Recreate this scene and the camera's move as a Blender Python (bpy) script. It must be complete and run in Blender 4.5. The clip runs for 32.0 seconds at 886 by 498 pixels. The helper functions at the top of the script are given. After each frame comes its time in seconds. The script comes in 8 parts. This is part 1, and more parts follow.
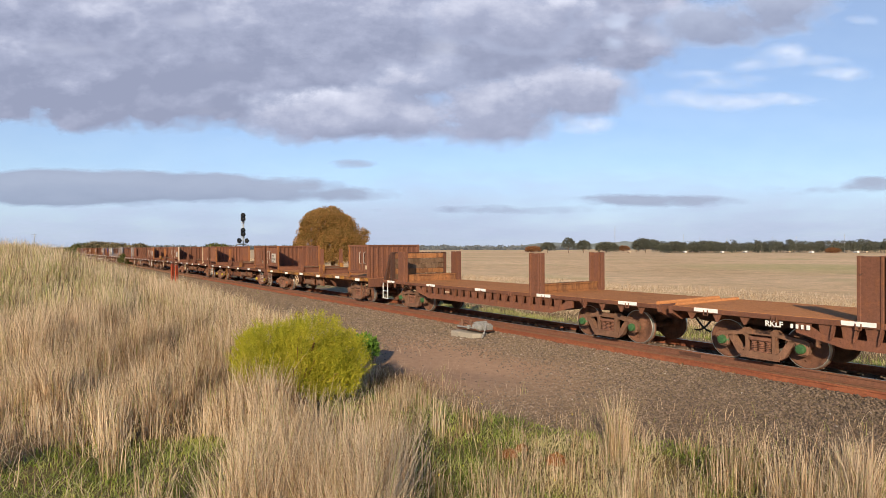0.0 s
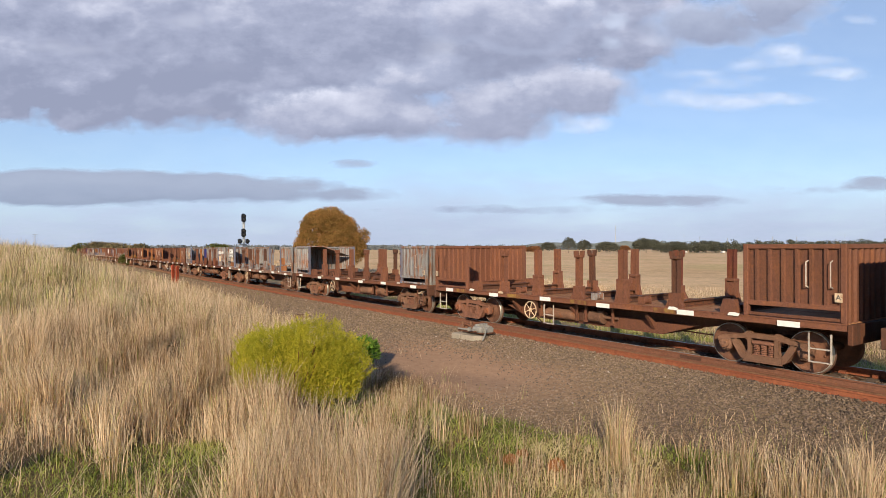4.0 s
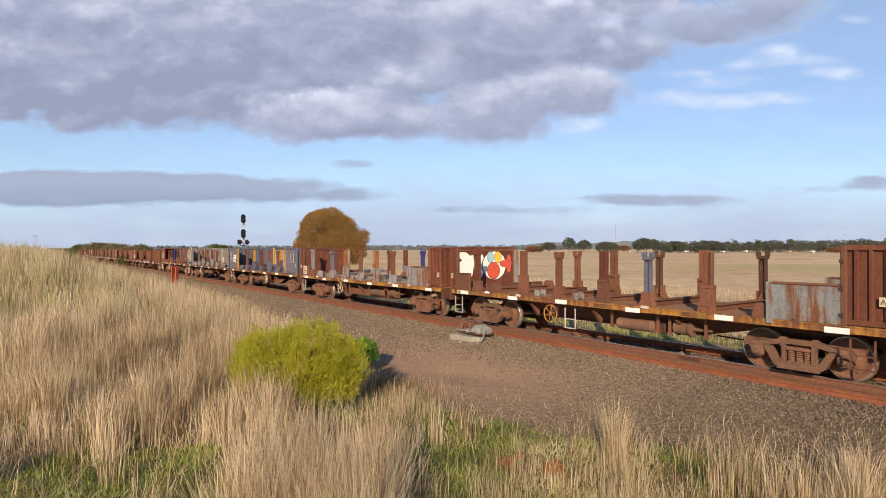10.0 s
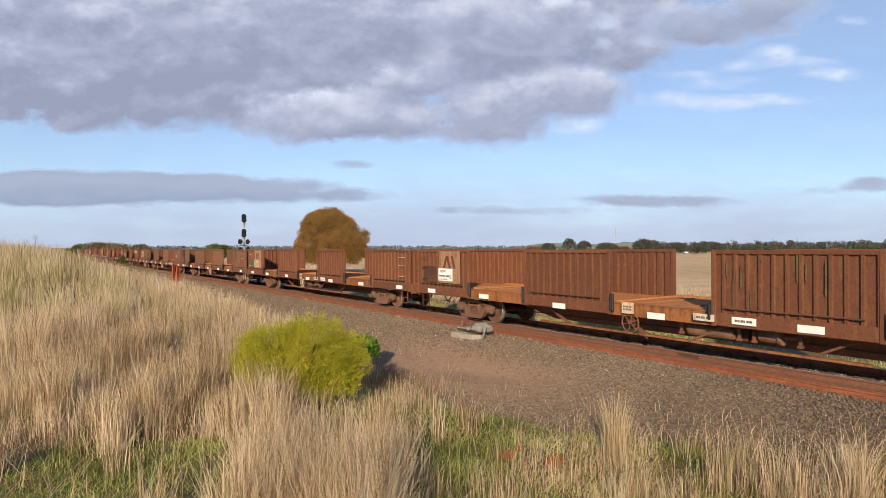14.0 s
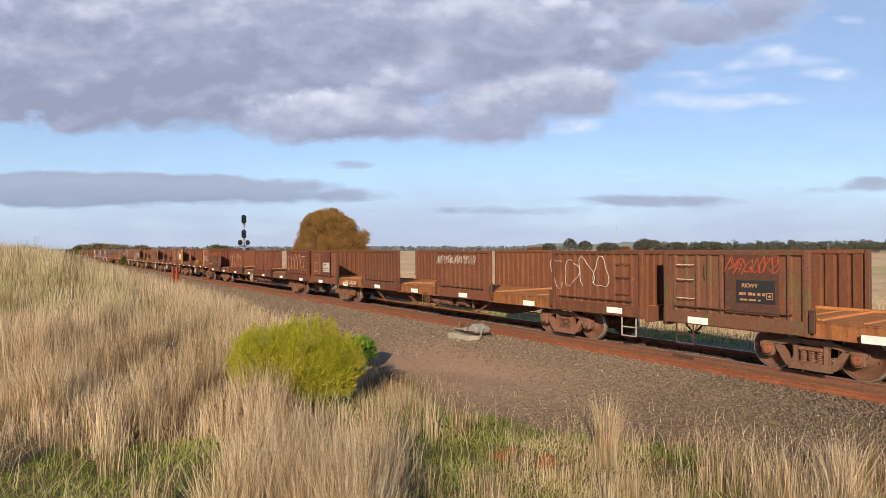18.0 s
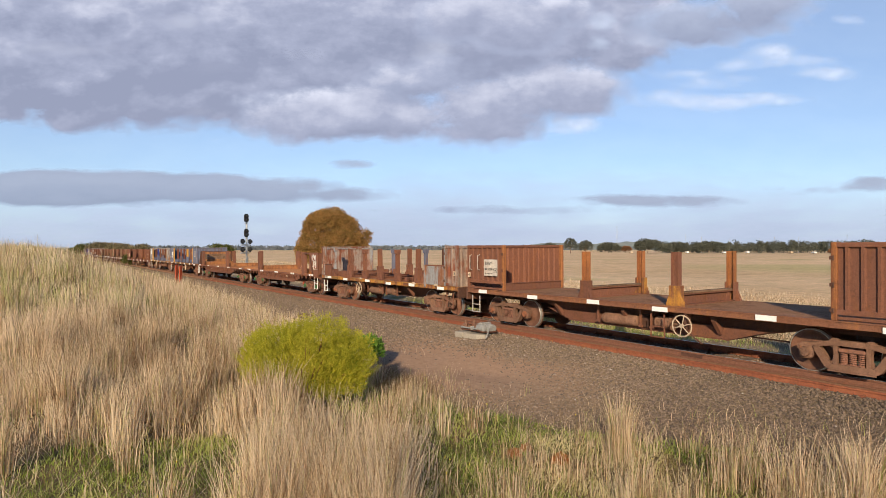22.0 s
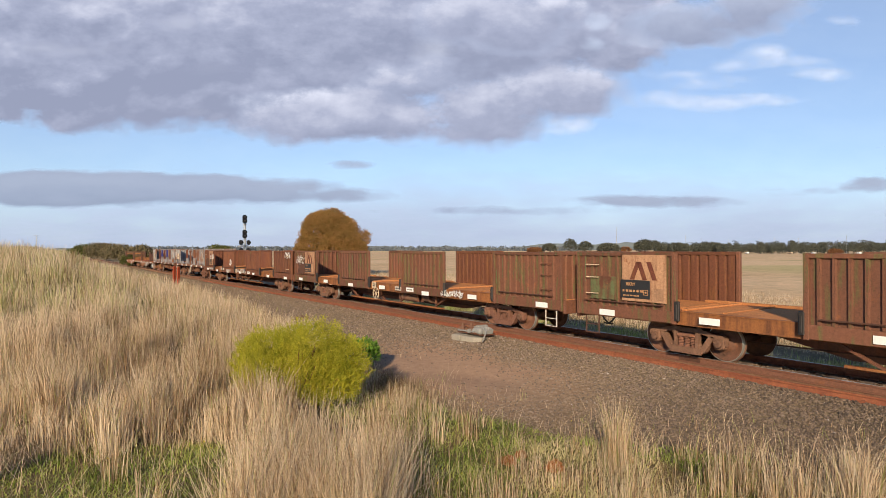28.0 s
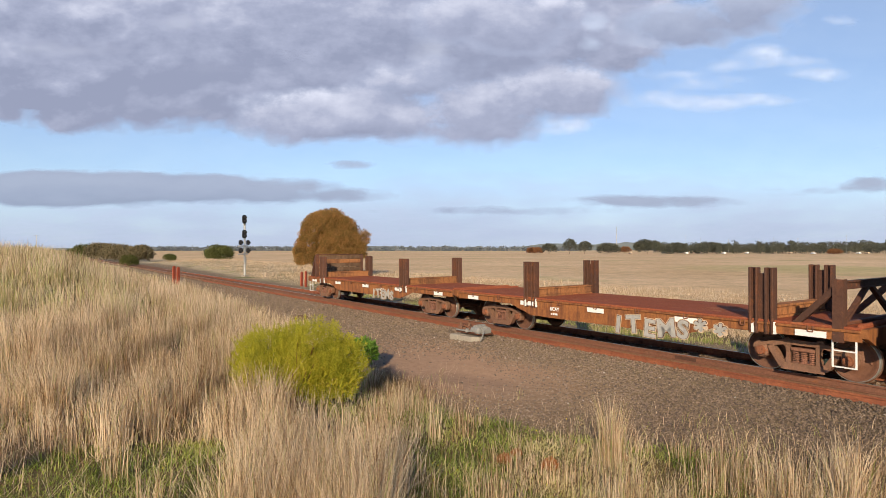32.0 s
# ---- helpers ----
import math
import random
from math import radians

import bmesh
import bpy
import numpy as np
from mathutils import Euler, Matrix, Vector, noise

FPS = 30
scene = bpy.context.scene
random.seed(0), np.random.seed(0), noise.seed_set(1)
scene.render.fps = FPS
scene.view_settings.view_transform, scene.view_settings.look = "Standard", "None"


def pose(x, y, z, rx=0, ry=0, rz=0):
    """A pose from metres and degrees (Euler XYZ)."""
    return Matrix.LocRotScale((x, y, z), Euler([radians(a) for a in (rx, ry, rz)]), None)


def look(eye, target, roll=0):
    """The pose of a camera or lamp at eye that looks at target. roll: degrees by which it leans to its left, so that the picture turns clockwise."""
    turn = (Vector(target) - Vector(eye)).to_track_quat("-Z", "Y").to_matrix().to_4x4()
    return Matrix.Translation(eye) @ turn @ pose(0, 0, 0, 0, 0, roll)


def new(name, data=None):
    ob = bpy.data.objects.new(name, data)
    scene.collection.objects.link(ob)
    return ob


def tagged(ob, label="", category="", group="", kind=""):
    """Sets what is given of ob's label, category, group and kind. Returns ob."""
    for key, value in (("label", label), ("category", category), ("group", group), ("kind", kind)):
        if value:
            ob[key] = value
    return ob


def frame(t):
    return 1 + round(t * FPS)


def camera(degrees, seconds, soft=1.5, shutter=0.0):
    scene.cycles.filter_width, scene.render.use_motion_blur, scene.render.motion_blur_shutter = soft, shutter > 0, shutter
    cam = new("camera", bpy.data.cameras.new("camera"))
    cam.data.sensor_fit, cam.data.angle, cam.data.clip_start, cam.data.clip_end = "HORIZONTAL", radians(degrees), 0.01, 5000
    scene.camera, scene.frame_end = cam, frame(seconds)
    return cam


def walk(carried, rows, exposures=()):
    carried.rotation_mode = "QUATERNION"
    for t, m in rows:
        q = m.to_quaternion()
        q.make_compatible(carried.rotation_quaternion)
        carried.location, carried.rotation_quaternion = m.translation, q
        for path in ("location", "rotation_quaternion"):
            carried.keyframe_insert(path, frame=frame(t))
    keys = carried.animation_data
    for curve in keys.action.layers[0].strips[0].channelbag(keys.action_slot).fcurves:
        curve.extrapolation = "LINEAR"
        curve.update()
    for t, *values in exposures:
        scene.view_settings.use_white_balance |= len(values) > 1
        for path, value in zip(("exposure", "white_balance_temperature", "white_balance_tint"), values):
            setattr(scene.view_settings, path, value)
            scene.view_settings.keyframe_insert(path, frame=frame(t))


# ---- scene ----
cam = camera(72.8, 32.0, soft=0.7)
PATH = [
    (0, (-0.055, -14.646, 2.576), (-1.699, -13.508, 2.575), -0.0),
    (0.5, (-0.07, -14.628, 2.601), (-1.714, -13.489, 2.6), -0.0),
    (1, (-0.065, -14.608, 2.597), (-1.709, -13.469, 2.596), -0.0),
    (1.5, (-0.045, -14.616, 2.605), (-1.689, -13.477, 2.604), -0.0),
    (2, (-0.074, -14.633, 2.62), (-1.719, -13.495, 2.617), -0.1),
    (2.5, (-0.094, -14.646, 2.635), (-1.739, -13.509, 2.633), -0.1),
    (3, (-0.117, -14.636, 2.637), (-1.762, -13.499, 2.634), -0.0),
    (3.5, (-0.096, -14.66, 2.648), (-1.741, -13.523, 2.646), 0.0),
    (5.5, (0.124, -14.605, 2.72), (-1.521, -13.468, 2.719), 0.0),
    (6, (0.139, -14.531, 2.729), (-1.506, -13.393, 2.727), -0.0),
    (6.5, (0.118, -14.55, 2.738), (-1.527, -13.413, 2.737), -0.0),
    (7, (0.121, -14.585, 2.739), (-1.524, -13.447, 2.737), -0.0),
    (7.5, (0.137, -14.606, 2.74), (-1.508, -13.468, 2.738), 0.0),
    (8, (0.089, -14.597, 2.724), (-1.556, -13.459, 2.723), -0.0),
    (8.5, (0.06, -14.612, 2.729), (-1.585, -13.474, 2.727), -0.1),
    (9, (0.038, -14.602, 2.72), (-1.607, -13.465, 2.718), -0.1),
    (9.5, (0.013, -14.597, 2.712), (-1.632, -13.46, 2.71), -0.1),
    (10, (-0.015, -14.615, 2.706), (-1.661, -13.478, 2.705), -0.1),
    (10.5, (-0.034, -14.613, 2.698), (-1.68, -13.476, 2.696), -0.1),
    (11, (-0.04, -14.589, 2.672), (-1.685, -13.452, 2.672), -0.1),
    (11.5, (-0.03, -14.604, 2.655), (-1.675, -13.466, 2.655), -0.0),
    (12, (-0.005, -14.606, 2.656), (-1.65, -13.469, 2.657), -0.0),
    (12.5, (0.011, -14.628, 2.656), (-1.634, -13.49, 2.658), 0.0),
    (13, (0.076, -14.597, 2.662), (-1.57, -13.46, 2.661), -0.1),
    (13.5, (0.07, -14.665, 2.642), (-1.576, -13.528, 2.641), -0.1),
    (14, (0.056, -14.703, 2.623), (-1.59, -13.566, 2.624), -0.0),
    (14.5, (0.08, -14.694, 2.613), (-1.565, -13.557, 2.614), -0.1),
    (16.5, (0.172, -14.622, 2.641), (-1.475, -13.487, 2.642), -0.1),
    (17, (0.172, -14.599, 2.61), (-1.475, -13.465, 2.612), 0.0),
    (17.5, (0.206, -14.624, 2.618), (-1.441, -13.49, 2.618), -0.1),
    (18, (0.173, -14.612, 2.647), (-1.474, -13.478, 2.649), -0.1),
    (18.5, (0.103, -14.574, 2.662), (-1.544, -13.44, 2.663), -0.1),
    (19, (0.1, -14.672, 2.604), (-1.548, -13.538, 2.604), -0.1),
    (19.5, (0.096, -14.721, 2.562), (-1.553, -13.588, 2.561), -0.1),
    (20, (0.092, -14.812, 2.564), (-1.556, -13.679, 2.566), 0.0),
    (20.5, (0.106, -14.912, 2.631), (-1.542, -13.779, 2.633), 0.1),
    (21, (0.131, -14.923, 2.671), (-1.517, -13.79, 2.672), 0.1),
    (21.5, (0.106, -14.866, 2.665), (-1.542, -13.733, 2.665), 0.0),
    (22, (0.077, -14.823, 2.627), (-1.571, -13.69, 2.627), -0.0),
    (22.5, (-0.025, -14.723, 2.581), (-1.673, -13.59, 2.58), -0.0),
    (23, (-0.127, -14.748, 2.591), (-1.775, -13.615, 2.59), -0.0),
    (23.5, (-0.202, -14.751, 2.598), (-1.85, -13.618, 2.598), 0.0),
    (24, (-0.191, -14.761, 2.574), (-1.839, -13.627, 2.575), 0.1),
    (24.5, (-0.098, -14.782, 2.581), (-1.745, -13.648, 2.58), 0.0),
    (25, (-0.046, -14.778, 2.61), (-1.693, -13.644, 2.609), 0.0),
    (25.5, (-0.023, -14.751, 2.604), (-1.67, -13.617, 2.604), 0.1),
    (27.5, (0.032, -14.684, 2.66), (-1.616, -13.55, 2.661), 0.1),
    (28, (0.018, -14.65, 2.687), (-1.63, -13.516, 2.689), 0.0),
    (28.5, (0.05, -14.668, 2.688), (-1.598, -13.534, 2.69), -0.0),
    (29, (0.076, -14.656, 2.67), (-1.572, -13.522, 2.673), 0.0),
    (29.5, (0.079, -14.696, 2.67), (-1.569, -13.562, 2.672), 0.1),
    (30, (0.079, -14.735, 2.706), (-1.568, -13.602, 2.708), 0.0),
    (30.5, (0.099, -14.702, 2.73), (-1.549, -13.568, 2.73), -0.0),
    (31, (0.161, -14.664, 2.699), (-1.487, -13.53, 2.702), 0.1),
    (31.5, (0.167, -14.693, 2.717), (-1.481, -13.558, 2.718), -0.0),
    (32, (0.146, -14.672, 2.688), (-1.501, -13.538, 2.69), -0.0),
]
walk(cam, [(t, look(eye, target, roll)) for t, eye, target, roll in PATH])

# ---- world, sun, exposure ----
SUN_AZ, SUN_EL = 45.0, 21.0        # light comes from +x, -y (behind the camera's right shoulder)
world = bpy.data.worlds.new("world")
scene.world = world
world.use_nodes = True
wn, wl = world.node_tree.nodes, world.node_tree.links
wn.clear()
sky = wn.new("ShaderNodeTexSky")
sky.sky_type, sky.sun_disc = "NISHITA", False
sky.sun_elevation, sky.sun_rotation = radians(SUN_EL), radians(135)
sky.air_density, sky.dust_density, sky.ozone_density = 1.0, 0.2, 2.5
wbg, wout = wn.new("ShaderNodeBackground"), wn.new("ShaderNodeOutputWorld")
wbg.inputs[1].default_value = 0.10
wtint = wn.new("ShaderNodeMix")
wtint.data_type, wtint.blend_type = "RGBA", "MULTIPLY"
wtint.inputs[0].default_value, wtint.inputs[7].default_value = 1.0, (0.93, 1.0, 1.13, 1)
wl.new(sky.outputs[0], wtint.inputs[6])
wl.new(wtint.outputs[2], wbg.inputs[0])
wl.new(wbg.outputs[0], wout.inputs[0])
sun = new("sun", bpy.data.lights.new("sun", "SUN"))
sun.data.energy, sun.data.angle, sun.data.color = 4.85, radians(0.6), (1.0, 0.815, 0.57)
sun.matrix_world = look((40, -40, 40 * 1.414 * math.tan(radians(SUN_EL))), (0, 0, 0))
scene.view_settings.exposure = 0.26


# ---- materials ----
def mat_new(name):
    m = bpy.data.materials.new(name)
    m.use_nodes = True
    nt = m.node_tree
    return m, nt, nt.nodes["Principled BSDF"]


def node(nt, kind, **kw):
    n = nt.nodes.new(kind)
    for k, v in kw.items():
        n.inputs[k.replace("_", " ")].default_value = v
    return n


def ramp(nt, src, stops):
    r = nt.nodes.new("ShaderNodeValToRGB")
    while len(r.color_ramp.elements) < len(stops):
        r.color_ramp.elements.new(0.5)
    for e, (p, c) in zip(r.color_ramp.elements, stops):
        e.position, e.color = p, (*c, 1) if len(c) == 3 else c
    nt.links.new(src, r.inputs[0])
    return r.outputs[0]


def mix(nt, fac, a, b, blend="MIX"):
    n = nt.nodes.new("ShaderNodeMix")
    n.data_type, n.blend_type = "RGBA", blend
    for i, v in ((0, fac), (6, a), (7, b)):
        if isinstance(v, (int, float)):
            n.inputs[i].default_value = v
        elif isinstance(v, tuple):
            n.inputs[i].default_value = (*v, 1)
        else:
            nt.links.new(v, n.inputs[i])
    return n.outputs[2]


def coords(nt, scale=(1, 1, 1), random_shift=True):
    tc = nt.nodes.new("ShaderNodeTexCoord")
    mp = nt.nodes.new("ShaderNodeMapping")
    mp.inputs["Scale"].default_value = scale
    src = tc.outputs["Object"]
    if random_shift:
        info = nt.nodes.new("ShaderNodeObjectInfo")
        mul = nt.nodes.new("ShaderNodeMath")
        mul.operation = "MULTIPLY"
        mul.inputs[1].default_value = 57.0
        nt.links.new(info.outputs["Random"], mul.inputs[0])
        nt.links.new(mul.outputs[0], mp.inputs["Location"])
    nt.links.new(src, mp.inputs["Vector"])
    return mp.outputs[0]


def noise_tex(nt, vec, scale, detail=6.0, rough=0.6):
    n = node(nt, "ShaderNodeTexNoise", Scale=scale, Detail=detail, Roughness=rough)
    nt.links.new(vec, n.inputs["Vector"])
    return n.outputs["Fac"]


def bump(nt, bsdf, height, strength=0.3, dist=0.01):
    b = node(nt, "ShaderNodeBump", Strength=strength, Distance=dist)
    nt.links.new(height, b.inputs["Height"])
    nt.links.new(b.outputs[0], bsdf.inputs["Normal"])


def worn(name, base, wear, amount=0.5, streak=0.4, rough=0.75, metal=0.0, dirt=(0.10, 0.045, 0.025), vert=0.4):
    """Painted or bare steel with rust patches, vertical streaks and road dirt; amount 0..1 is how much of it has rusted."""
    m, nt, b = mat_new(name)
    v = coords(nt)
    vs = coords(nt, (1.0, 1.0, 0.12))
    big = noise_tex(nt, v, 1.3, 8, 0.65)
    fine = noise_tex(nt, v, 14, 6, 0.7)
    streaks = noise_tex(nt, vs, 7, 5, 0.6)
    lo = 0.72 - 0.5 * amount
    mask = ramp(nt, mix(nt, vert, big, streaks), [(lo, (0, 0, 0)), (lo + 0.10, (1, 1, 1))])
    col = mix(nt, mask, base, wear)
    smask = ramp(nt, streaks, [(0.45, (0, 0, 0)), (0.72, (streak,) * 3)])
    col = mix(nt, smask, col, dirt)
    spots = noise_tex(nt, v, 4.2, 7, 0.75)
    col = mix(nt, ramp(nt, spots, [(0.60, (0, 0, 0)), (0.66, (0.7, 0.7, 0.7))]), col, (0.25, 0.10, 0.045))
    col = mix(nt, ramp(nt, spots, [(0.30, (0.75, 0.75, 0.75)), (0.38, (0, 0, 0))]), col, (0.055, 0.030, 0.024))
    col = mix(nt, 0.38, col, ramp(nt, fine, [(0.30, (0.34, 0.32, 0.32)), (0.50, (0.95, 0.93, 0.92)), (0.72, (1.45, 1.38, 1.32))]), "MULTIPLY")
    grit = noise_tex(nt, v, 46, 3, 0.6)
    col = mix(nt, 0.28, col, ramp(nt, grit, [(0.35, (0.55, 0.53, 0.52)), (0.65, (1.4, 1.36, 1.32))]), "MULTIPLY")
    info = nt.nodes.new("ShaderNodeObjectInfo")
    tint = ramp(nt, info.outputs["Random"], [(0.0, (0.80, 0.78, 0.78)), (1.0, (1.12, 1.06, 1.02))])
    col = mix(nt, 1.0, col, tint, "MULTIPLY")
    nt.links.new(col, b.inputs["Base Color"])
    r = ramp(nt, big, [(0.3, (rough - 0.12,) * 3), (0.7, (min(1, rough + 0.15),) * 3)])
    nt.links.new(r, b.inputs["Roughness"])
    b.inputs["Metallic"].default_value = metal
    b.inputs["Specular IOR Level"].default_value = 0.06 if rough >= 0.9 else 0.28
    bump(nt, b, fine, 0.6, 0.01)
    return m


def plain(name, col, rough=0.6, metal=0.0, var=0.25, scale=9):
    m, nt, b = mat_new(name)
    v = coords(nt)
    f = noise_tex(nt, v, scale, 7, 0.65)
    c = mix(nt, 1.0, col, ramp(nt, f, [(0.25, (1 - var,) * 3), (0.75, (1 + var * 0.6,) * 3)]), "MULTIPLY")
    nt.links.new(c, b.inputs["Base Color"])
    b.inputs["Roughness"].default_value, b.inputs["Metallic"].default_value = rough, metal
    bump(nt, b, f, 0.25, 0.004)
    return m


RUST = worn("rust_brown", (0.178, 0.080, 0.052), (0.25, 0.107, 0.058), 0.45, 0.6, vert=0.6)
RUST_DARK = worn("rust_dark", (0.095, 0.048, 0.034), (0.16, 0.065, 0.036), 0.4)
RUST_RED = worn("rust_red", (0.14, 0.046, 0.031), (0.19, 0.072, 0.038), 0.5, 0.55, vert=0.6)
RUST_ORANGE = worn("rust_orange", (0.32, 0.132, 0.047), (0.23, 0.092, 0.042), 0.48, 0.5, vert=0.6)
RUST_GREEN = worn("rust_green", (0.172, 0.078, 0.049), (0.145, 0.155, 0.065), 0.38, 0.6, vert=0.9)
DECK = worn("deck_rust", (0.50, 0.23, 0.095), (0.38, 0.175, 0.08), 0.4, 0.0, 0.95)
DECK_RED = worn("deck_red", (0.27, 0.085, 0.045), (0.33, 0.13, 0.065), 0.4, 0.0, 0.9)
YELLOW = worn("sill_yellow", (0.42, 0.21, 0.045), (0.20, 0.085, 0.045), 0.55)
POST_YELLOW = worn("post_yellow", (0.50, 0.275, 0.06), (0.24, 0.095, 0.04), 0.40)
GREY = worn("paint_grey", (0.265, 0.28, 0.295), (0.27, 0.12, 0.06), 0.48, 0.65, vert=0.55)
BLUEGREY = worn("paint_bluegrey", (0.155, 0.175, 0.25), (0.24, 0.10, 0.05), 0.30, 0.6, vert=0.6)
BLUE = worn("paint_blue", (0.035, 0.045, 0.22), (0.18, 0.07, 0.04), 0.3, 0.4)
BOGIE = worn("bogie_dust", (0.175, 0.10, 0.068), (0.25, 0.145, 0.10), 0.45, 0.2, 0.85)
BOGIE_PINK = worn("bogie_pink", (0.23, 0.115, 0.08), (0.16, 0.085, 0.06), 0.4, 0.2, 0.85)
WHEEL = worn("wheel_web", (0.17, 0.085, 0.055), (0.10, 0.055, 0.04), 0.4, 0.1, 0.7)
TREAD = plain("wheel_tread", (0.60, 0.57, 0.53), 0.36, 0.75, 0.2)
RAILTOP = plain("rail_running_face", (0.46, 0.44, 0.42), 0.42, 0.6, 0.2)
RAIL_DULL = worn("rail_dull", (0.20, 0.095, 0.062), (0.22, 0.080, 0.045), 0.35, 0.2, 0.85)
RAIL = worn("rail_rust", (0.215, 0.075, 0.042), (0.28, 0.105, 0.055), 0.5, 0.15, 0.85)
WHITE = plain("paint_white", (0.80, 0.79, 0.76), 0.6, 0.0, 0.12)
DIRTYWHITE = worn("paint_dirty_white", (0.55, 0.52, 0.47), (0.28, 0.15, 0.08), 0.3, 0.3, 0.7)
GREENCAP = plain("cap_green", (0.045, 0.125, 0.045), 0.5)
YELLOWCAP = plain("cap_yellow", (0.42, 0.31, 0.03), 0.55)
ORANGECAP = worn("cap_brown", (0.26, 0.105, 0.055), (0.19, 0.085, 0.055), 0.45, 0.2)
BLACK = plain("black_board", (0.022, 0.022, 0.024), 0.6)
RUBBER = plain("dark_steel", (0.035, 0.03, 0.028), 0.6, 0.3)
SILL_BROWN = worn("sill_brown", (0.20, 0.092, 0.054), (0.33, 0.15, 0.06), 0.40, 0.5)
SILL_MARK = worn("sill_faded_yellow", (0.29, 0.185, 0.055), (0.20, 0.085, 0.045), 0.55, 0.6)
OLD_GREEN = worn("old_green_paint", (0.125, 0.15, 0.07), (0.14, 0.06, 0.038), 0.45, 0.5)
CREST = worn("faded_tan_panel", (0.42, 0.25, 0.15), (0.25, 0.10, 0.05), 0.35, 0.5)
INK = plain("weathered_ink", (0.13, 0.12, 0.11), 0.8, 0.0, 0.5, 20)
RUST_STREAK = worn("rust_streaked", (0.165, 0.066, 0.037), (0.26, 0.112, 0.046), 0.40, 0.6, vert=0.95)
DECK_BROWN = worn("deck_brown", (0.36, 0.20, 0.115), (0.26, 0.135, 0.075), 0.45, 0.0, 0.92)
DEEPBLUE = worn("paint_deep_blue", (0.115, 0.14, 0.215), (0.21, 0.125, 0.095), 0.42, 0.6, vert=0.7)
DULLGREY = plain("dull_grey_metal", (0.27, 0.265, 0.25), 0.8, 0.0, 0.4, 14)
FADED = plain("faded_lettering", (0.46, 0.24, 0.11), 0.8, 0.0, 0.5, 20)
TIMBER = worn("deck_timber", (0.36, 0.17, 0.075), (0.22, 0.11, 0.06), 0.5, 0.3, 0.9)
WALL_DARK = worn("rust_wall", (0.150, 0.060, 0.036), (0.225, 0.095, 0.046), 0.45, 0.65, vert=0.7)
SILVER = plain("graffiti_silver", (0.40, 0.385, 0.36), 0.55, 0.0, 0.3)
CREAM = worn("board_cream", (0.62, 0.50, 0.36), (0.30, 0.14, 0.08), 0.25, 0.3)
REDGREY = worn("paint_red_grey", (0.27, 0.22, 0.19), (0.21, 0.07, 0.04), 0.5, 0.7)
WOODGREY = worn("old_timber", (0.20, 0.135, 0.09), (0.13, 0.085, 0.055), 0.5, 0.2, 0.9)
GALV = plain("galvanised", (0.46, 0.47, 0.47), 0.5, 0.4, 0.15)
TAG_RED = plain("sprayed_red", (0.62, 0.09, 0.05), 0.6)
TAG_BLUE = plain("sprayed_blue", (0.35, 0.55, 0.62), 0.6)
TAG_YELLOW = plain("sprayed_yellow", (0.80, 0.52, 0.06), 0.6)
REDPOST = plain("red_marker", (0.42, 0.075, 0.028), 0.6)
CONCRETE = plain("concrete", (0.33, 0.29, 0.235), 0.9, 0, 0.3, 20)
SLEEPER = plain("sleeper_dusty", (0.15, 0.105, 0.08), 0.95, 0, 0.3, 12)


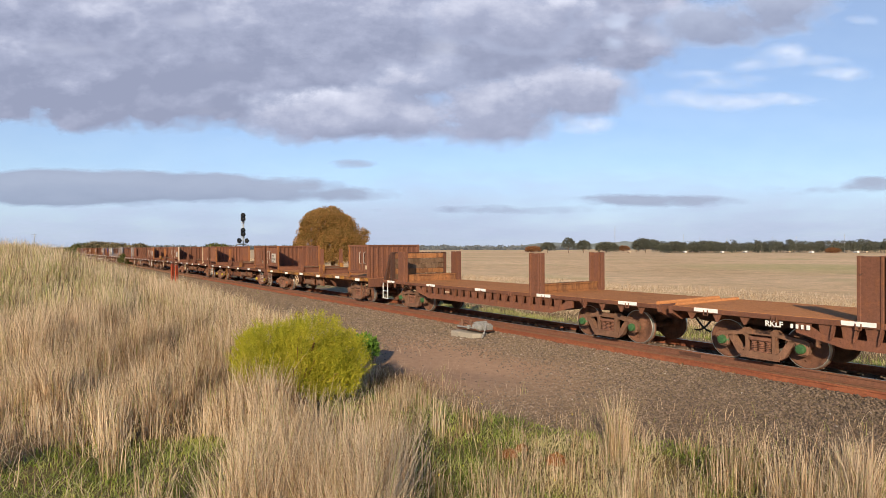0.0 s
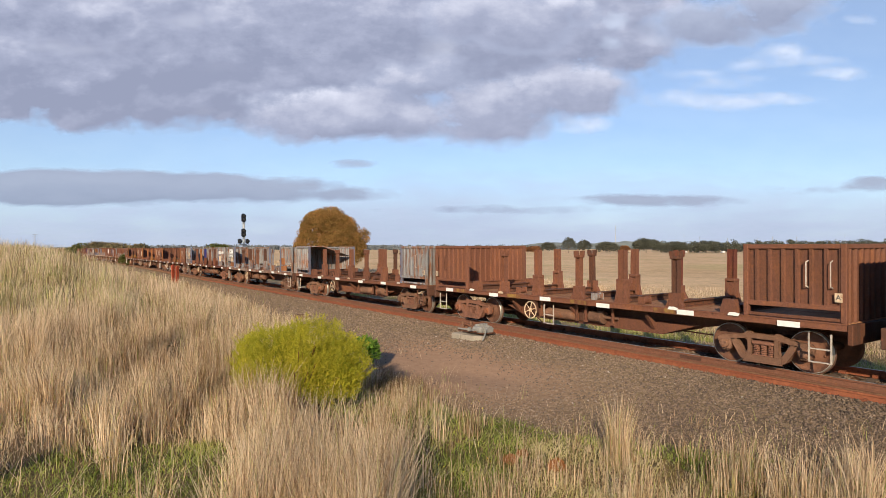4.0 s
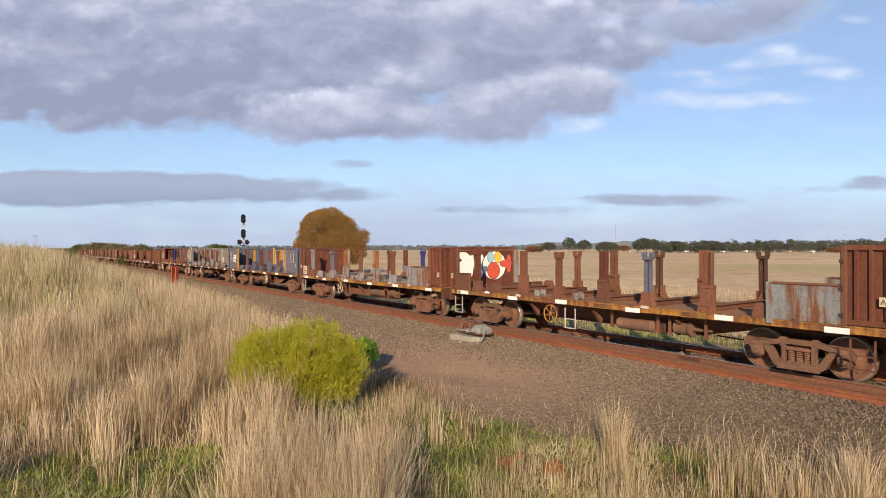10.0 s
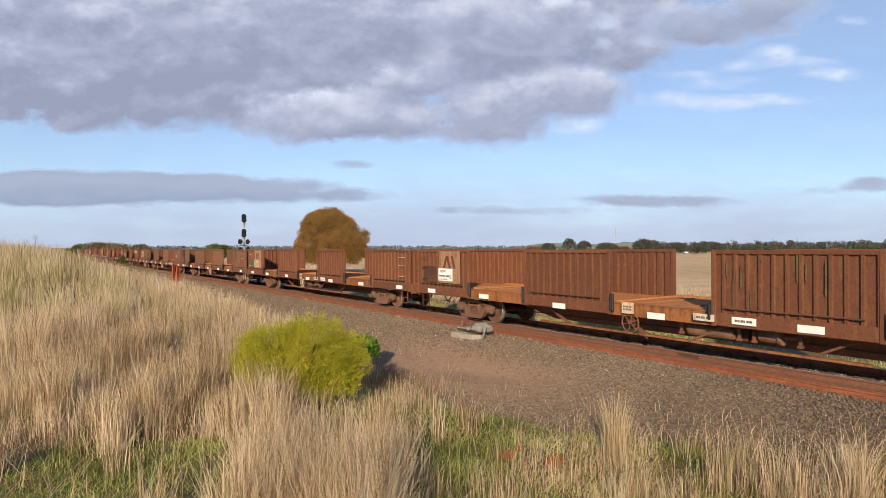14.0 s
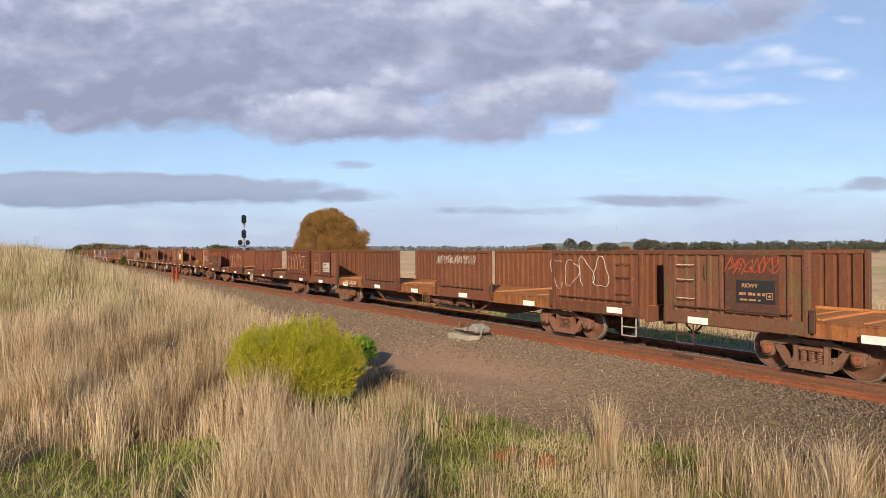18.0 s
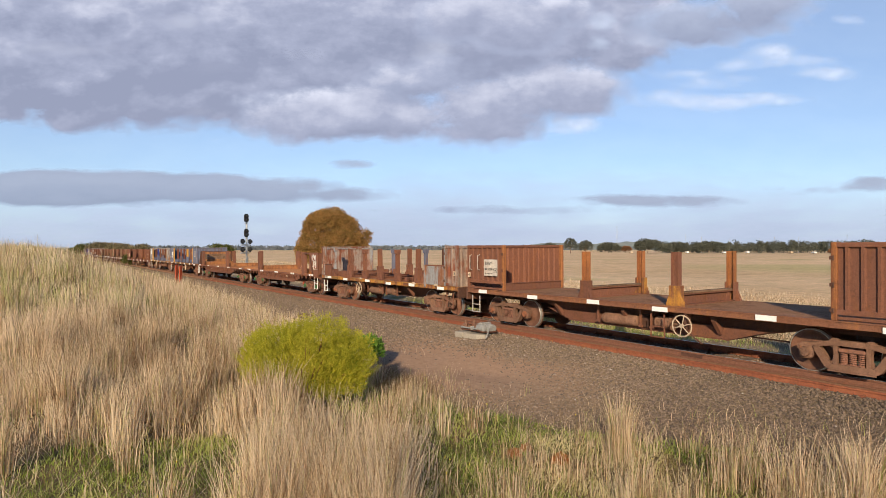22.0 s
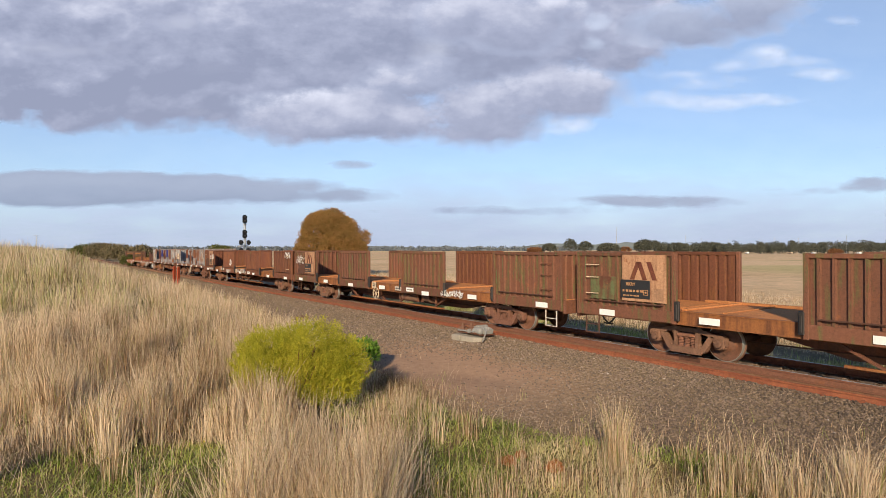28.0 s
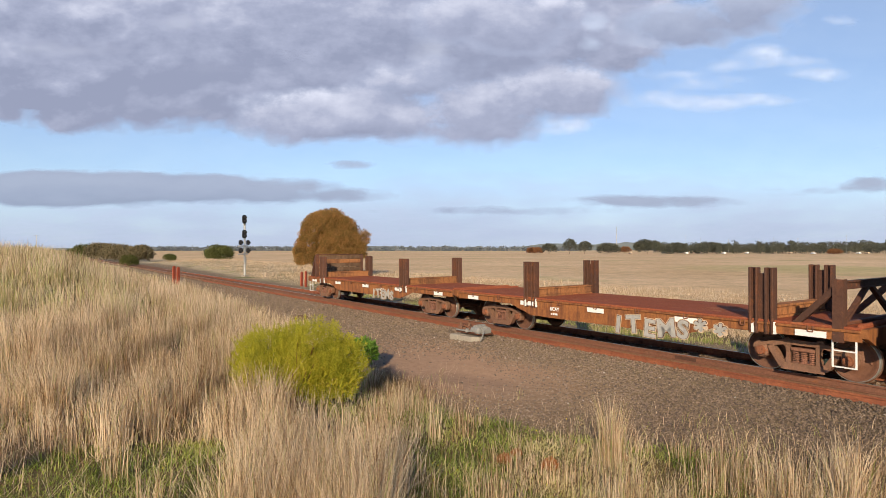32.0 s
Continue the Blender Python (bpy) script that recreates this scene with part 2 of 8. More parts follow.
# ---- mesh helpers ----
class Shape:
    """Vertices and faces gathered into one mesh."""

    def __init__(self):
        self.v, self.f = [], []

    def add(self, verts, faces):
        n = len(self.v)
        self.v += verts
        self.f += [[i + n for i in f] for f in faces]
        return self

    def box(self, x0, x1, y0, y1, z0, z1, c=0.0):
        if c <= 0:
            return self.add([(x, y, z) for z in (z0, z1) for y in (y0, y1) for x in (x0, x1)],
                            [(0, 2, 3, 1), (4, 5, 7, 6), (0, 1, 5, 4), (2, 6, 7, 3), (0, 4, 6, 2), (1, 3, 7, 5)])
        n = len(self.v)
        P, at = [], {}
        X, Y, Z = (x0, x1), (y0, y1), (z0, z1)
        for a in (0, 1):
            for b in (0, 1):
                for d in (0, 1):
                    p = [X[a], Y[b], Z[d]]
                    s = [c if a == 0 else -c, c if b == 0 else -c, c if d == 0 else -c]
                    for k in range(3):
                        q = [p[i] + (0 if i == k else s[i]) for i in range(3)]
                        at[(a, b, d, k)] = len(P)
                        P.append(tuple(q))
        F = []
        for k in range(3):
            i, j = [(1, 2), (2, 0), (0, 1)][k]
            for side in (0, 1):
                loop = []
                for u, w in ((0, 0), (1, 0), (1, 1), (0, 1)):
                    key = [0, 0, 0]
                    key[k], key[i], key[j] = side, u, w
                    loop.append(at[(*key, k)])
                F.append(loop if side else loop[::-1])
        for k in range(3):
            i, j = [(1, 2), (2, 0), (0, 1)][k]
            for u in (0, 1):
                for w in (0, 1):
                    a, b = [0, 0, 0], [0, 0, 0]
                    a[i], a[j], a[k] = u, w, 0
                    b[i], b[j], b[k] = u, w, 1
                    F.append([at[(*a, i)], at[(*b, i)], at[(*b, j)], at[(*a, j)]])
        for a in (0, 1):
            for b in (0, 1):
                for d in (0, 1):
                    F.append([at[(a, b, d, 0)], at[(a, b, d, 1)], at[(a, b, d, 2)]])
        return self.add(P, F)

    def prism(self, pts, axis, a, b):
        """A polygon swept along an axis; pts are the two other coordinates in x, y, z order."""
        n = len(pts)

        def place(p, t):
            q = list(p)
            q.insert("xyz".index(axis), t)
            return tuple(q)
        return self.add([place(p, a) for p in pts] + [place(p, b) for p in pts],
                        [list(range(n))[::-1], list(range(n, 2 * n))] + [(i, (i + 1) % n, n + (i + 1) % n, n + i) for i in range(n)])

    def tube(self, p, q, r, n=8, r2=None):
        p, q = Vector(p), Vector(q)
        d = (q - p).normalized()
        s = d.orthogonal().normalized()
        t = d.cross(s)
        r2 = r if r2 is None else r2
        A = [tuple(p + (s * math.cos(k * 2 * math.pi / n) + t * math.sin(k * 2 * math.pi / n)) * r) for k in range(n)]
        B = [tuple(q + (s * math.cos(k * 2 * math.pi / n) + t * math.sin(k * 2 * math.pi / n)) * r2) for k in range(n)]
        return self.add(A + B, [list(range(n))[::-1], list(range(n, 2 * n))] + [(i, (i + 1) % n, n + (i + 1) % n, n + i) for i in range(n)])

    def lathe(self, prof, n=28, axis="y", at=(0, 0, 0), caps=True):
        """Profile of (along, radius) turned about the axis."""
        V = []
        for a, r in prof:
            for k in range(n):
                c, s = r * math.cos(2 * math.pi * k / n), r * math.sin(2 * math.pi * k / n)
                V.append((at[0] + c, at[1] + a, at[2] + s) if axis == "y" else (at[0] + a, at[1] + c, at[2] + s) if axis == "x" else (at[0] + c, at[1] + s, at[2] + a))
        F = [(i * n + k, i * n + (k + 1) % n, (i + 1) * n + (k + 1) % n, (i + 1) * n + k) for i in range(len(prof) - 1) for k in range(n)]
        if caps:
            F += [list(range(n))[::-1], [(len(prof) - 1) * n + k for k in range(n)]]
        return self.add(V, F)

    def mesh(self, name):
        me = bpy.data.meshes.new(name)
        me.from_pydata(self.v, [], self.f)
        bm = bmesh.new()
        bm.from_mesh(me)
        bmesh.ops.recalc_face_normals(bm, faces=bm.faces)
        bm.to_mesh(me)
        bm.free()
        return me


MESHES = {}


def part(name, shape, material, parent=None, label="", at=None, key=None):
    """One mesh object under a thing or a part. key: alike pieces share one mesh."""
    if key is not None and (key, material.name) in MESHES:
        me = MESHES[(key, material.name)]
    else:
        s = shape() if callable(shape) else shape
        me = s if isinstance(s, bpy.types.Mesh) else s.mesh(name)
        if not me.materials:
            me.materials.append(material)
        if key is not None:
            MESHES[(key, material.name)] = me
    ob = new(name, me)
    if parent is not None:
        ob.parent = parent
    if at is not None:
        ob.matrix_basis = at if isinstance(at, Matrix) else Matrix.Translation(at)
    if label:
        tagged(ob, label)
    return ob


def raw_mesh(name, verts, faces_flat, corners, material, smooth=False):
    """A big mesh from arrays; all faces have the same number of corners."""
    me = bpy.data.meshes.new(name)
    nf = len(faces_flat) // corners
    me.vertices.add(len(verts))
    me.vertices.foreach_set("co", np.asarray(verts, dtype=np.float32).ravel())
    me.loops.add(len(faces_flat))
    me.loops.foreach_set("vertex_index", np.asarray(faces_flat, dtype=np.int32))
    me.polygons.add(nf)
    me.polygons.foreach_set("loop_start", np.arange(0, nf * corners, corners, dtype=np.int32))
    me.polygons.foreach_set("loop_total", np.full(nf, corners, dtype=np.int32))
    me.update(calc_edges=True)
    me.validate()
    if smooth:
        me.polygons.foreach_set("use_smooth", np.ones(nf, dtype=bool))
    me.materials.append(material)
    return me


# ---- ground ----
CANT_DEG, RAIL_Z = 0.4, -0.02      # cant of the track and level of the rail tops
CANT = math.tan(radians(CANT_DEG))


def smooth(a, b, v):
    t = np.clip((v - a) / (b - a), 0, 1)
    return t * t * (3 - 2 * t)


def edge_y(x):
    """Where the grass of the near side begins."""
    return np.interp(x, [-400, -60, -40, -29, -20, -15, -10.5, -8, -4, 2, 60], [-3.6, -3.4, -3.8, -4.6, -5.6, -6.9, -7.2, -6.2, -4.4, -3.6, -3.6])


def wave(x, y, s, k=0.0):
    return np.sin(x / s + 1.3 * np.sin(y / (1.7 * s) + k) + k) * np.cos(y / (0.8 * s) + 0.9 * np.sin(x / (1.3 * s)) + 2 * k)


def ground_z(x, y):
    x, y = np.asarray(x, dtype=float), np.asarray(y, dtype=float)
    ay = np.abs(y)
    near = np.interp(ay, [0, 0.6, 0.68, 0.93, 0.95, 1.05, 1.2, 1.6, 3.2, 4.4, 7], [-0.205, -0.205, -0.162, -0.162, -0.33, -0.335, -0.31, -0.35, -0.66, -0.78, -0.86])
    bed = np.where(y < 0, near, np.interp(ay, [0, 1.05, 1.5, 3.2, 4.4, 7], [-0.205, -0.200, -0.22, -0.62, -0.78, -0.86])) + (y * CANT + RAIL_Z) * np.interp(ay, [1.5, 3.0], [1, 0])
    bank = 2.95 * smooth(6, 50, -x) * smooth(0, 10.5, -4.3 - y)
    rise = 1.5 * np.exp(-((x + 118) / 42) ** 2 - ((y - 16) / 12) ** 2)
    rough = 0.05 * wave(x, y, 1.1) + 0.07 * wave(x, y, 3.7, 1.0)
    return bed + bank + rise + rough * smooth(3.2, 5.0, ay) + 0.25 * wave(x, y, 23.0, 2.0) * smooth(15, 60, ay)


def grid_axis(*spans):
    out = []
    for a, b, n in spans:
        out += list(np.linspace(a, b, n, endpoint=False))
    return np.array(out + [spans[-1][1]])


def survey_point(u, depth):
    return 0.03 + depth * (-0.8211 + 0.5707 * u), -14.67 + depth * (0.5707 + 0.8211 * u)


def ground_material():
    m, nt, b = mat_new("ground_grass_and_gravel")
    geo = nt.nodes.new("ShaderNodeNewGeometry")
    v = geo.outputs["Position"]
    sep = nt.nodes.new("ShaderNodeSeparateXYZ")
    nt.links.new(v, sep.inputs[0])
    n1, n2, n3 = noise_tex(nt, v, 0.35, 6), noise_tex(nt, v, 5, 8, 0.7), noise_tex(nt, v, 26, 4, 0.7)
    vor = node(nt, "ShaderNodeTexVoronoi", Scale=17.0)
    nt.links.new(v, vor.inputs["Vector"])
    gravel = mix(nt, 0.75, ramp(nt, n2, [(0.3, (0.185, 0.138, 0.09)), (0.7, (0.31, 0.24, 0.16))]), ramp(nt, vor.outputs["Color"], [(0.1, (0.55, 0.52, 0.5)), (0.9, (1.5, 1.45, 1.4))]), "MULTIPLY")
    soil = ramp(nt, n2, [(0.25, (0.31, 0.19, 0.12)), (0.75, (0.48, 0.315, 0.208))])
    # thatch and green under the blades are painted dark, as shade in the gaps
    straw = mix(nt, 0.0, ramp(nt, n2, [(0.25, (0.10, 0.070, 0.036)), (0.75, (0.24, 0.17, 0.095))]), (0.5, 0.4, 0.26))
    shaded_thatch = straw.node
    green = ramp(nt, n2, [(0.3, (0.075, 0.095, 0.025)), (0.7, (0.16, 0.18, 0.045))])
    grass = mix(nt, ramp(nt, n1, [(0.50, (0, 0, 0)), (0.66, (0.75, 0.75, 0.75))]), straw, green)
    field = mix(nt, ramp(nt, noise_tex(nt, v, 0.02, 8, 0.7), [(0.35, (0, 0, 0)), (0.65, (1, 1, 1))]), (0.58, 0.395, 0.225), (0.76, 0.555, 0.345))
    field = mix(nt, 0.8, field, ramp(nt, noise_tex(nt, v, 0.55, 7, 0.75), [(0.36, (0.74, 0.75, 0.72)), (0.64, (1.18, 1.17, 1.16))]), "MULTIPLY")
    field = mix(nt, 0.6, field, ramp(nt, n2, [(0.3, (0.7, 0.68, 0.64)), (0.7, (1.2, 1.2, 1.2))]), "MULTIPLY")
    field = mix(nt, ramp(nt, noise_tex(nt, v, 0.045, 5, 0.5), [(0.58, (0, 0, 0)), (0.72, (0.5, 0.5, 0.5))]), field, (0.30, 0.29, 0.11))

    def band(value, lo, hi):
        r = nt.nodes.new("ShaderNodeMapRange")
        r.inputs[1].default_value, r.inputs[2].default_value = lo, hi
        nt.links.new(value, r.inputs[0])
        return r.outputs[0]

    def math2(op, a, c):
        k = nt.nodes.new("ShaderNodeMath")
        k.operation = op
        for i, w in enumerate((a, c)):
            if isinstance(w, (int, float)):
                k.inputs[i].default_value = w
            else:
                nt.links.new(w, k.inputs[i])
        return k.outputs[0]
    # that painted shade fades out of the straw between 32 and 75 along x
    nt.links.new(math2("MULTIPLY", band(math2("ABSOLUTE", sep.outputs["X"], 0), 32, 75), 0.9), shaded_thatch.inputs[0])
    # a greener stretch of the field
    gx, gy = survey_point(0.66, 105)
    ddx, ddy = math2("DIVIDE", math2("SUBTRACT", sep.outputs["X"], gx), 34), math2("DIVIDE", math2("SUBTRACT", sep.outputs["Y"], gy), 26)
    lush = math2("MULTIPLY", band(math2("ADD", math2("ADD", math2("MULTIPLY", ddx, ddx), math2("MULTIPLY", ddy, ddy)), math2("MULTIPLY", n1, 0.9)), 1.5, 0.4), 0.45)
    field = mix(nt, lush, field, (0.30, 0.33, 0.10))
    wob = math2("MULTIPLY", math2("SUBTRACT", n1, 0.5), 3.0)
    y = math2("ADD", sep.outputs["Y"], wob)
    near_soil = band(y, -3.2, -2.6)          # 1 on the ballast, 0 on the soil
    # the soil apron lies round x = -13, the rest of the near side is gravel to the grass
    apron = math2("MULTIPLY", math2("MULTIPLY", band(sep.outputs["X"], -22, -17), band(sep.outputs["X"], -8.5, -12.5)), band(y, -2.4, -3.4))
    # gravel darkened towards the right, as shade in the gaps of coarser stones
    gravel = mix(nt, band(sep.outputs["X"], -3.5, -10.0), mix(nt, 1.0, gravel, (0.62, 0.62, 0.62), "MULTIPLY"), gravel)
    bedcol = mix(nt, apron, gravel, soil)
    to_near = band(y, -4.2, -5.2)
    far_side = band(y, 5.4, 6.6)
    to_field = band(sep.outputs["Y"], 12, 30)
    # near edge follows the grass: wide round the apron, narrow elsewhere
    hump = math2("MULTIPLY", math2("MULTIPLY", band(sep.outputs["X"], -26, -14), band(sep.outputs["X"], -3.5, -9.5)), 2.2)
    to_near = band(math2("ADD", y, hump), -3.9, -5.0)
    stain = math2("MULTIPLY", band(math2("ABSOLUTE", sep.outputs["Y"], 0), 1.35, 0.9), 0.75)
    bedcol = mix(nt, stain, bedcol, mix(nt, n2, (0.14, 0.060, 0.036), (0.24, 0.105, 0.06)))
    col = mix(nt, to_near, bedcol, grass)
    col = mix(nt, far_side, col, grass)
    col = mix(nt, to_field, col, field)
    nt.links.new(col, b.inputs["Base Color"])
    b.inputs["Roughness"].default_value = 0.95
    b.inputs["Specular IOR Level"].default_value = 0.1
    bump(nt, b, mix(nt, 0.5, n3, vor.outputs["Distance"]), 0.6, 0.03)
    return m


def build_ground():
    xs = grid_axis((-4200, -600, 14), (-600, -130, 40), (-130, -45, 90), (-45, 6, 220), (6, 60, 60), (60, 500, 20), (500, 4200, 10))
    ys = grid_axis((-4200, -300, 10), (-300, -40, 24), (-40, -18, 30), (-18, -1.2, 110), (-1.2, -0.6, 24), (-0.6, 8, 56), (8, 40, 40), (40, 300, 24), (300, 4200, 20))
    X, Y = np.meshgrid(xs, ys)
    Z = ground_z(X, Y)
    n, k = len(xs), len(ys)
    i = np.arange(n * k).reshape(k, n)
    faces = np.stack([i[:-1, :-1], i[:-1, 1:], i[1:, 1:], i[1:, :-1]], -1).reshape(-1)
    ob = new("ground", raw_mesh("ground", np.stack([X, Y, Z], -1).reshape(-1, 3), faces, 4, ground_material(), True))
    tagged(ob, "dry grassy ground with a gravel track bed and bare soil", "ground", kind="structure")


build_ground()


# ---- track ----
def build_track():
    root = tagged(new("railway_track"), "rusty steel railway track on grey ballast with rail fastenings", "railway track", kind="structure")
    root.matrix_basis = pose(0, 0, RAIL_Z, CANT_DEG)
    prof = [(-0.07, -0.17), (0.07, -0.17), (0.07, -0.155), (0.018, -0.13), (0.012, -0.05), (0.036, -0.037), (0.036, -0.008), (0.028, 0.0), (-0.028, 0.0), (-0.036, -0.008), (-0.036, -0.037), (-0.012, -0.05), (-0.018, -0.13), (-0.07, -0.155)]
    for y, kind in ((-0.7535, "near"), (0.7535, "far")):
        rail = part("rail", Shape().prism([(y + a, z) for a, z in prof], "x", -900, 260), RAIL_DULL if y < 0 else RAIL, root)
        part("running_face", Shape().box(-900, 260, y - 0.027, y + 0.027, 0.0005, 0.002), RAILTOP, rail, "bright worn running face")

    def sleeper():
        return Shape().prism([(-0.81, -0.33), (1.25, -0.33), (1.25, -0.19), (1.2, -0.172), (-0.79, -0.172), (-0.81, -0.19)], "x", -0.11, 0.11)

    def clip():
        s = Shape()
        for sy in (-0.7535, 0.7535):
            for o in ((-1, 1) if sy > 0 else (1,)):
                s.box(-0.07, 0.07, sy + o * 0.09 - 0.045, sy + o * 0.09 + 0.045, -0.175, -0.115, 0.012)
                s.tube((-0.08, sy + o * 0.08, -0.11), (0.08, sy + o * 0.08, -0.10), 0.022, 6)
        return s
    x = -70.0
    while x < 14:
        sl = part("sleeper", sleeper, SLEEPER, root, at=(x, 0, 0), key="sleeper")
        part("rail_clip", clip, RAIL, sl, key="clip")
        x += 0.672
    # a spare rail lies on the shoulder against the sleeper ends, with its clips
    part("spare_rail", Shape().prism([(-1.0 + a, z - 0.175) for a, z in prof], "x", -60, 60), RAIL, root, "rust-red spare rail lying beside the running rail")
    x = -40.0
    while x < 10:
        part("rail_clip", lambda: Shape().box(-0.09, 0.09, -0.06, 0.05, -0.05, 0.025, 0.012).tube((-0.06, -0.02, 0.03), (0.06, 0.02, 0.045), 0.02, 6).box(-0.03, 0.03, 0.0, 0.06, 0.02, 0.07, 0.01), RAIL if int(x * 7) % 3 else RUST_ORANGE, root, at=(x, -1.10, -0.335), key="shoulder_clip")
        x += 0.672
    # a rail joint
    for y, o in ((-0.7535, -1),):
        part("fishplate", Shape().box(-9.35, -8.75, y - 0.03, y - 0.012, -0.135, -0.045, 0.006), RUST_DARK, root)


build_track()


# ---- wagons ----
BOGIES = []


def wheelset_shape():
    s = Shape()
    s.tube((0, -0.9, 0), (0, 0.9, 0), 0.085, 12)
    for o in (-1, 1):
        prof = [(o * 0.66, 0.09), (o * 0.665, 0.17), (o * 0.72, 0.22), (o * 0.715, 0.36), (o * 0.68, 0.395), (o * 0.675, 0.485), (o * 0.70, 0.487), (o * 0.712, 0.462),
                (o * 0.795, 0.455), (o * 0.80, 0.40), (o * 0.765, 0.36), (o * 0.76, 0.20), (o * 0.82, 0.16), (o * 0.825, 0.09)]
        s.lathe(prof, 32)
    for o in (-1, 1):
        for k in range(3):
            a = k * 2.094 + 0.4
            s.box(0.29 * math.cos(a) - 0.02, 0.29 * math.cos(a) + 0.02, o * 0.765 - 0.01, o * 0.765 + 0.01, 0.29 * math.sin(a) - 0.02, 0.29 * math.sin(a) + 0.02)
    return s


def tread_shape():
    s = Shape()
    for o in (-1, 1):
        s.lathe([(o * 0.712, 0.4625), (o * 0.713, 0.466), (o * 0.793, 0.459), (o * 0.8025, 0.452), (o * 0.8025, 0.44), (o * 0.793, 0.44)], 40, caps=False)
    return s


def side_frame_shape(y, style):
    """A cast bogie side frame: arched top beam, journal jaws, two rounded windows and a spring opening."""
    s = Shape()
    a, b = (y - 0.075, y + 0.075)
    top = [(-1.06, 0.50), (-1.05, 0.60), (-0.95, 0.655), (-0.7, 0.68), (-0.45, 0.74), (-0.2, 0.765), (0.2, 0.765), (0.45, 0.74), (0.7, 0.68), (0.95, 0.655), (1.05, 0.60), (1.06, 0.50)]
    s.prism(top + [(0.98, 0.55), (0.66, 0.585), (0.34, 0.655), (-0.34, 0.655), (-0.66, 0.585), (-0.98, 0.55)], "y", a, b)
    for o in (-1, 1):
        # sloping tension leg, column and the bowed inner edge of the window
        s.prism([(o * 0.74, 0.60), (o * 0.62, 0.60), (o * 0.545, 0.50), (o * 0.46, 0.36), (o * 0.40, 0.28), (o * 0.34, 0.25), (o * 0.34, 0.13), (o * 0.42, 0.135), (o * 0.52, 0.20), (o * 0.62, 0.36), (o * 0.70, 0.48)], "y", a, b)
        s.prism([(o * 0.26, 0.66), (o * 0.345, 0.66), (o * 0.335, 0.45), (o * 0.345, 0.25), (o * 0.26, 0.25)], "y", a, b)
        s.prism([(o * 0.345, 0.66), (o * 0.42, 0.645), (o * 0.37, 0.60), (o * 0.345, 0.55)], "y", a + 0.02, b - 0.02)
        s.prism([(o * 0.345, 0.40), (o * 0.375, 0.33), (o * 0.43, 0.30), (o * 0.34, 0.26)], "y", a + 0.02, b - 0.02)
        s.prism([(o * 1.04, 0.58), (o * 0.73, 0.60), (o * 0.73, 0.40), (o * 0.78, 0.34), (o * 0.80, 0.31), (o * 0.96, 0.31), (o * 0.99, 0.34), (o * 1.04, 0.40)], "y", y - 0.055, y + 0.055)
        s.box(o * 0.885 - 0.13, o * 0.885 + 0.13, a - 0.012, b + 0.012, 0.33, 0.60, 0.02)
        s.prism([(o * 0.24, 0.76), (o * 0.44, 0.735), (o * 0.38, 0.80), (o * 0.29, 0.80)], "y", y - 0.05, y + 0.05)
    s.prism([(-0.42, 0.27), (0.42, 0.27), (0.43, 0.19), (0.40, 0.145), (0.33, 0.115), (-0.33, 0.115), (-0.40, 0.145), (-0.43, 0.19)], "y", a - 0.02, b + 0.02)
    s.box(-0.44, 0.44, a - 0.03, a, 0.115, 0.15)
    return s


def springs_shape(y):
    s = Shape()
    for cx in (-0.165, -0.0, 0.165):
        for k in range(6):
            s.lathe([(-0.016, 0.062), (-0.008, 0.074), (0.008, 0.074), (0.016, 0.062)], 10, "z", (cx, y, 0.295 + k * 0.04))
    s.box(-0.25, 0.25, y - 0.09, y + 0.09, 0.52, 0.60, 0.02)
    s.box(-0.23, 0.23, y - 0.08, y + 0.08, 0.275, 0.29)
    return s


def cap_shape(y):
    s, o = Shape(), (-1 if y < 0 else 1)
    for cx in (0.0,):
        s.lathe([(o * -0.10, 0.15), (o * 0.03, 0.15), (o * 0.06, 0.135), (o * 0.09, 0.105), (o * 0.15, 0.095), (o * 0.165, 0.05)], 16, "y", (cx, y, 0.46))
        for k in range(3):
            a = k * 2.094 + 0.5
            s.tube((cx + 0.075 * math.cos(a), y + o * 0.12, 0.46 + 0.075 * math.sin(a)), (cx + 0.075 * math.cos(a), y + o * 0.18, 0.46 + 0.075 * math.sin(a)), 0.02, 6)
    return s


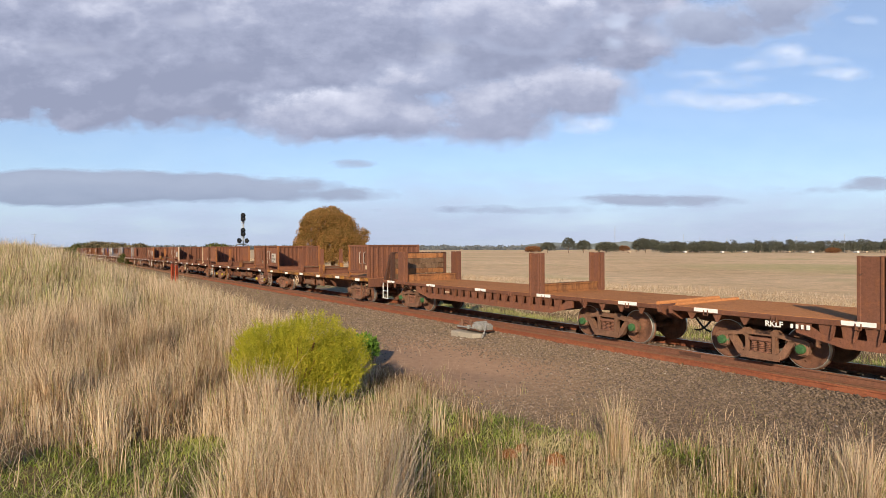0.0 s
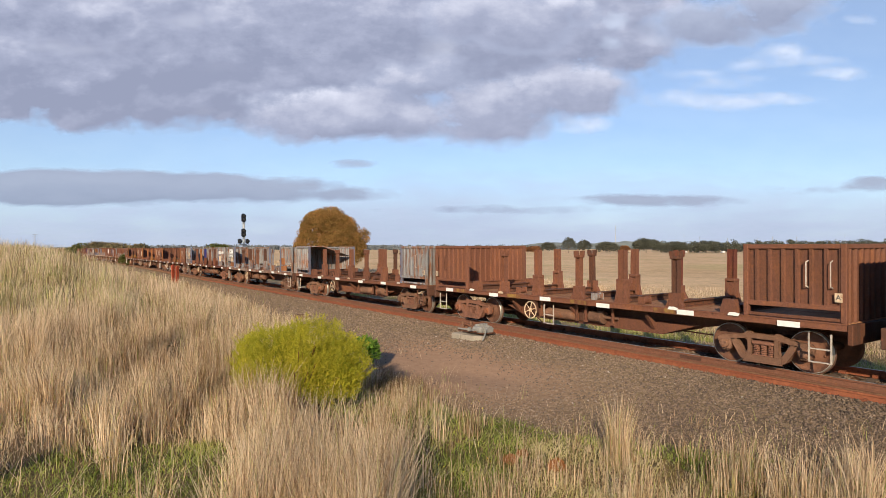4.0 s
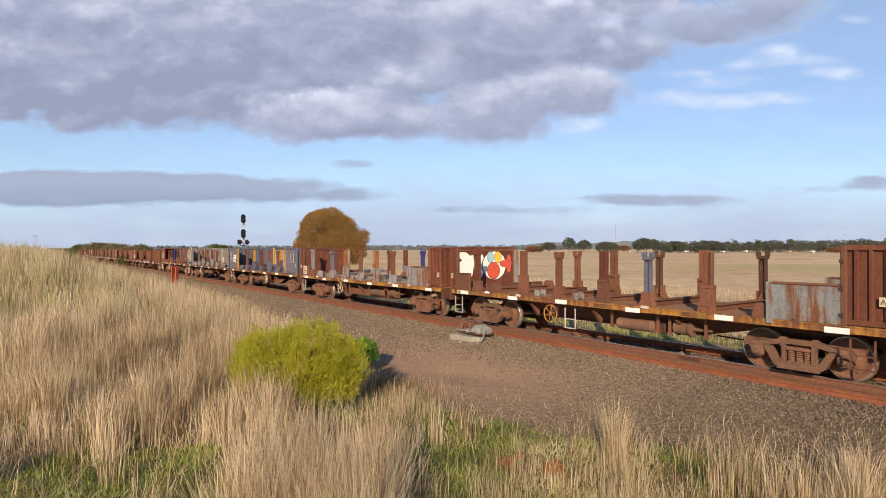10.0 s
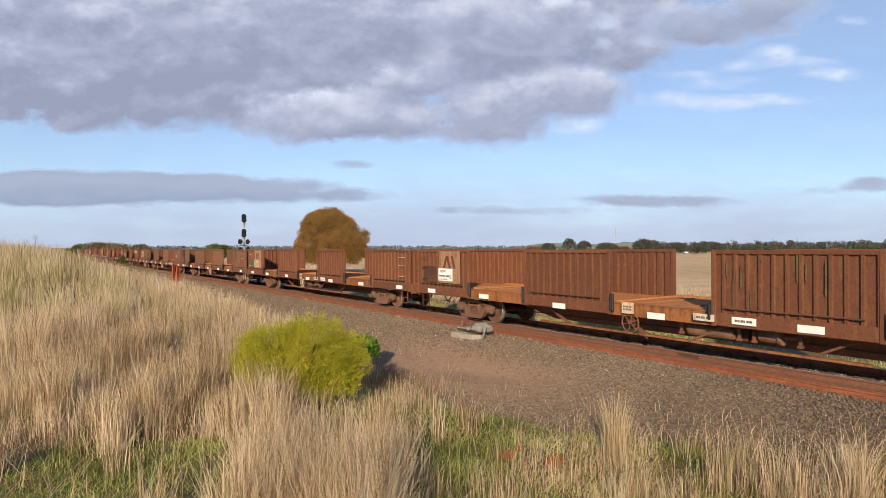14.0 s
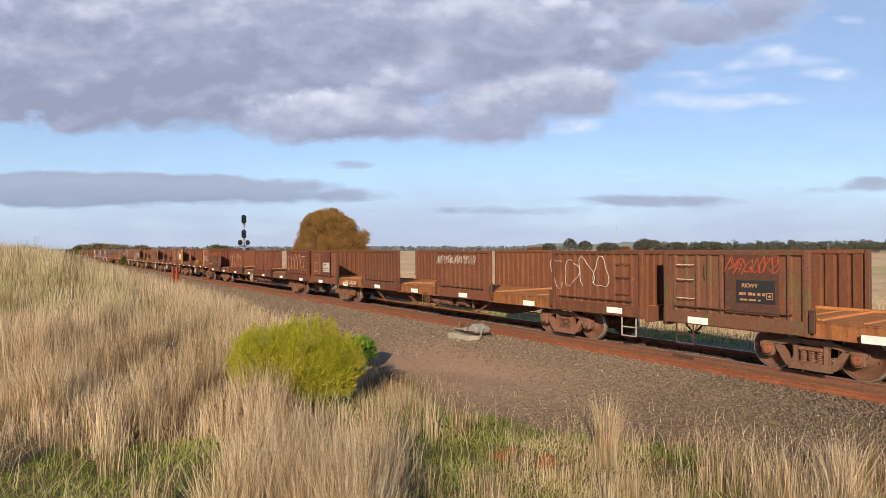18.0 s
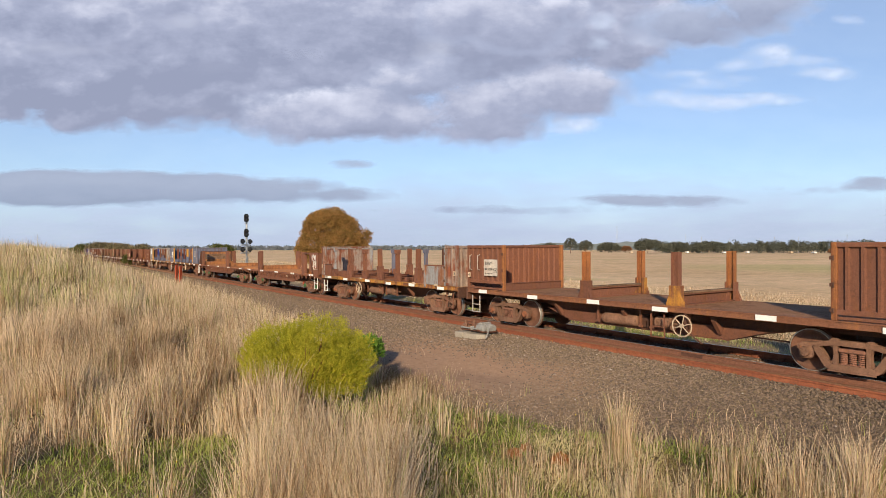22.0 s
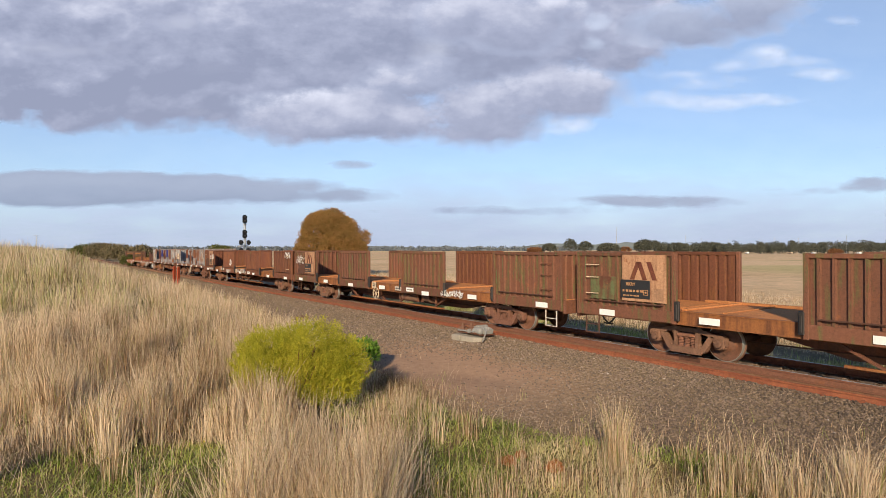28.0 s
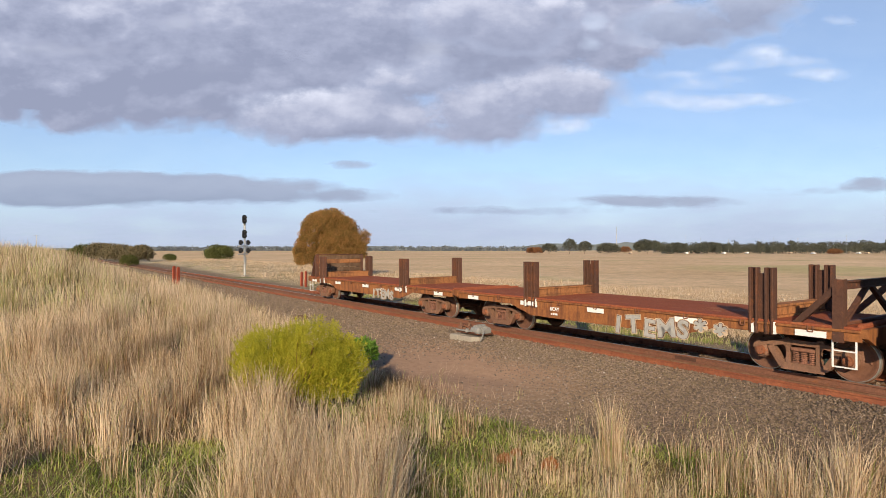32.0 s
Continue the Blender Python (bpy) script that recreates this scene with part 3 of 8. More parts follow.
def bogie(parent, x, frame_mat, cap_mat):
    b = part("bogie", lambda: Shape().box(-0.2, 0.2, -0.93, 0.93, 0.45, 0.70, 0.03).tube((0, 0, 0.7), (0, 0, 0.85), 0.3, 16).box(-0.05, 0.05, -0.6, 0.6, 0.28, 0.36).box(-0.5, -0.42, -0.6, 0.6, 0.35, 0.45, 0.02).box(0.42, 0.5, -0.6, 0.6, 0.35, 0.45, 0.02), RUST_DARK, parent, at=(x, 0, 0), key="bogie")
    for y in (-0.985, 0.985):
        part("side_frame", lambda: side_frame_shape(y, 0), frame_mat, b, key=("side_frame", y))
        part("spring_nest", lambda: springs_shape(y), BOGIE_PINK, b, key=("springs", y))
        for cx in (-0.88, 0.88):
            part("axle_cap", lambda: cap_shape(y), cap_mat, b, at=(cx, 0, 0), key=("cap", y))
    for o in (-0.88, 0.88):
        w = part("wheelset", wheelset_shape, WHEEL, b, at=(o, 0, 0.46), key="wheelset")
        me = w.data
        if len(me.materials) == 1:
            t = tread_shape()
            bm = bmesh.new()
            bm.from_mesh(me)
            for f in bm.faces:
                f.smooth = True
            vs = [bm.verts.new(p) for p in t.v]
            for f in t.f:
                bm.faces.new([vs[i] for i in f]).material_index = 1
            bmesh.ops.recalc_face_normals(bm, faces=bm.faces)
            bm.to_mesh(me)
            bm.free()
            me.materials.append(TREAD)
        BOGIES.append((w, o))
    return b


def corrugated(x0, x1, z0, z1, y, pitch=0.29, depth=0.05, th=0.022, flip=1):
    """A ribbed steel sheet along x."""
    n = max(3, round((x1 - x0) / pitch))
    p = (x1 - x0) / n
    out = []
    for i in range(n):
        a = x0 + i * p
        out += [(a, y), (a + p * 0.62, y), (a + p * 0.72, y + flip * depth), (a + p * 0.92, y + flip * depth)]
    out.append((x1, y))
    return Shape().prism(out + [(a, b + flip * th) for a, b in reversed(out)], "z", z0, z1)


def corrugated_y(x, y0, y1, z0, z1, pitch=0.29, depth=0.05, th=0.022):
    n = max(3, round((y1 - y0) / pitch))
    p = (y1 - y0) / n
    out = []
    for i in range(n):
        a = y0 + i * p
        out += [(x, a), (x, a + p * 0.62), (x + depth, a + p * 0.72), (x + depth, a + p * 0.92)]
    out.append((x, y1))
    return Shape().prism(out + [(a + th, b) for a, b in reversed(out)], "z", z0, z1)


def side_wall(w, x0, x1, y, zb, zt, mat, frame_mat, open_slot=0.0, band=0.11):
    """A ribbed side wall with top rail, bottom rail and corner posts."""
    o = -1 if y < 0 else 1
    L = round(x1 - x0, 2)
    slot = open_slot
    pan = part("side_wall", lambda: corrugated(0, L, zb + band - 0.01 + slot, zt - 0.09, y - o * 0.03, flip=o), mat, w, at=(x0, 0, 0), key=("wall", L, y, zb, zt, slot, band))
    part("top_rail", lambda: Shape().box(-0.02, L + 0.02, y - 0.05, y + 0.05, zt - 0.10, zt, 0.012), mat, pan, key=("toprail", L, y, zt))
    part("bottom_rail", lambda: Shape().box(0, L, y - 0.045, y + 0.045, zb + slot, zb + band + slot, 0.01), mat, pan, key=("botrail", L, y, zb, slot, band))
    for k, cx in enumerate((0.0, L)):
        part("corner_post", lambda: Shape().box(cx - 0.055, cx + 0.055, y - 0.06, y + 0.06, zb - 0.02, zt + 0.004, 0.012), frame_mat if k == (0 if x0 > 0 else 1) else mat, pan, key=("cpost", cx, y, zb, zt))
        if y < 0 and frame_mat is not mat and k == (0 if x0 > 0 else 1):
            for f in (0.12, 0.45, 0.80):
                part("hinge", lambda: Shape().tube((0, 0, -0.05), (0, 0, 0.05), 0.02, 8).box(-0.07, 0.0, -0.005, 0.012, -0.035, 0.035), RUST_DARK, pan, at=(cx, y - 0.072, zb + (zt - zb) * f), key="hinge")
    return pan


def end_wall(w, x, zb, zt, mat, half=1.39):
    pan = part("end_wall", lambda: corrugated_y(0, -half, half, zb, zt - 0.08), mat, w, at=(x, 0, 0), key=("endwall", half, zb, zt))
    part("end_rail", lambda: Shape().box(-0.03, 0.08, -half, half, zt - 0.1, zt - 0.004, 0.012), mat, pan, key=("endrail", half, zt))
    return pan


def handle(w, pts, mat, r=0.013, label=""):
    s = Shape()
    for p, q in zip(pts, pts[1:]):
        s.tube(p, q, r, 6)
    return part("grab_handle", s, mat, w, label)


def step_ladder(w, x, y, top, mat, width=0.42, drop=0.60):
    s = Shape()
    for a in (-width / 2, width / 2):
        s.box(x + a - 0.015, x + a + 0.015, y - 0.012, y + 0.012, top - drop, top)
    for k in (0, 0.45):
        s.box(x - width / 2, x + width / 2, y - 0.03, y + 0.03, top - drop + k * drop, top - drop + k * drop + 0.022)
    return part("step", s, mat, w)


def hand_wheel(w, x, y, z, rim_mat, r=0.265):
    s = Shape()
    n = 24
    for k in range(n):
        a, b = 2 * math.pi * k / n, 2 * math.pi * (k + 1) / n
        s.tube((x + r * math.cos(a), y, z + r * math.sin(a)), (x + r * math.cos(b), y, z + r * math.sin(b)), 0.018, 6)
    for k in range(6):
        a = k * math.pi / 3 + 0.3
        s.tube((x, y, z), (x + r * math.cos(a), y, z + r * math.sin(a)), 0.013, 6)
    s.lathe([(-0.03, 0.05), (0.03, 0.05)], 12, "y", (x, y, z))
    h = part("hand_brake_wheel", s, rim_mat, w, "spoked hand brake wheel")
    part("brake_shaft", Shape().tube((x, y, z), (x, y + 0.35, z), 0.025, 6).box(x - 0.06, x + 0.06, y + 0.1, y + 0.3, z - 0.1, z + 0.42, 0.01).tube((x + 0.1, y + 0.1, z - 0.15), (x + 0.45, y + 0.15, z - 0.4), 0.018, 6), RUST_DARK, h)


def panel(w, x, z, lx, lz, y, mat=None, name="reflector"):
    part(name, lambda: Shape().box(-lx / 2, lx / 2, -0.006, 0.006, -lz / 2, lz / 2), mat or WHITE, w, at=(x, y, z), key=(name, lx, lz))


def coupler(w, x):
    o = 1 if x > 0 else -1
    s = Shape().box(min(x, x + o * 0.45), max(x, x + o * 0.45), -0.07, 0.07, 0.78, 0.95, 0.02).box(min(x + o * 0.3, x + o * 0.56), max(x + o * 0.3, x + o * 0.56), -0.15, 0.13, 0.74, 1.0, 0.04)
    c = part("coupler", s, RUST_DARK, w)
    h = Shape()
    for k in range(7):
        t, u = k / 7, (k + 1) / 7
        h.tube((x + o * 0.5 * t, 0.25, 0.72 - 0.32 * math.sin(math.pi * t * 0.6)), (x + o * 0.5 * u, 0.25, 0.72 - 0.32 * math.sin(math.pi * u * 0.6)), 0.025, 6)
    part("brake_hose", h, RUBBER, c)


def post(w, x, y, z0, z1, mat, base_mat, style="h", lean=0.0):
    """An upright stanchion: h, channel section with a flared foot; s, in a tall sleeve with a collar; c, with a forked cap."""
    o = -1 if y < 0 else 1
    H = z1 - z0

    def shp():
        s = Shape()
        if style == "c":
            s.box(-0.085, -0.06, -0.07, 0.07, 0, H - 0.12).box(0.06, 0.085, -0.07, 0.07, 0, H - 0.12).box(-0.06, 0.06, -0.012, 0.012, 0, H - 0.12)
            s.box(-0.13, 0.13, -0.095, 0.095, H - 0.15, H - 0.07, 0.012).prism([(-0.15, H - 0.07), (-0.08, H - 0.07), (-0.09, H + 0.05), (-0.15, H + 0.05)], "y", -0.08, 0.08).prism([(0.15, H - 0.07), (0.08, H - 0.07), (0.09, H + 0.05), (0.15, H + 0.05)], "y", -0.08, 0.08)
        else:
            s.box(-0.105, -0.08, -0.075, 0.075, 0, H).box(0.08, 0.105, -0.075, 0.075, 0, H).box(-0.08, 0.08, -0.012, 0.012, 0, H)
        return s

    def foot():
        s = Shape()
        top, wide = {"h": (0.50, 0.25), "s": (0.62, 0.23), "c": (0.36, 0.26)}[style]
        s.prism([(-wide, -0.13), (wide, -0.13), (wide * 0.95, 0.02), (0.128, top * 0.6), (0.122, top - 0.006), (-0.122, top - 0.006), (-0.128, top * 0.6), (-wide * 0.95, 0.02)], "y", -0.05 + o * 0.05, 0.05 + o * 0.05)
        s.prism([(-o * 0.10, 0.0), (-o * 0.10, top * 0.8), (-o * 0.38, 0.0)], "x", -0.02, 0.02)
        for q in (-0.12, 0.12):
            s.prism([(q - 0.015, 0), (q + 0.015, 0), (q + 0.015, top), (q - 0.015, top)], "y", -0.116, 0.116)
        if style == "s":
            s.box(-0.15, 0.15, -0.115, 0.115, top - 0.07, top + 0.01, 0.012).box(-0.108, 0.108, -0.125, -0.117, 0.12, top - 0.09, 0.003).box(-0.108, 0.108, 0.117, 0.125, 0.12, top - 0.09, 0.003)
        return s
    p = part("stanchion", shp, mat, w, at=pose(x, y, z0, 0, lean), key=("post", style, round(H, 3)))
    part("stanchion_foot", foot, base_mat, p, key=("foot", o, style))
    return p


def cross_beam(w, x, z, mat, h=0.24, half=1.18):
    part("bolster_beam", lambda: Shape().box(-0.09, 0.09, -half, half, 0, 0.03).box(-0.012, 0.012, -half, half, 0.03, h - 0.03).box(-0.09, 0.09, -half, half, h - 0.03, h), mat, w, at=(x, 0, z), key=("beam", h, half))


def underframe(w, L, zt, depth, sill_mat, deck_mat, half=1.44, deep=None, tank=True, inset=1.85, seed=0):
    rnd = random.Random(seed)
    hl = L / 2
    part("deck", lambda: Shape().box(-hl, hl, -half + 0.03, half - 0.03, zt - 0.05, zt, 0.008), deck_mat, w, key=("deck", round(L, 2), zt, half))
    for y in (-half, half):
        o = -1 if y < 0 else 1
        part("side_sill", lambda: Shape().prism([(y - o * 0.10, zt - depth), (y, zt - depth), (y, zt - depth + 0.025), (y - o * 0.02, zt - depth + 0.025), (y - o * 0.02, zt - 0.025), (y, zt - 0.025), (y, zt + 0.004), (y - o * 0.10, zt + 0.004)], "x", -hl, hl), sill_mat, w, key=("sill", round(L, 2), zt, depth, y))
    for x in (-hl, hl):
        o = 1 if x > 0 else -1
        part("headstock", lambda: Shape().box(min(x, x + o * 0.1), max(x, x + o * 0.1), -half, half, zt - 0.42, zt - 0.01, 0.015), RUST_DARK if deck_mat is not DECK else RUST, w, key=("head", x, zt, half))
        coupler(w, x)
    if deep:
        # centre sill with a fish belly and struts
        part("centre_sill", Shape().prism([(-hl + 0.2, zt - 0.06), (hl - 0.2, zt - 0.06), (hl - 0.2, zt - 0.42), (hl - inset - 1.3, zt - 0.42), (hl - inset - 3.4, deep), (-hl + inset + 3.4, deep), (-hl + inset + 1.3, zt - 0.42), (-hl + 0.2, zt - 0.42)], "y", -0.22, 0.22), RUST, w)
        for k in (-4.4, -1.6, 1.6, 4.4):
            for y in (-1, 1):
                o = 1 if k > 0 else -1
                part("strut", Shape().prism([(k, zt - depth), (k + 0.12, zt - depth), (k - o * 1.0 + 0.12, deep + 0.02), (k - o * 1.0, deep + 0.02)], "y", y * 1.1 - 0.04, y * 1.1 + 0.04), RUST, w)
        for y in (-1.1, 1.1):
            part("truss_rod", Shape().box(-hl + inset + 3.6, hl - inset - 3.6, y - 0.05, y + 0.05, deep, deep + 0.05), RUST_ORANGE, w)
    else:
        part("centre_sill", Shape().prism([(-hl + 0.2, zt - 0.06), (hl - 0.2, zt - 0.06), (hl - 0.2, zt - 0.40), (hl - inset - 1.1, zt - 0.40), (hl - inset - 2.6, zt - 0.70), (-hl + inset + 2.6, zt - 0.70), (-hl + inset + 1.1, zt - 0.40), (-hl + 0.2, zt - 0.40)], "y", -0.3, 0.3).box(-hl + inset + 2.6, hl - inset - 2.6, -0.42, 0.42, zt - 0.72, zt - 0.685), RUST, w)
        if seed % 3 != 1:
            part("belly_plate", lambda: Shape().prism([(-hl + inset + 1.7, zt - 0.45), (hl - inset - 1.7, zt - 0.45), (hl - inset - 2.7, zt - 0.76), (-hl + inset + 2.7, zt - 0.76)], "y", -0.85, -0.79).prism([(-hl + inset + 1.7, zt - 0.45), (hl - inset - 1.7, zt - 0.45), (hl - inset - 2.7, zt - 0.76), (-hl + inset + 2.7, zt - 0.76)], "y", 0.79, 0.85).box(-hl + inset + 2.7, hl - inset - 2.7, -0.92, 0.92, zt - 0.775, zt - 0.75), RUST, w, key=("belly", round(L, 2), zt))
        for k in (-2.9, -0.3, 2.4):
            for o in (-1, 1):
                part("strut", lambda: Shape().prism([(o * 1.2, -0.24), (o * 1.2, -0.30), (o * 0.9, -0.66), (o * 0.86, -0.5)], "x", -0.05, 0.05), RUST, w, at=(k, 0, zt), key=("strut", o))
    if tank:
        tx = rnd.choice((-1, 1)) * rnd.uniform(0.5, 1.6)
        part("air_tank", lambda: Shape().lathe([(-0.62, 0.05), (-0.6, 0.13), (-0.52, 0.16), (0.52, 0.16), (0.6, 0.13), (0.62, 0.05)], 16, "x"), BOGIE, w, at=(tx, -0.98, zt - 0.55), key="tank")
        part("brake_cylinder", lambda: Shape().lathe([(-0.3, 0.10), (-0.28, 0.16), (0.1, 0.16), (0.14, 0.19), (0.2, 0.19), (0.22, 0.05), (0.7, 0.03)], 14, "x"), BOGIE, w, at=(tx + 1.5, -0.98, zt - 0.5), key="cylinder")
        for hx in (tx - 0.75, tx + 0.75, tx + 1.1, tx + 2.1):
            part("hanger", lambda: Shape().box(-0.035, 0.035, -0.02, 0.02, -0.66, -0.2).box(-0.06, 0.06, -0.03, 0.03, -0.68, -0.62), RUST, w, at=(hx, -1.08, zt), key="hanger")
        part("brake_rigging", Shape().tube((-hl + inset + 1, -0.45, 0.5), (tx - 0.5, -0.42, 0.55), 0.02, 6).tube((tx + 2, -0.45, 0.55), (hl - inset - 1, -0.42, 0.5), 0.02, 6).box(tx + 1.0, tx + 1.06, -0.62, -0.55, zt - 0.75, zt - 0.2).box(tx + 0.62, tx + 0.86, -0.9, -0.72, zt - 0.72, zt - 0.35, 0.03), RUST_DARK, w)


def text_part(w, body, x, y, z, size, mat, parent_name="lettering", bold=0.004, squash=1.0):
    cu = bpy.data.curves.new(parent_name, "FONT")
    cu.body, cu.size, cu.align_x, cu.align_y, cu.extrude, cu.offset = body, size, "CENTER", "CENTER", 0.003, bold
    tmp = bpy.data.objects.new("tmp", cu)
    scene.collection.objects.link(tmp)
    me = bpy.data.meshes.new_from_object(tmp.evaluated_get(bpy.context.evaluated_depsgraph_get()))
    bpy.data.objects.remove(tmp)
    bpy.data.curves.remove(cu)
    me.materials.clear()
    me.materials.append(mat)
    ob = new(parent_name, me)
    ob.parent = w
    ob.matrix_basis = Matrix.Translation((x, y, z)) @ Euler((radians(90), 0, 0)).to_matrix().to_4x4() @ Matrix.Diagonal((squash, 1, 1, 1))
    return ob


def scrawl(w, x0, x1, zc, h, y, mat, seed, name="graffiti", stroke=0.02):
    """Unreadable sprayed strokes: slanted bars, bowls and slashes."""
    r = random.Random(seed)
    s = Shape()
    x, slant = x0, r.uniform(0.0, 0.35)

    def line(pts):
        for p, q in zip(pts, pts[1:]):
            d = Vector((q[0] - p[0], q[1] - p[1]))
            if d.length < 1e-4:
                continue
            wd = stroke * r.uniform(0.7, 1.25)
            nrm = Vector((-d.y, d.x)).normalized() * wd / 2
            ex = d.normalized() * wd * 0.4
            s.prism([(p[0] - nrm.x - ex.x, p[1] - nrm.y - ex.y), (q[0] - nrm.x + ex.x, q[1] - nrm.y + ex.y), (q[0] + nrm.x + ex.x, q[1] + nrm.y + ex.y), (p[0] + nrm.x - ex.x, p[1] + nrm.y - ex.y)], "y", y - 0.003, y + 0.003)
    while x < x1 - h * 0.2:
        wd = min(h * r.uniform(0.32, 0.6), x1 - x)
        at = lambda u, v: (x + wd * u + slant * h * 0.5 * v, zc + h / 2 * v)
        a0, k0 = r.uniform(0, 6.28), r.choice((-1, 1))
        line([at(0.5 + 0.55 * math.cos(a0 + k0 * k * 0.55), math.sin(a0 + k0 * k * 0.55) * (1.0 - 0.07 * k)) for k in range(r.randint(4, 9))])
        line([at(r.uniform(-0.2, 0.4), r.uniform(-1.1, -0.5)), at(r.uniform(0.2, 0.8), r.uniform(-0.3, 0.3)), at(r.uniform(0.5, 1.2), r.uniform(0.5, 1.2)), at(r.uniform(0.7, 1.5), r.uniform(-0.9, 0.2))])
        x += wd * r.uniform(0.8, 1.1)
    return part(name, s, mat, w, "sprayed graffiti strokes")


def bubble_letters(w, x0, x1, zc, h, y, mat, seed):
    """A faint row of round sprayed outlines that cannot be read."""
    r = random.Random(seed)
    n = max(3, round((x1 - x0) / (h * 0.62)))
    step = (x1 - x0) / n
    for k in range(n):
        s = Shape()
        cx, sx, sz, tilt = x0 + (k + 0.5) * step, step * r.uniform(0.44, 0.56), h * r.uniform(0.42, 0.5), r.uniform(-0.25, 0.25)
        start, span = r.uniform(0, 6.28), r.uniform(4.6, 6.28)
        pts = []
        for i in range(19):
            a = start + span * i / 18
            wob = 1 + 0.22 * math.sin(3 * a + seed + k)
            u, v = sx * wob * math.cos(a), sz * wob * math.sin(a)
            pts.append((cx + u + tilt * v, y, zc + v))
        for p, t in zip(pts, pts[1:]):
            s.tube(p, t, 0.010, 5)
        part("graffiti", s, mat, w, "faint sprayed outline")


def bars(w, x, z, lx, lz, y, mat, rows=2, n=6, seed=0):
    """Writing that is to stay unread, as bars."""
    r = random.Random(seed)
    rh = lz / rows
    for i in range(rows):
        cx = x - lx / 2
        while cx < x + lx / 2 - 0.03:
            wd = min(lx / n * r.choice((0.5, 0.65, 0.8)), x + lx / 2 - cx)
            hh = rh * 0.3
            part("lettering", lambda: Shape().box(0, wd, -0.004, 0.004, -hh, hh), mat, w, at=(cx, y, z + lz / 2 - (i + 0.5) * rh), key=("bar", round(wd, 3), round(hh, 3)))
            cx += lx / n


def number_board(w, x, z, lx, lz, y, board, ink, code, seed):
    b = part("number_board", lambda: Shape().box(-lx / 2, lx / 2, -0.01, 0.01, -lz / 2, lz / 2, 0.004), board, w, at=(x, y, z), key=("board", lx, lz))
    text_part(b, code, -lx * 0.14, -0.016, lz * 0.26, min(lz * 0.25, lx * 0.24), ink, bold=0.003)
    bars(b, -lx * 0.06, -lz * 0.10, lx * 0.72, lz * 0.2, -0.014, ink, 1, 6, seed)
    bars(b, -lx * 0.1, -lz * 0.36, lx * 0.6, lz * 0.12, -0.014, ink, 1, 5, seed + 1)
    ex, ez, eh = lx * 0.37, -lz * 0.16, min(lx, lz) * 0.13
    em = Shape()
    for o in (-1, 1):
        em.box(ex + o * eh - 0.006, ex + o * eh + 0.006, -0.016, -0.011, ez - eh, ez + eh).box(ex - eh, ex + eh, -0.016, -0.011, ez + o * eh - 0.006, ez + o * eh + 0.006)
    em.prism([(ex - eh * 0.55, ez), (ex, ez - eh * 0.55), (ex + eh * 0.55, ez), (ex, ez + eh * 0.55)], "y", -0.016, -0.011)
    part("emblem", em, ink, b)


WAGONS = []


def start_wagon(q0, q1, name, label, gap=0.66):
    w = tagged(new(name), label, "freight wagon", "wagons of the train")
    WAGONS.append((w, (q0 + q1) / 2))
    return w, q1 - q0 - gap


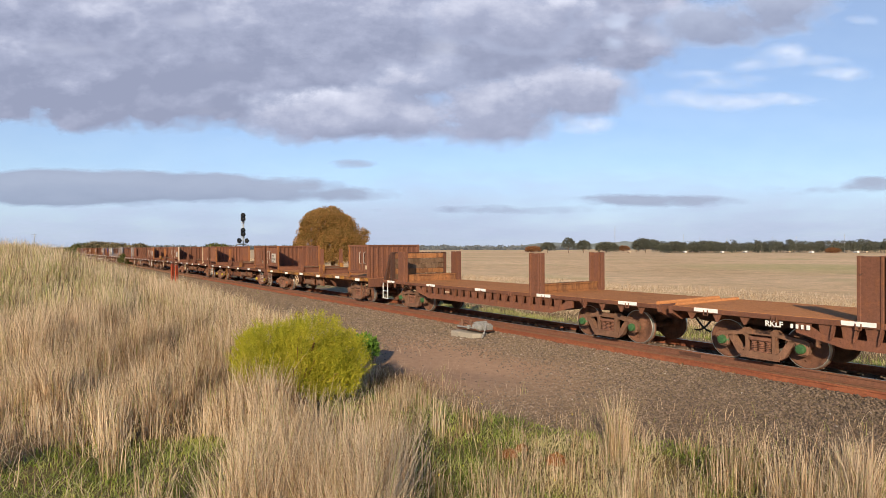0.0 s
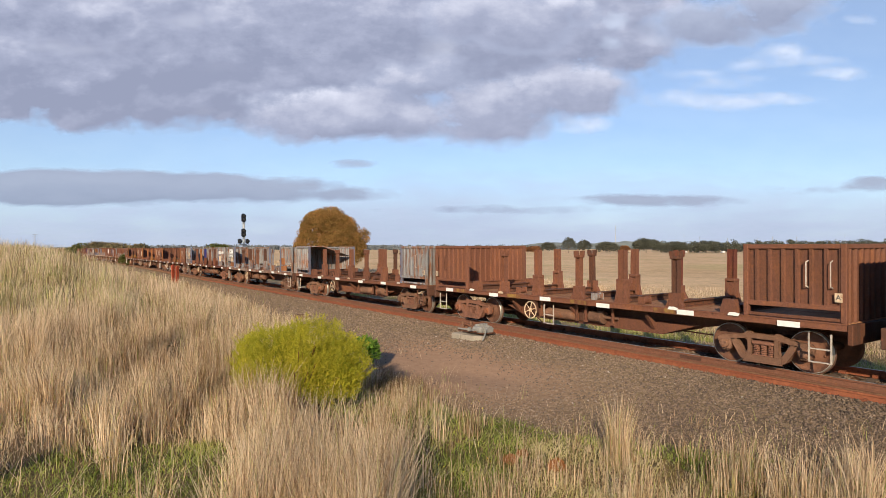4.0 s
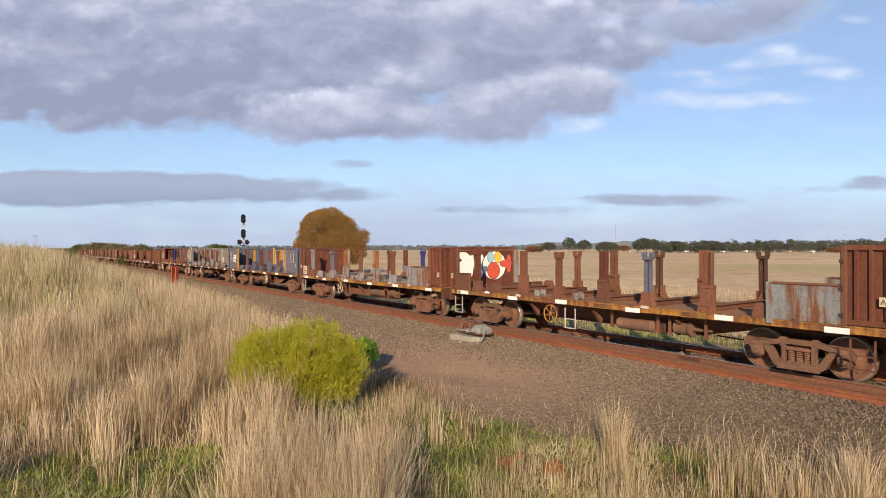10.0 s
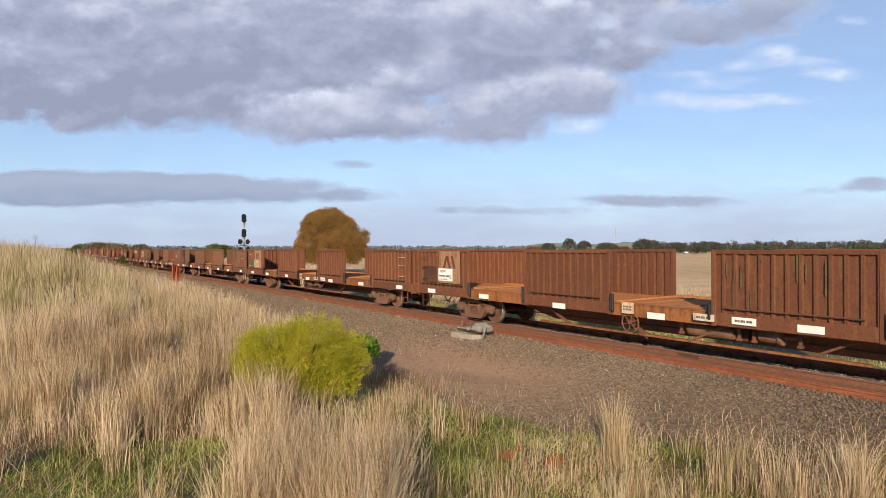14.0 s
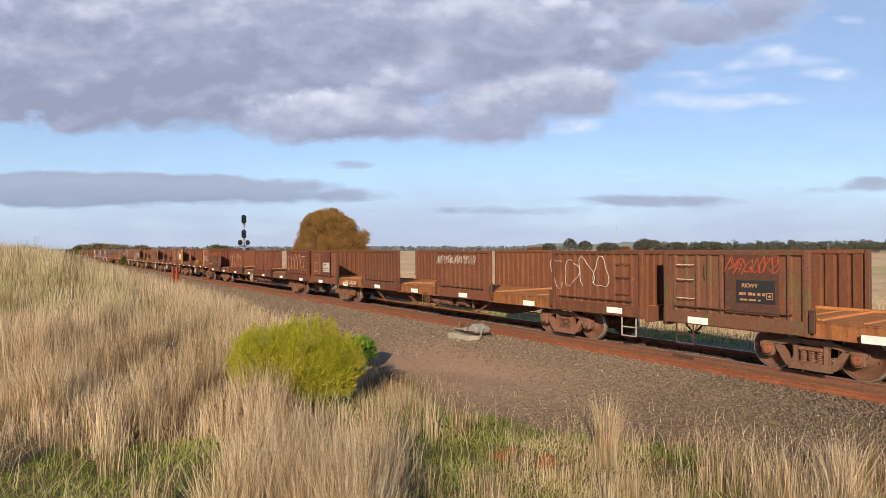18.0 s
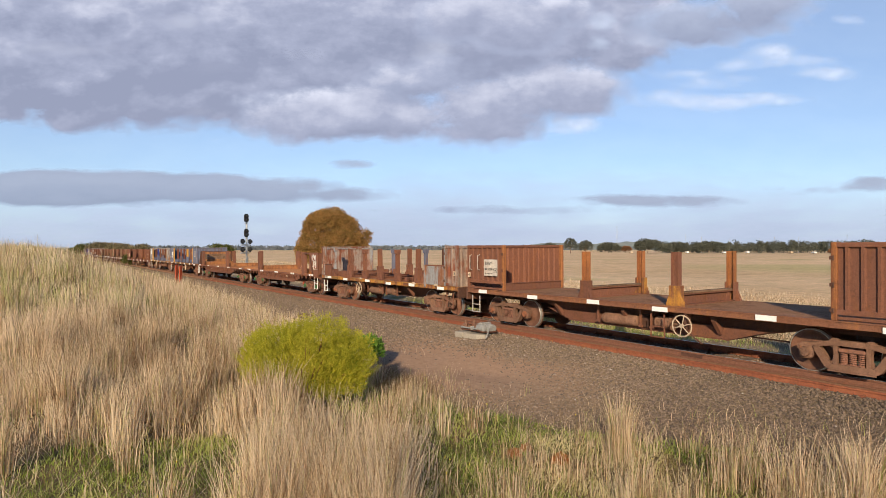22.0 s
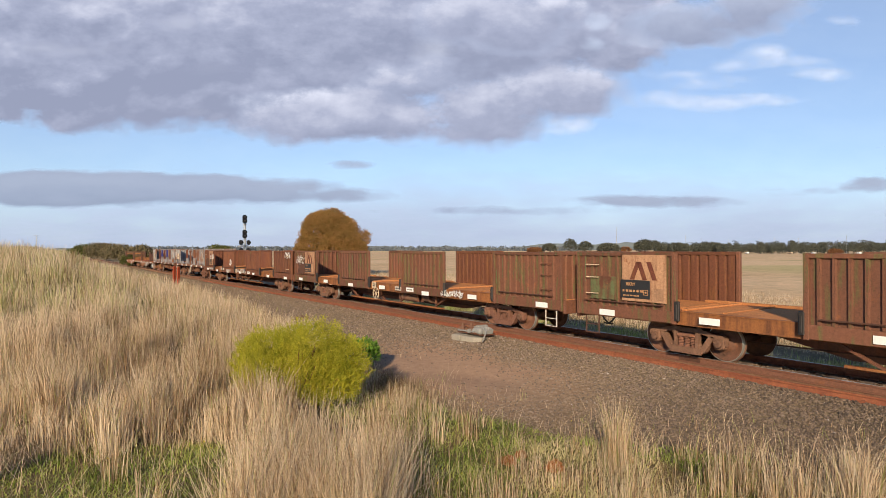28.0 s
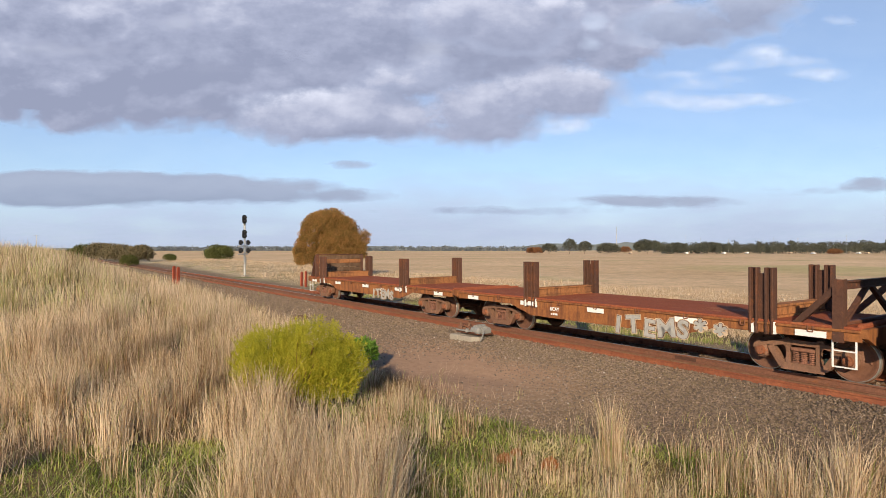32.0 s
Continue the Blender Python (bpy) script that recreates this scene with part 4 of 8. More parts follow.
def wagon_boxes(q0, q1, seed, wall=None, frame_mat=None, sill=None, posts="g", board=None, code="RKGY", caps=None, label="", roof=False, graffiti=None, post_mats=None, side=-1, foot=None, deck=None, slots=(0.22, 0.22), handles=True, front_low=False, truss=False, par=None, rear_low=False):
    """A steel-carrying flat wagon with a walled bay at each end and stanchions between."""
    r = random.Random(seed)
    wall, frame_mat, sill = wall or RUST, frame_mat or RUST, sill or RUST
    deck = deck or (DECK_BROWN if r.random() < 0.7 else DECK)
    w, L = start_wagon(q0, q1, "stanchion_wagon" if posts == "p" else "bay_wagon", label)
    hl, zt, half = L / 2, 1.21, 1.44
    underframe(w, L, zt, 0.15, sill, deck, half, None, True, 1.85, seed)
    bogie(w, -hl + 1.85, BOGIE if r.random() < 0.7 else BOGIE_PINK, caps or ORANGECAP)
    bogie(w, hl - 1.85, BOGIE if r.random() < 0.7 else BOGIE_PINK, caps or BOGIE)
    top = 2.79
    bay = 2.02
    if front_low:
        slots = (slots[0], 0.0)
        for y in (-half + 0.05, half - 0.05):
            lo = part("low_locker", lambda: Shape().box(hl - 2.25, hl - 0.86, y - 0.05, y + 0.05, zt, zt + 0.76, 0.015).box(hl - 2.33, hl - 2.2, y - 0.07, y + 0.07, zt - 0.1, zt + 0.8, 0.015), GREY if wall is not RUST else REDGREY, w, key=("locker", y, round(L, 2)))
            part("locker_rail", lambda: Shape().box(hl - 2.2, hl - 0.9, y - 0.065, y + 0.065, zt + 0.76, zt + 0.81, 0.01), RUST, lo, key=("lockrail", y, round(L, 2)))
    for k, (a, b) in enumerate(((-hl + 0.06, -hl + (0.385 if rear_low else bay)), (hl - (0.82 if front_low else bay), hl - 0.06))):
        for y in (-half + 0.05, half - 0.05):
            side_wall(w, a, b, y, zt + 0.02, top, wall, frame_mat, slots[k] if y < 0 else 0.0)
        if rear_low and k == 0:
            bh = part("bulkhead", Shape().box(b - 0.02, b + 0.010, -1.50, 1.50, zt + 0.01, top - 0.16, 0.004), RUST_RED if wall is RUST else wall, w)
            part("bulkhead_rail", Shape().box(b - 0.03, b + 0.05, -1.50, 1.50, top - 0.16, top - 0.10, 0.01), frame_mat, bh)
            part("corner_post", Shape().box(b + 0.012, b + 0.16, 1.36, 1.50, zt, top - 0.14, 0.01), GREY, bh)
            lo = part("low_locker", Shape().box(b + 0.05, b + 0.80, -half + 0.0, -half + 0.09, zt, zt + 0.58, 0.012), RUST, w)
            part("locker_rail", Shape().box(b + 0.05, b + 0.80, -half - 0.01, -half + 0.10, zt + 0.582, zt + 0.63, 0.01), RUST_DARK, lo)
            if board:
                number_board(w, b + 0.32, zt + 0.32, 0.50, 0.46, -half - 0.015, board, INK, code, seed)
            plate = part("notice_plate", lambda: Shape().box(-0.22, 0.22, -0.004, 0.004, -0.06, 0.06), DIRTYWHITE, w, at=(b + 0.28, -half - 0.006, zt - 0.07), key="sillplate")
            bars(plate, 0, 0, 0.34, 0.08, -0.006, INK, 1, 6, seed)
            post(w, b + 1.12, -1.30, zt + 0.02, 2.66, GREY if seed != 16 else RUST_RED, RUST, "c")
        end_wall(w, -hl + 0.02 if k == 0 else hl - 0.10, zt, top, wall)
        if slots[k]:
            part("slot_rail", lambda: Shape().box(0, bay - 0.1, -half + 0.02, -half + 0.08, zt + 0.02, zt + 0.09, 0.01), wall, w, at=(a, 0, 0), key=("slotrail", half))
        if handles:
            hm = DIRTYWHITE if r.random() < 0.6 else wall
            for u in ((0.20, 0.66) if b - a > 1 else ()):
                x = a + u if k == 0 else b - u
                handle(w, [(x, -half + 0.02, 1.90), (x, -half - 0.08, 1.93), (x, -half - 0.08, 2.42), (x, -half + 0.02, 2.45)], hm)
            if b - a > 1 and r.random() < 0.3:
                x = a + 0.85 if k == 0 else b - 0.85
                handle(w, [(x - 0.22, -half + 0.02, 1.48), (x - 0.22, -half - 0.07, 1.48), (x + 0.22, -half - 0.07, 1.48), (x + 0.22, -half + 0.02, 1.48)], wall)
    part("bay_floor_beam", lambda: Shape().box(-hl + bay - 0.04, -hl + bay + 0.03, -half + 0.1, half - 0.1, zt, zt + 0.24, 0.012).box(-hl + bay - 0.07, -hl + bay + 0.06, -half + 0.1, half - 0.1, zt + 0.24, zt + 0.27, 0.008), RUST, w, key=("floorbeam", round(L, 2)))
    yp = 1.27
    if posts == "g":
        for x in (-1.55, 1.45):
            cross_beam(w, x, zt, RUST, 0.30)
            part("beam_timber", lambda: Shape().box(-0.10, 0.10, -1.15, 1.15, 0, 0.05, 0.008), WOODGREY, w, at=(x, 0, zt + 0.30), key="beamtimber")
            for y in (-yp, yp):
                m = (post_mats and r.choice(post_mats)) or (RUST_ORANGE if r.random() < 0.35 else RUST)
                post(w, x, y, zt + 0.02, 2.58, m, foot or (YELLOW if r.random() < 0.35 else RUST))
    else:
        pm = post_mats or [RUST, RUST_RED, RUST_DARK, RUST]
        for k in range(5):
            x = -3.2 + 1.63 * k + r.uniform(-0.08, 0.08)
            cross_beam(w, x, zt, foot or RUST_DARK, 0.17)
            for y in (-yp, yp):
                fm = foot or ((SILL_BROWN if sill is YELLOW else sill) if r.random() < 0.3 else RUST)
                sleeve = (k + (y > 0) + (seed if par is None else par)) % 2
                if r.random() < 0.95:
                    post(w, x, y, zt + 0.02, 2.66 if sleeve else 2.58, pm[k + 5 * (y > 0)] if len(pm) == 10 else r.choice(pm), fm, "s" if sleeve else "c", r.uniform(-1.2, 1.2))
        # empty sockets and loose chocks beside the bays
        for x in (-hl + bay + 0.45, hl - bay - 0.45):
            cross_beam(w, x, zt, foot or RUST_DARK, 0.17)
            for y in (-yp, yp):
                part("post_socket", lambda: Shape().prism([(-0.22, -0.13), (0.22, -0.13), (0.2, 0.1), (0.13, 0.32), (-0.13, 0.32), (-0.2, 0.1)], "y", -0.09, 0.09), foot or RUST, w, at=(x, y, zt), key="socket")
        for k in range(3):
            cx, cy = -3.2 + 1.63 * r.randint(0, 3) + 0.55, r.choice((-0.95, 0.9, -1.05))
            part("binder_winch", lambda: Shape().tube((0, -0.12, 0.09), (0, 0.12, 0.09), 0.085, 10).box(-0.11, 0.11, -0.15, -0.12, 0, 0.2, 0.01).box(-0.11, 0.11, 0.12, 0.15, 0, 0.2, 0.01), r.choice((RUST_DARK, GREY, RUST)), w, at=(cx, cy, zt), key="winch")
    if wall is not RUST and posts == "p":
        # patched lower panels of the near side: a closed half and an open half
        for k, (a, b) in enumerate(((-hl + 0.06, -hl + bay), (hl - bay, hl - 0.06))):
            if slots[k] >= 0.3 and not (front_low and k == 1):
                mid = (a + b) / 2
                x0, x1 = (mid, b - 0.06) if k == 0 else (a + 0.06, mid)
                lp = part("lower_panel", lambda: Shape().box(0, bay / 2 - 0.1, -half + 0.04, -half + 0.07, zt + 0.08, zt + slots[k] + 0.04, 0.006), r.choice((RUST_ORANGE, GREY, wall)), w, at=(x0, 0, 0), key=("lowpanel", slots[k]))
                part("panel_rail", lambda: Shape().box(0, bay / 2 - 0.1, -half + 0.0, -half + 0.05, zt + slots[k] - 0.04, zt + slots[k] + 0.02, 0.006), wall, lp, key=("lowrail", slots[k]))
                part("repair_board", lambda: Shape().box(0, 0.62, -half - 0.005, -half + 0.015, 0, 0.42, 0.006), r.choice((RUST_ORANGE, CREAM, GREY)), w, at=(x0 + 0.12, 0, zt + slots[k] + 0.02), key="repair")
    if posts == "p":
        for k in range(7):
            if r.random() < 0.4:
                x = -4.83 + 1.63 * k
                part("worn_mark", lambda: Shape().prism([(-0.14, -0.05), (0.11, -0.06), (0.15, 0.0), (0.02, 0.025), (-0.10, 0.02)], "y", -0.004, 0.004), r.choice((WHITE, DIRTYWHITE, CREAM)), w, at=(x + r.uniform(-0.05, 0.05), -half - 0.025, zt + 0.02), key="wornmark")
    for k in range(4 if sill is YELLOW or r.random() < 0.45 else 0):
        # faded yellow-green lengths of sill between the white marks
        part("sill_mark", lambda: Shape().box(-0.33, 0.33, -0.004, 0.004, -0.055, 0.055), SILL_MARK, w, at=(-hl + 1.75 + k * (L - 3.0) / 4, -half - 0.006, zt - 0.075), key="sillmark")
    for k in range(6):
        panel(w, -hl + 1.0 + k * (L - 2.0) / 5 + r.uniform(-0.15, 0.15), zt - 0.075 - (0.03 if k % 2 else 0), 0.46, 0.12, -half - 0.012)
    step_ladder(w, -hl + 0.5, -half + 0.02, zt - 0.24, r.choice((WHITE, DIRTYWHITE, DIRTYWHITE)))
    step_ladder(w, hl - 0.5, -half + 0.02, zt - 0.24, r.choice((DIRTYWHITE, RUST, RUST)))
    if r.random() < 0.6:
        step_ladder(w, side * 1.0, -half + 0.02, zt - 0.24, r.choice((DIRTYWHITE, RUST, RUST)), 0.4)
    hand_wheel(w, side * 1.75, -half - 0.05, zt - 0.465, r.choice((CREAM, CREAM, CREAM, YELLOW)))
    if board and not rear_low:
        number_board(w, -hl + 1.4, *(2.32, 0.95, 0.62) if board is WHITE and wall is GREY else (2.0, 0.74, 0.58), -half - 0.035, board, INK if board is not BLACK else DIRTYWHITE, code, seed)
    for x, body in ((-hl + 0.14, "A" if seed % 2 else "B"), (hl - 0.14, "B" if seed % 2 else "A")):
        ep = part("end_plate", lambda: Shape().box(-0.07, 0.07, -0.004, 0.004, -0.09, 0.09), CREAM, w, at=(x, -half - 0.022, 1.72), key="endplate")
        text_part(ep, body, 0, -0.007, 0, 0.14, INK, "lettering", 0.002)
    if graffiti:
        scrawl(w, graffiti[0] * hl, graffiti[1] * hl, graffiti[2], graffiti[3], -half - 0.03, graffiti[4], seed + 5)
    if truss:
        rod = Shape()
        pts = [(-4.6, 0.80), (-2.9, 0.36), (2.9, 0.34), (4.6, 0.74)]
        for (xa, za), (xb, zb) in zip(pts, pts[1:]):
            rod.tube((xa, -1.25, za), (xb, -1.25, zb), 0.022, 8)
        tr = part("truss_rod", rod, WHITE, w, "white-painted truss rod")
        for xa in (-2.9, -0.9, 0.9, 2.9):
            part("rod_pad", lambda: Shape().box(-0.05, 0.05, -0.03, 0.03, -0.05, 0.05, 0.01), WHITE, tr, at=(xa, -1.25, 0.38), key="rodpad")
    if roof:
        part("bay_roof", Shape().prism([(-half, top), (-half + 0.08, top + 0.06), (-half + 0.9, top + 0.06), (half - 0.2, top - 0.55), (half - 0.2, top - 0.58), (-half + 0.88, top)], "x", -hl + 0.05, -hl + bay), wall, w)
    return w


def wagon_walled(q0, q1, seed, walls=None, sill=None, board=None, code="RKWY", label="", graffiti=(), white_ladder=True, ink=None, frame_mat=None, board_x=2.4, crest=None):
    """A long coil-steel wagon with four wall sections along each side."""
    r = random.Random(seed)
    walls, sill = walls or WALL_DARK, sill or RUST_ORANGE
    w, L = start_wagon(q0, q1, "walled_wagon", label)
    hl, zt, half = L / 2, 1.20, 1.44
    underframe(w, L, zt, 0.34, sill, DECK, half, 0.34, True, 3.2, seed)
    bogie(w, -hl + 3.2, BOGIE if r.random() < 0.6 else BOGIE_PINK, BOGIE if r.random() < 0.5 else ORANGECAP)
    bogie(w, hl - 3.2, BOGIE if r.random() < 0.6 else BOGIE_PINK, BOGIE)
    top, zb = 2.64, 0.88
    sec = (L - 3 * 3.02) / 4
    for k in range(4):
        a = -hl + k * (sec + 3.02)
        for y in (-half - 0.02, half + 0.02):
            side_wall(w, a + 0.03, a + sec - 0.03, y, zb, top, walls if y < 0 or k % 2 else RUST_STREAK, frame_mat or walls, 0.0, 0.30)
        rail = part("wall_bar", lambda: Shape().tube((0.3, -half - 0.10, 1.30), (sec - 0.3, -half - 0.10, 1.30), 0.02, 6).tube((0.5, -half - 0.1, 1.28), (0.5, -half, 1.28), 0.015, 6).tube((sec - 0.5, -half - 0.1, 1.28), (sec - 0.5, -half, 1.28), 0.015, 6), RUST_DARK, w, at=(a, 0, 0), key=("wallbar", round(sec, 2)))
    for k in range(4):
        a = -hl + k * (sec + 3.02)
        for x, o in ((a, -1), (a + sec, 1)):
            if abs(x) < hl - 0.5:
                part("corner_boot", lambda: Shape().box(-0.06, 0.07, -half - 0.10, -half - 0.02, 0.95, 1.44, 0.015).box(-0.03, 0.04, -half - 0.13, -half - 0.1, 1.0, 1.36, 0.01), RUBBER if seed % 3 == 2 or crest else RUST_DARK, w, at=(x + o * 0.06, 0, 0), key=("boot", half))
                part("floor_kerb", lambda: Shape().box(-0.07, 0.07, -half + 0.15, half - 0.1, zt, zt + 0.05, 0.012), DECK, w, at=(x + o * 0.12, 0, 0), key=("kerb", zt))
    end_wall(w, -hl + 0.02, zt, top, walls, 1.42)
    end_wall(w, hl - 0.10, zt, top, walls, 1.42)
    for x in (-hl + 3.6, 0, hl - 3.6):
        part("cradle", lambda: Shape().box(-0.70, -0.64, -1.2, 1.3, 0, 0.03, 0.006).box(0.64, 0.70, -1.2, 1.3, 0, 0.03, 0.006).box(-1.3, 1.3, 1.22, 1.34, 0, 0.07, 0.01), DECK, w, at=(x, 0, zt), key="cradle")
    for k in range(7):
        x = -hl + 1.0 + k * (L - 2.0) / 6 + r.uniform(-0.2, 0.2)
        panel(w, x, zt - 0.17 - r.uniform(0, 0.08), 0.52, 0.16, -half - 0.085)
    for x, o in ((-hl + 0.5, 1), (hl - 0.5, -1)):
        step_ladder(w, x, -half + 0.02, zt - 0.32, RUST_DARK if o > 0 else (RUST if seed % 2 else DIRTYWHITE), 0.46, 0.52)
        for z in (1.5, 1.95, 2.3):
            handle(w, [(x - o * 0.1, -half - 0.05, z), (x - o * 0.1, -half - 0.14, z), (x + o * 0.3, -half - 0.14, z), (x + o * 0.3, -half - 0.05, z)], CREAM if r.random() < 0.5 else RUST)
    if crest:
        for px, pz, lx, lz, m in ((-0.88, 1.09, 0.38, 0.30, CREAM), (1.31, 1.04, 0.54, 0.17, DIRTYWHITE), (2.28, 1.04, 0.56, 0.17, WHITE)):
            plate = part("notice_plate", lambda: Shape().box(-lx / 2, lx / 2, -0.006, 0.006, -lz / 2, lz / 2, 0.003), m, w, at=(px, -half - 0.10, pz), key=("notice", lx, lz))
            bars(plate, 0, 0, lx * 0.72, lz * 0.5, -0.008, INK, 2 if lz > 0.2 else 1, 6, seed)
    hand_wheel(w, -0.86 if crest else 0.6, -half - 0.02, zt - 0.50, r.choice((CREAM, CREAM, RUST)))
    if crest:
        cp = part("crest_panel", lambda: Shape().box(-0.68, 0.68, -0.012, 0.012, -0.62, 0.60, 0.005), crest, w, at=(-hl + 2.30, -half - 0.085, 1.98), key="crest")
        part("old_panel", lambda: Shape().box(-0.44, 0.44, -0.008, 0.008, -0.33, 0.30, 0.004), OLD_GREEN if seed in (31, 49) else RUST_DARK, w, at=(-hl + 0.95, -half - 0.075, 1.68), key="oldpanel")
        part("emblem", lambda: Shape().prism([(-0.42, -0.05), (-0.28, -0.05), (-0.08, 0.42), (-0.22, 0.42)], "y", -0.018, -0.013).prism([(-0.2, 0.42), (-0.06, 0.42), (0.12, -0.05), (-0.02, -0.05)], "y", -0.018, -0.013).prism([(0.1, 0.42), (0.24, 0.42), (0.42, -0.05), (0.28, -0.05)], "y", -0.019, -0.014), RUST_RED, cp, key="emblem")
        number_board(w, -hl + 2.05, 1.68, 0.92, 0.48, -half - 0.105, board or BLACK, FADED if (board or BLACK) is BLACK else INK, code, seed)
        part("white_mark", Shape().box(-hl + 2.62, -hl + 2.92, -half - 0.106, -half - 0.1, 1.42, 1.72), crest, w)
    elif board:
        part("backing_plate", lambda: Shape().box(-0.60, 0.60, -0.012, 0.012, -0.72, 0.60, 0.005), RUST_RED if board is not BLACK else RUST_DARK, w, at=(-hl + board_x - 0.05, -half - 0.085, 1.96), key="backing")
        number_board(w, -hl + board_x + 0.05, 1.74 if seed != 32 else 1.63, 0.85, 0.50 if seed != 32 else 0.74, -half - 0.10, board, ink or (INK if board is not BLACK else FADED), code, seed)
        if board is BLACK and seed != 32:
            scrawl(w, -hl + board_x - 0.7, -hl + board_x + 0.6, 2.32, 0.36, -half - 0.10, REDPOST, seed + 3, stroke=0.02)
    for k in range(9 if walls in (RUST_GREEN, RUST_RED) else 14 if seed == 30 else 4):
        # strips of old paint left on the ribs
        a = -hl + r.choice((0, 1, 2, 3)) * (sec + 3.02) + r.uniform(0.15, sec - 0.3)
        z0, ht = r.uniform(1.3, 2.1), r.choice((0.35, 0.5, 0.7))
        part("paint_strip", lambda: Shape().prism([(-0.018, 0), (0.016, -0.05), (0.02, ht * 0.6), (0.006, ht), (-0.016, ht * 0.85)], "y", -0.003, 0.003), OLD_GREEN, w, at=(a, -half - 0.058, z0), key=("strip", ht))
    for i, (fa, fb, zc, h, m) in enumerate(graffiti):
        if h > 0.8:
            bubble_letters(w, fa * hl, fb * hl, zc, h, -half - 0.066, m, seed * 7 + i)
        else:
            scrawl(w, fa * hl, fb * hl, zc, h, -half - 0.10, m, seed * 7 + i)
    return w


def wagon_flat(q0, q1, seed, end, solid=False, code="", label="", graffiti=(), caps=None, plate=False, mid=None, inner=None, planks=False):
    """A low flat wagon of a coupled pair with a bulkhead at one end (end is -1 or 1) and two stanchion pairs."""
    r = random.Random(seed)
    w, L = start_wagon(q0, q1, "flat_wagon", label, 0.45)
    hl, zt, half = L / 2, 1.20, 1.45
    dm = DECK_RED if solid else DECK
    sm = RUST_ORANGE if solid else RUST
    mid = -end * (hl - 4.3) if mid is None else mid
    inner = end * (hl - 1.9) if inner is None else inner
    part("deck", Shape().box(-hl, hl, -half, half, zt - 0.06, zt, 0.012), dm, w)
    if solid:
        for y in (-half, half):
            part("side_sill", Shape().prism([(-hl, zt - 0.06), (hl, zt - 0.06), (hl, zt - 0.28), (hl - 2.9, zt - 0.28), (hl - 3.9, zt - 0.58), (-hl + 3.9, zt - 0.58), (-hl + 2.9, zt - 0.28), (-hl, zt - 0.28)], "y", y - (0.06 if y > 0 else 0), y + (0.06 if y < 0 else 0)), sm, w)
            part("sill_lip", Shape().box(-hl, hl, y - 0.035, y + 0.035, zt - 0.11, zt - 0.055, 0.01), sm, w)
    else:
        for y in (-half, half):
            part("side_sill", Shape().box(-hl, hl, y - 0.03, y + 0.03, zt - 0.12, zt - 0.01, 0.008), sm, w)
        reach = hl - 3.5
        n = 2 * int(reach / 0.40) + 1
        for y in (-half + 0.03, half - 0.03):
            part("lower_chord", Shape().prism([(-reach - 0.6, zt - 0.34), (-reach - 0.6, zt - 0.12), (-reach - 0.45, zt - 0.12), (-reach, zt - 0.36), (reach, zt - 0.36), (reach + 0.45, zt - 0.12), (reach + 0.6, zt - 0.12), (reach + 0.6, zt - 0.34), (reach - 0.3, zt - 0.56), (-reach + 0.3, zt - 0.56)], "y", y - 0.03, y + 0.03), sm, w)
            for k in range(n):
                x = -reach + 2 * reach * k / (n - 1)
                part("web_plate", lambda: Shape().prism([(-0.17, -0.11), (0.15, -0.11), (0.10, -0.39), (-0.13, -0.39)], "y", -0.02, 0.02).prism([(0.10, -0.11), (0.14, -0.11), (0.08, -0.42), (0.05, -0.42)], "y", -0.07, 0.0), sm, w, at=(x, y, zt), key="webplate")
            for o in (-1, 1):
                for k in range(5):
                    part("gusset", lambda: Shape().prism([(0.12, -0.11), (-0.12, -0.11), (-0.02, -0.30), (0.02, -0.30)], "y", -0.02, 0.02), sm, w, at=(o * (hl - 0.5 - 0.65 * k), y, zt), key="gusset")
        part("inner_sill", Shape().prism([(-hl + 0.1, zt - 0.06), (hl - 0.1, zt - 0.06), (hl - 0.1, zt - 0.32), (hl - 3.1, zt - 0.36), (hl - 4.3, zt - 0.6), (-hl + 4.3, zt - 0.6), (-hl + 3.1, zt - 0.36), (-hl + 0.1, zt - 0.32)], "y", -0.8, 0.8), RUST_DARK, w)
    part("centre_sill", Shape().box(-hl + 0.1, hl - 0.1, -0.3, 0.3, zt - 0.45, zt - 0.06), RUST_DARK, w)
    for x in (-hl, hl):
        o = 1 if x > 0 else -1
        part("headstock", Shape().prism([(-half, zt - 0.02), (half, zt - 0.02), (half, zt - 0.2), (half - 0.35, zt - 0.36), (-half + 0.35, zt - 0.36), (-half, zt - 0.2)], "x", min(x, x + o * 0.12), max(x, x + o * 0.12)), RUST_ORANGE if solid else RUST, w)
        part("end_lip", lambda: Shape().tube((0, -half + 0.1, 0), (0, half - 0.05, 0), 0.055, 10), dm, w, at=(x - o * 0.05, 0, zt + 0.01), key=("endlip", solid))
        coupler(w, x)
        bogie(w, x - o * (1.25 if solid and o == end else 1.95), BOGIE, caps or (GREENCAP if not solid else ORANGECAP))

    def double_post():
        s = Shape()
        if solid:
            # two channels with a notch between their tops
            s.box(-0.27, -0.21, -0.10, 0.10, -0.32, 1.13, 0.01).box(0.21, 0.27, -0.10, 0.10, -0.32, 1.13, 0.01).box(-0.13, -0.08, -0.10, 0.08, -0.32, 1.13, 0.01).box(0.08, 0.13, -0.10, 0.08, -0.32, 1.13, 0.01)
            return s.box(-0.22, -0.10, -0.03, 0.03, -0.32, 1.12).box(0.10, 0.22, -0.03, 0.03, -0.32, 1.12).box(-0.10, 0.10, -0.02, 0.02, -0.3, 1.0)
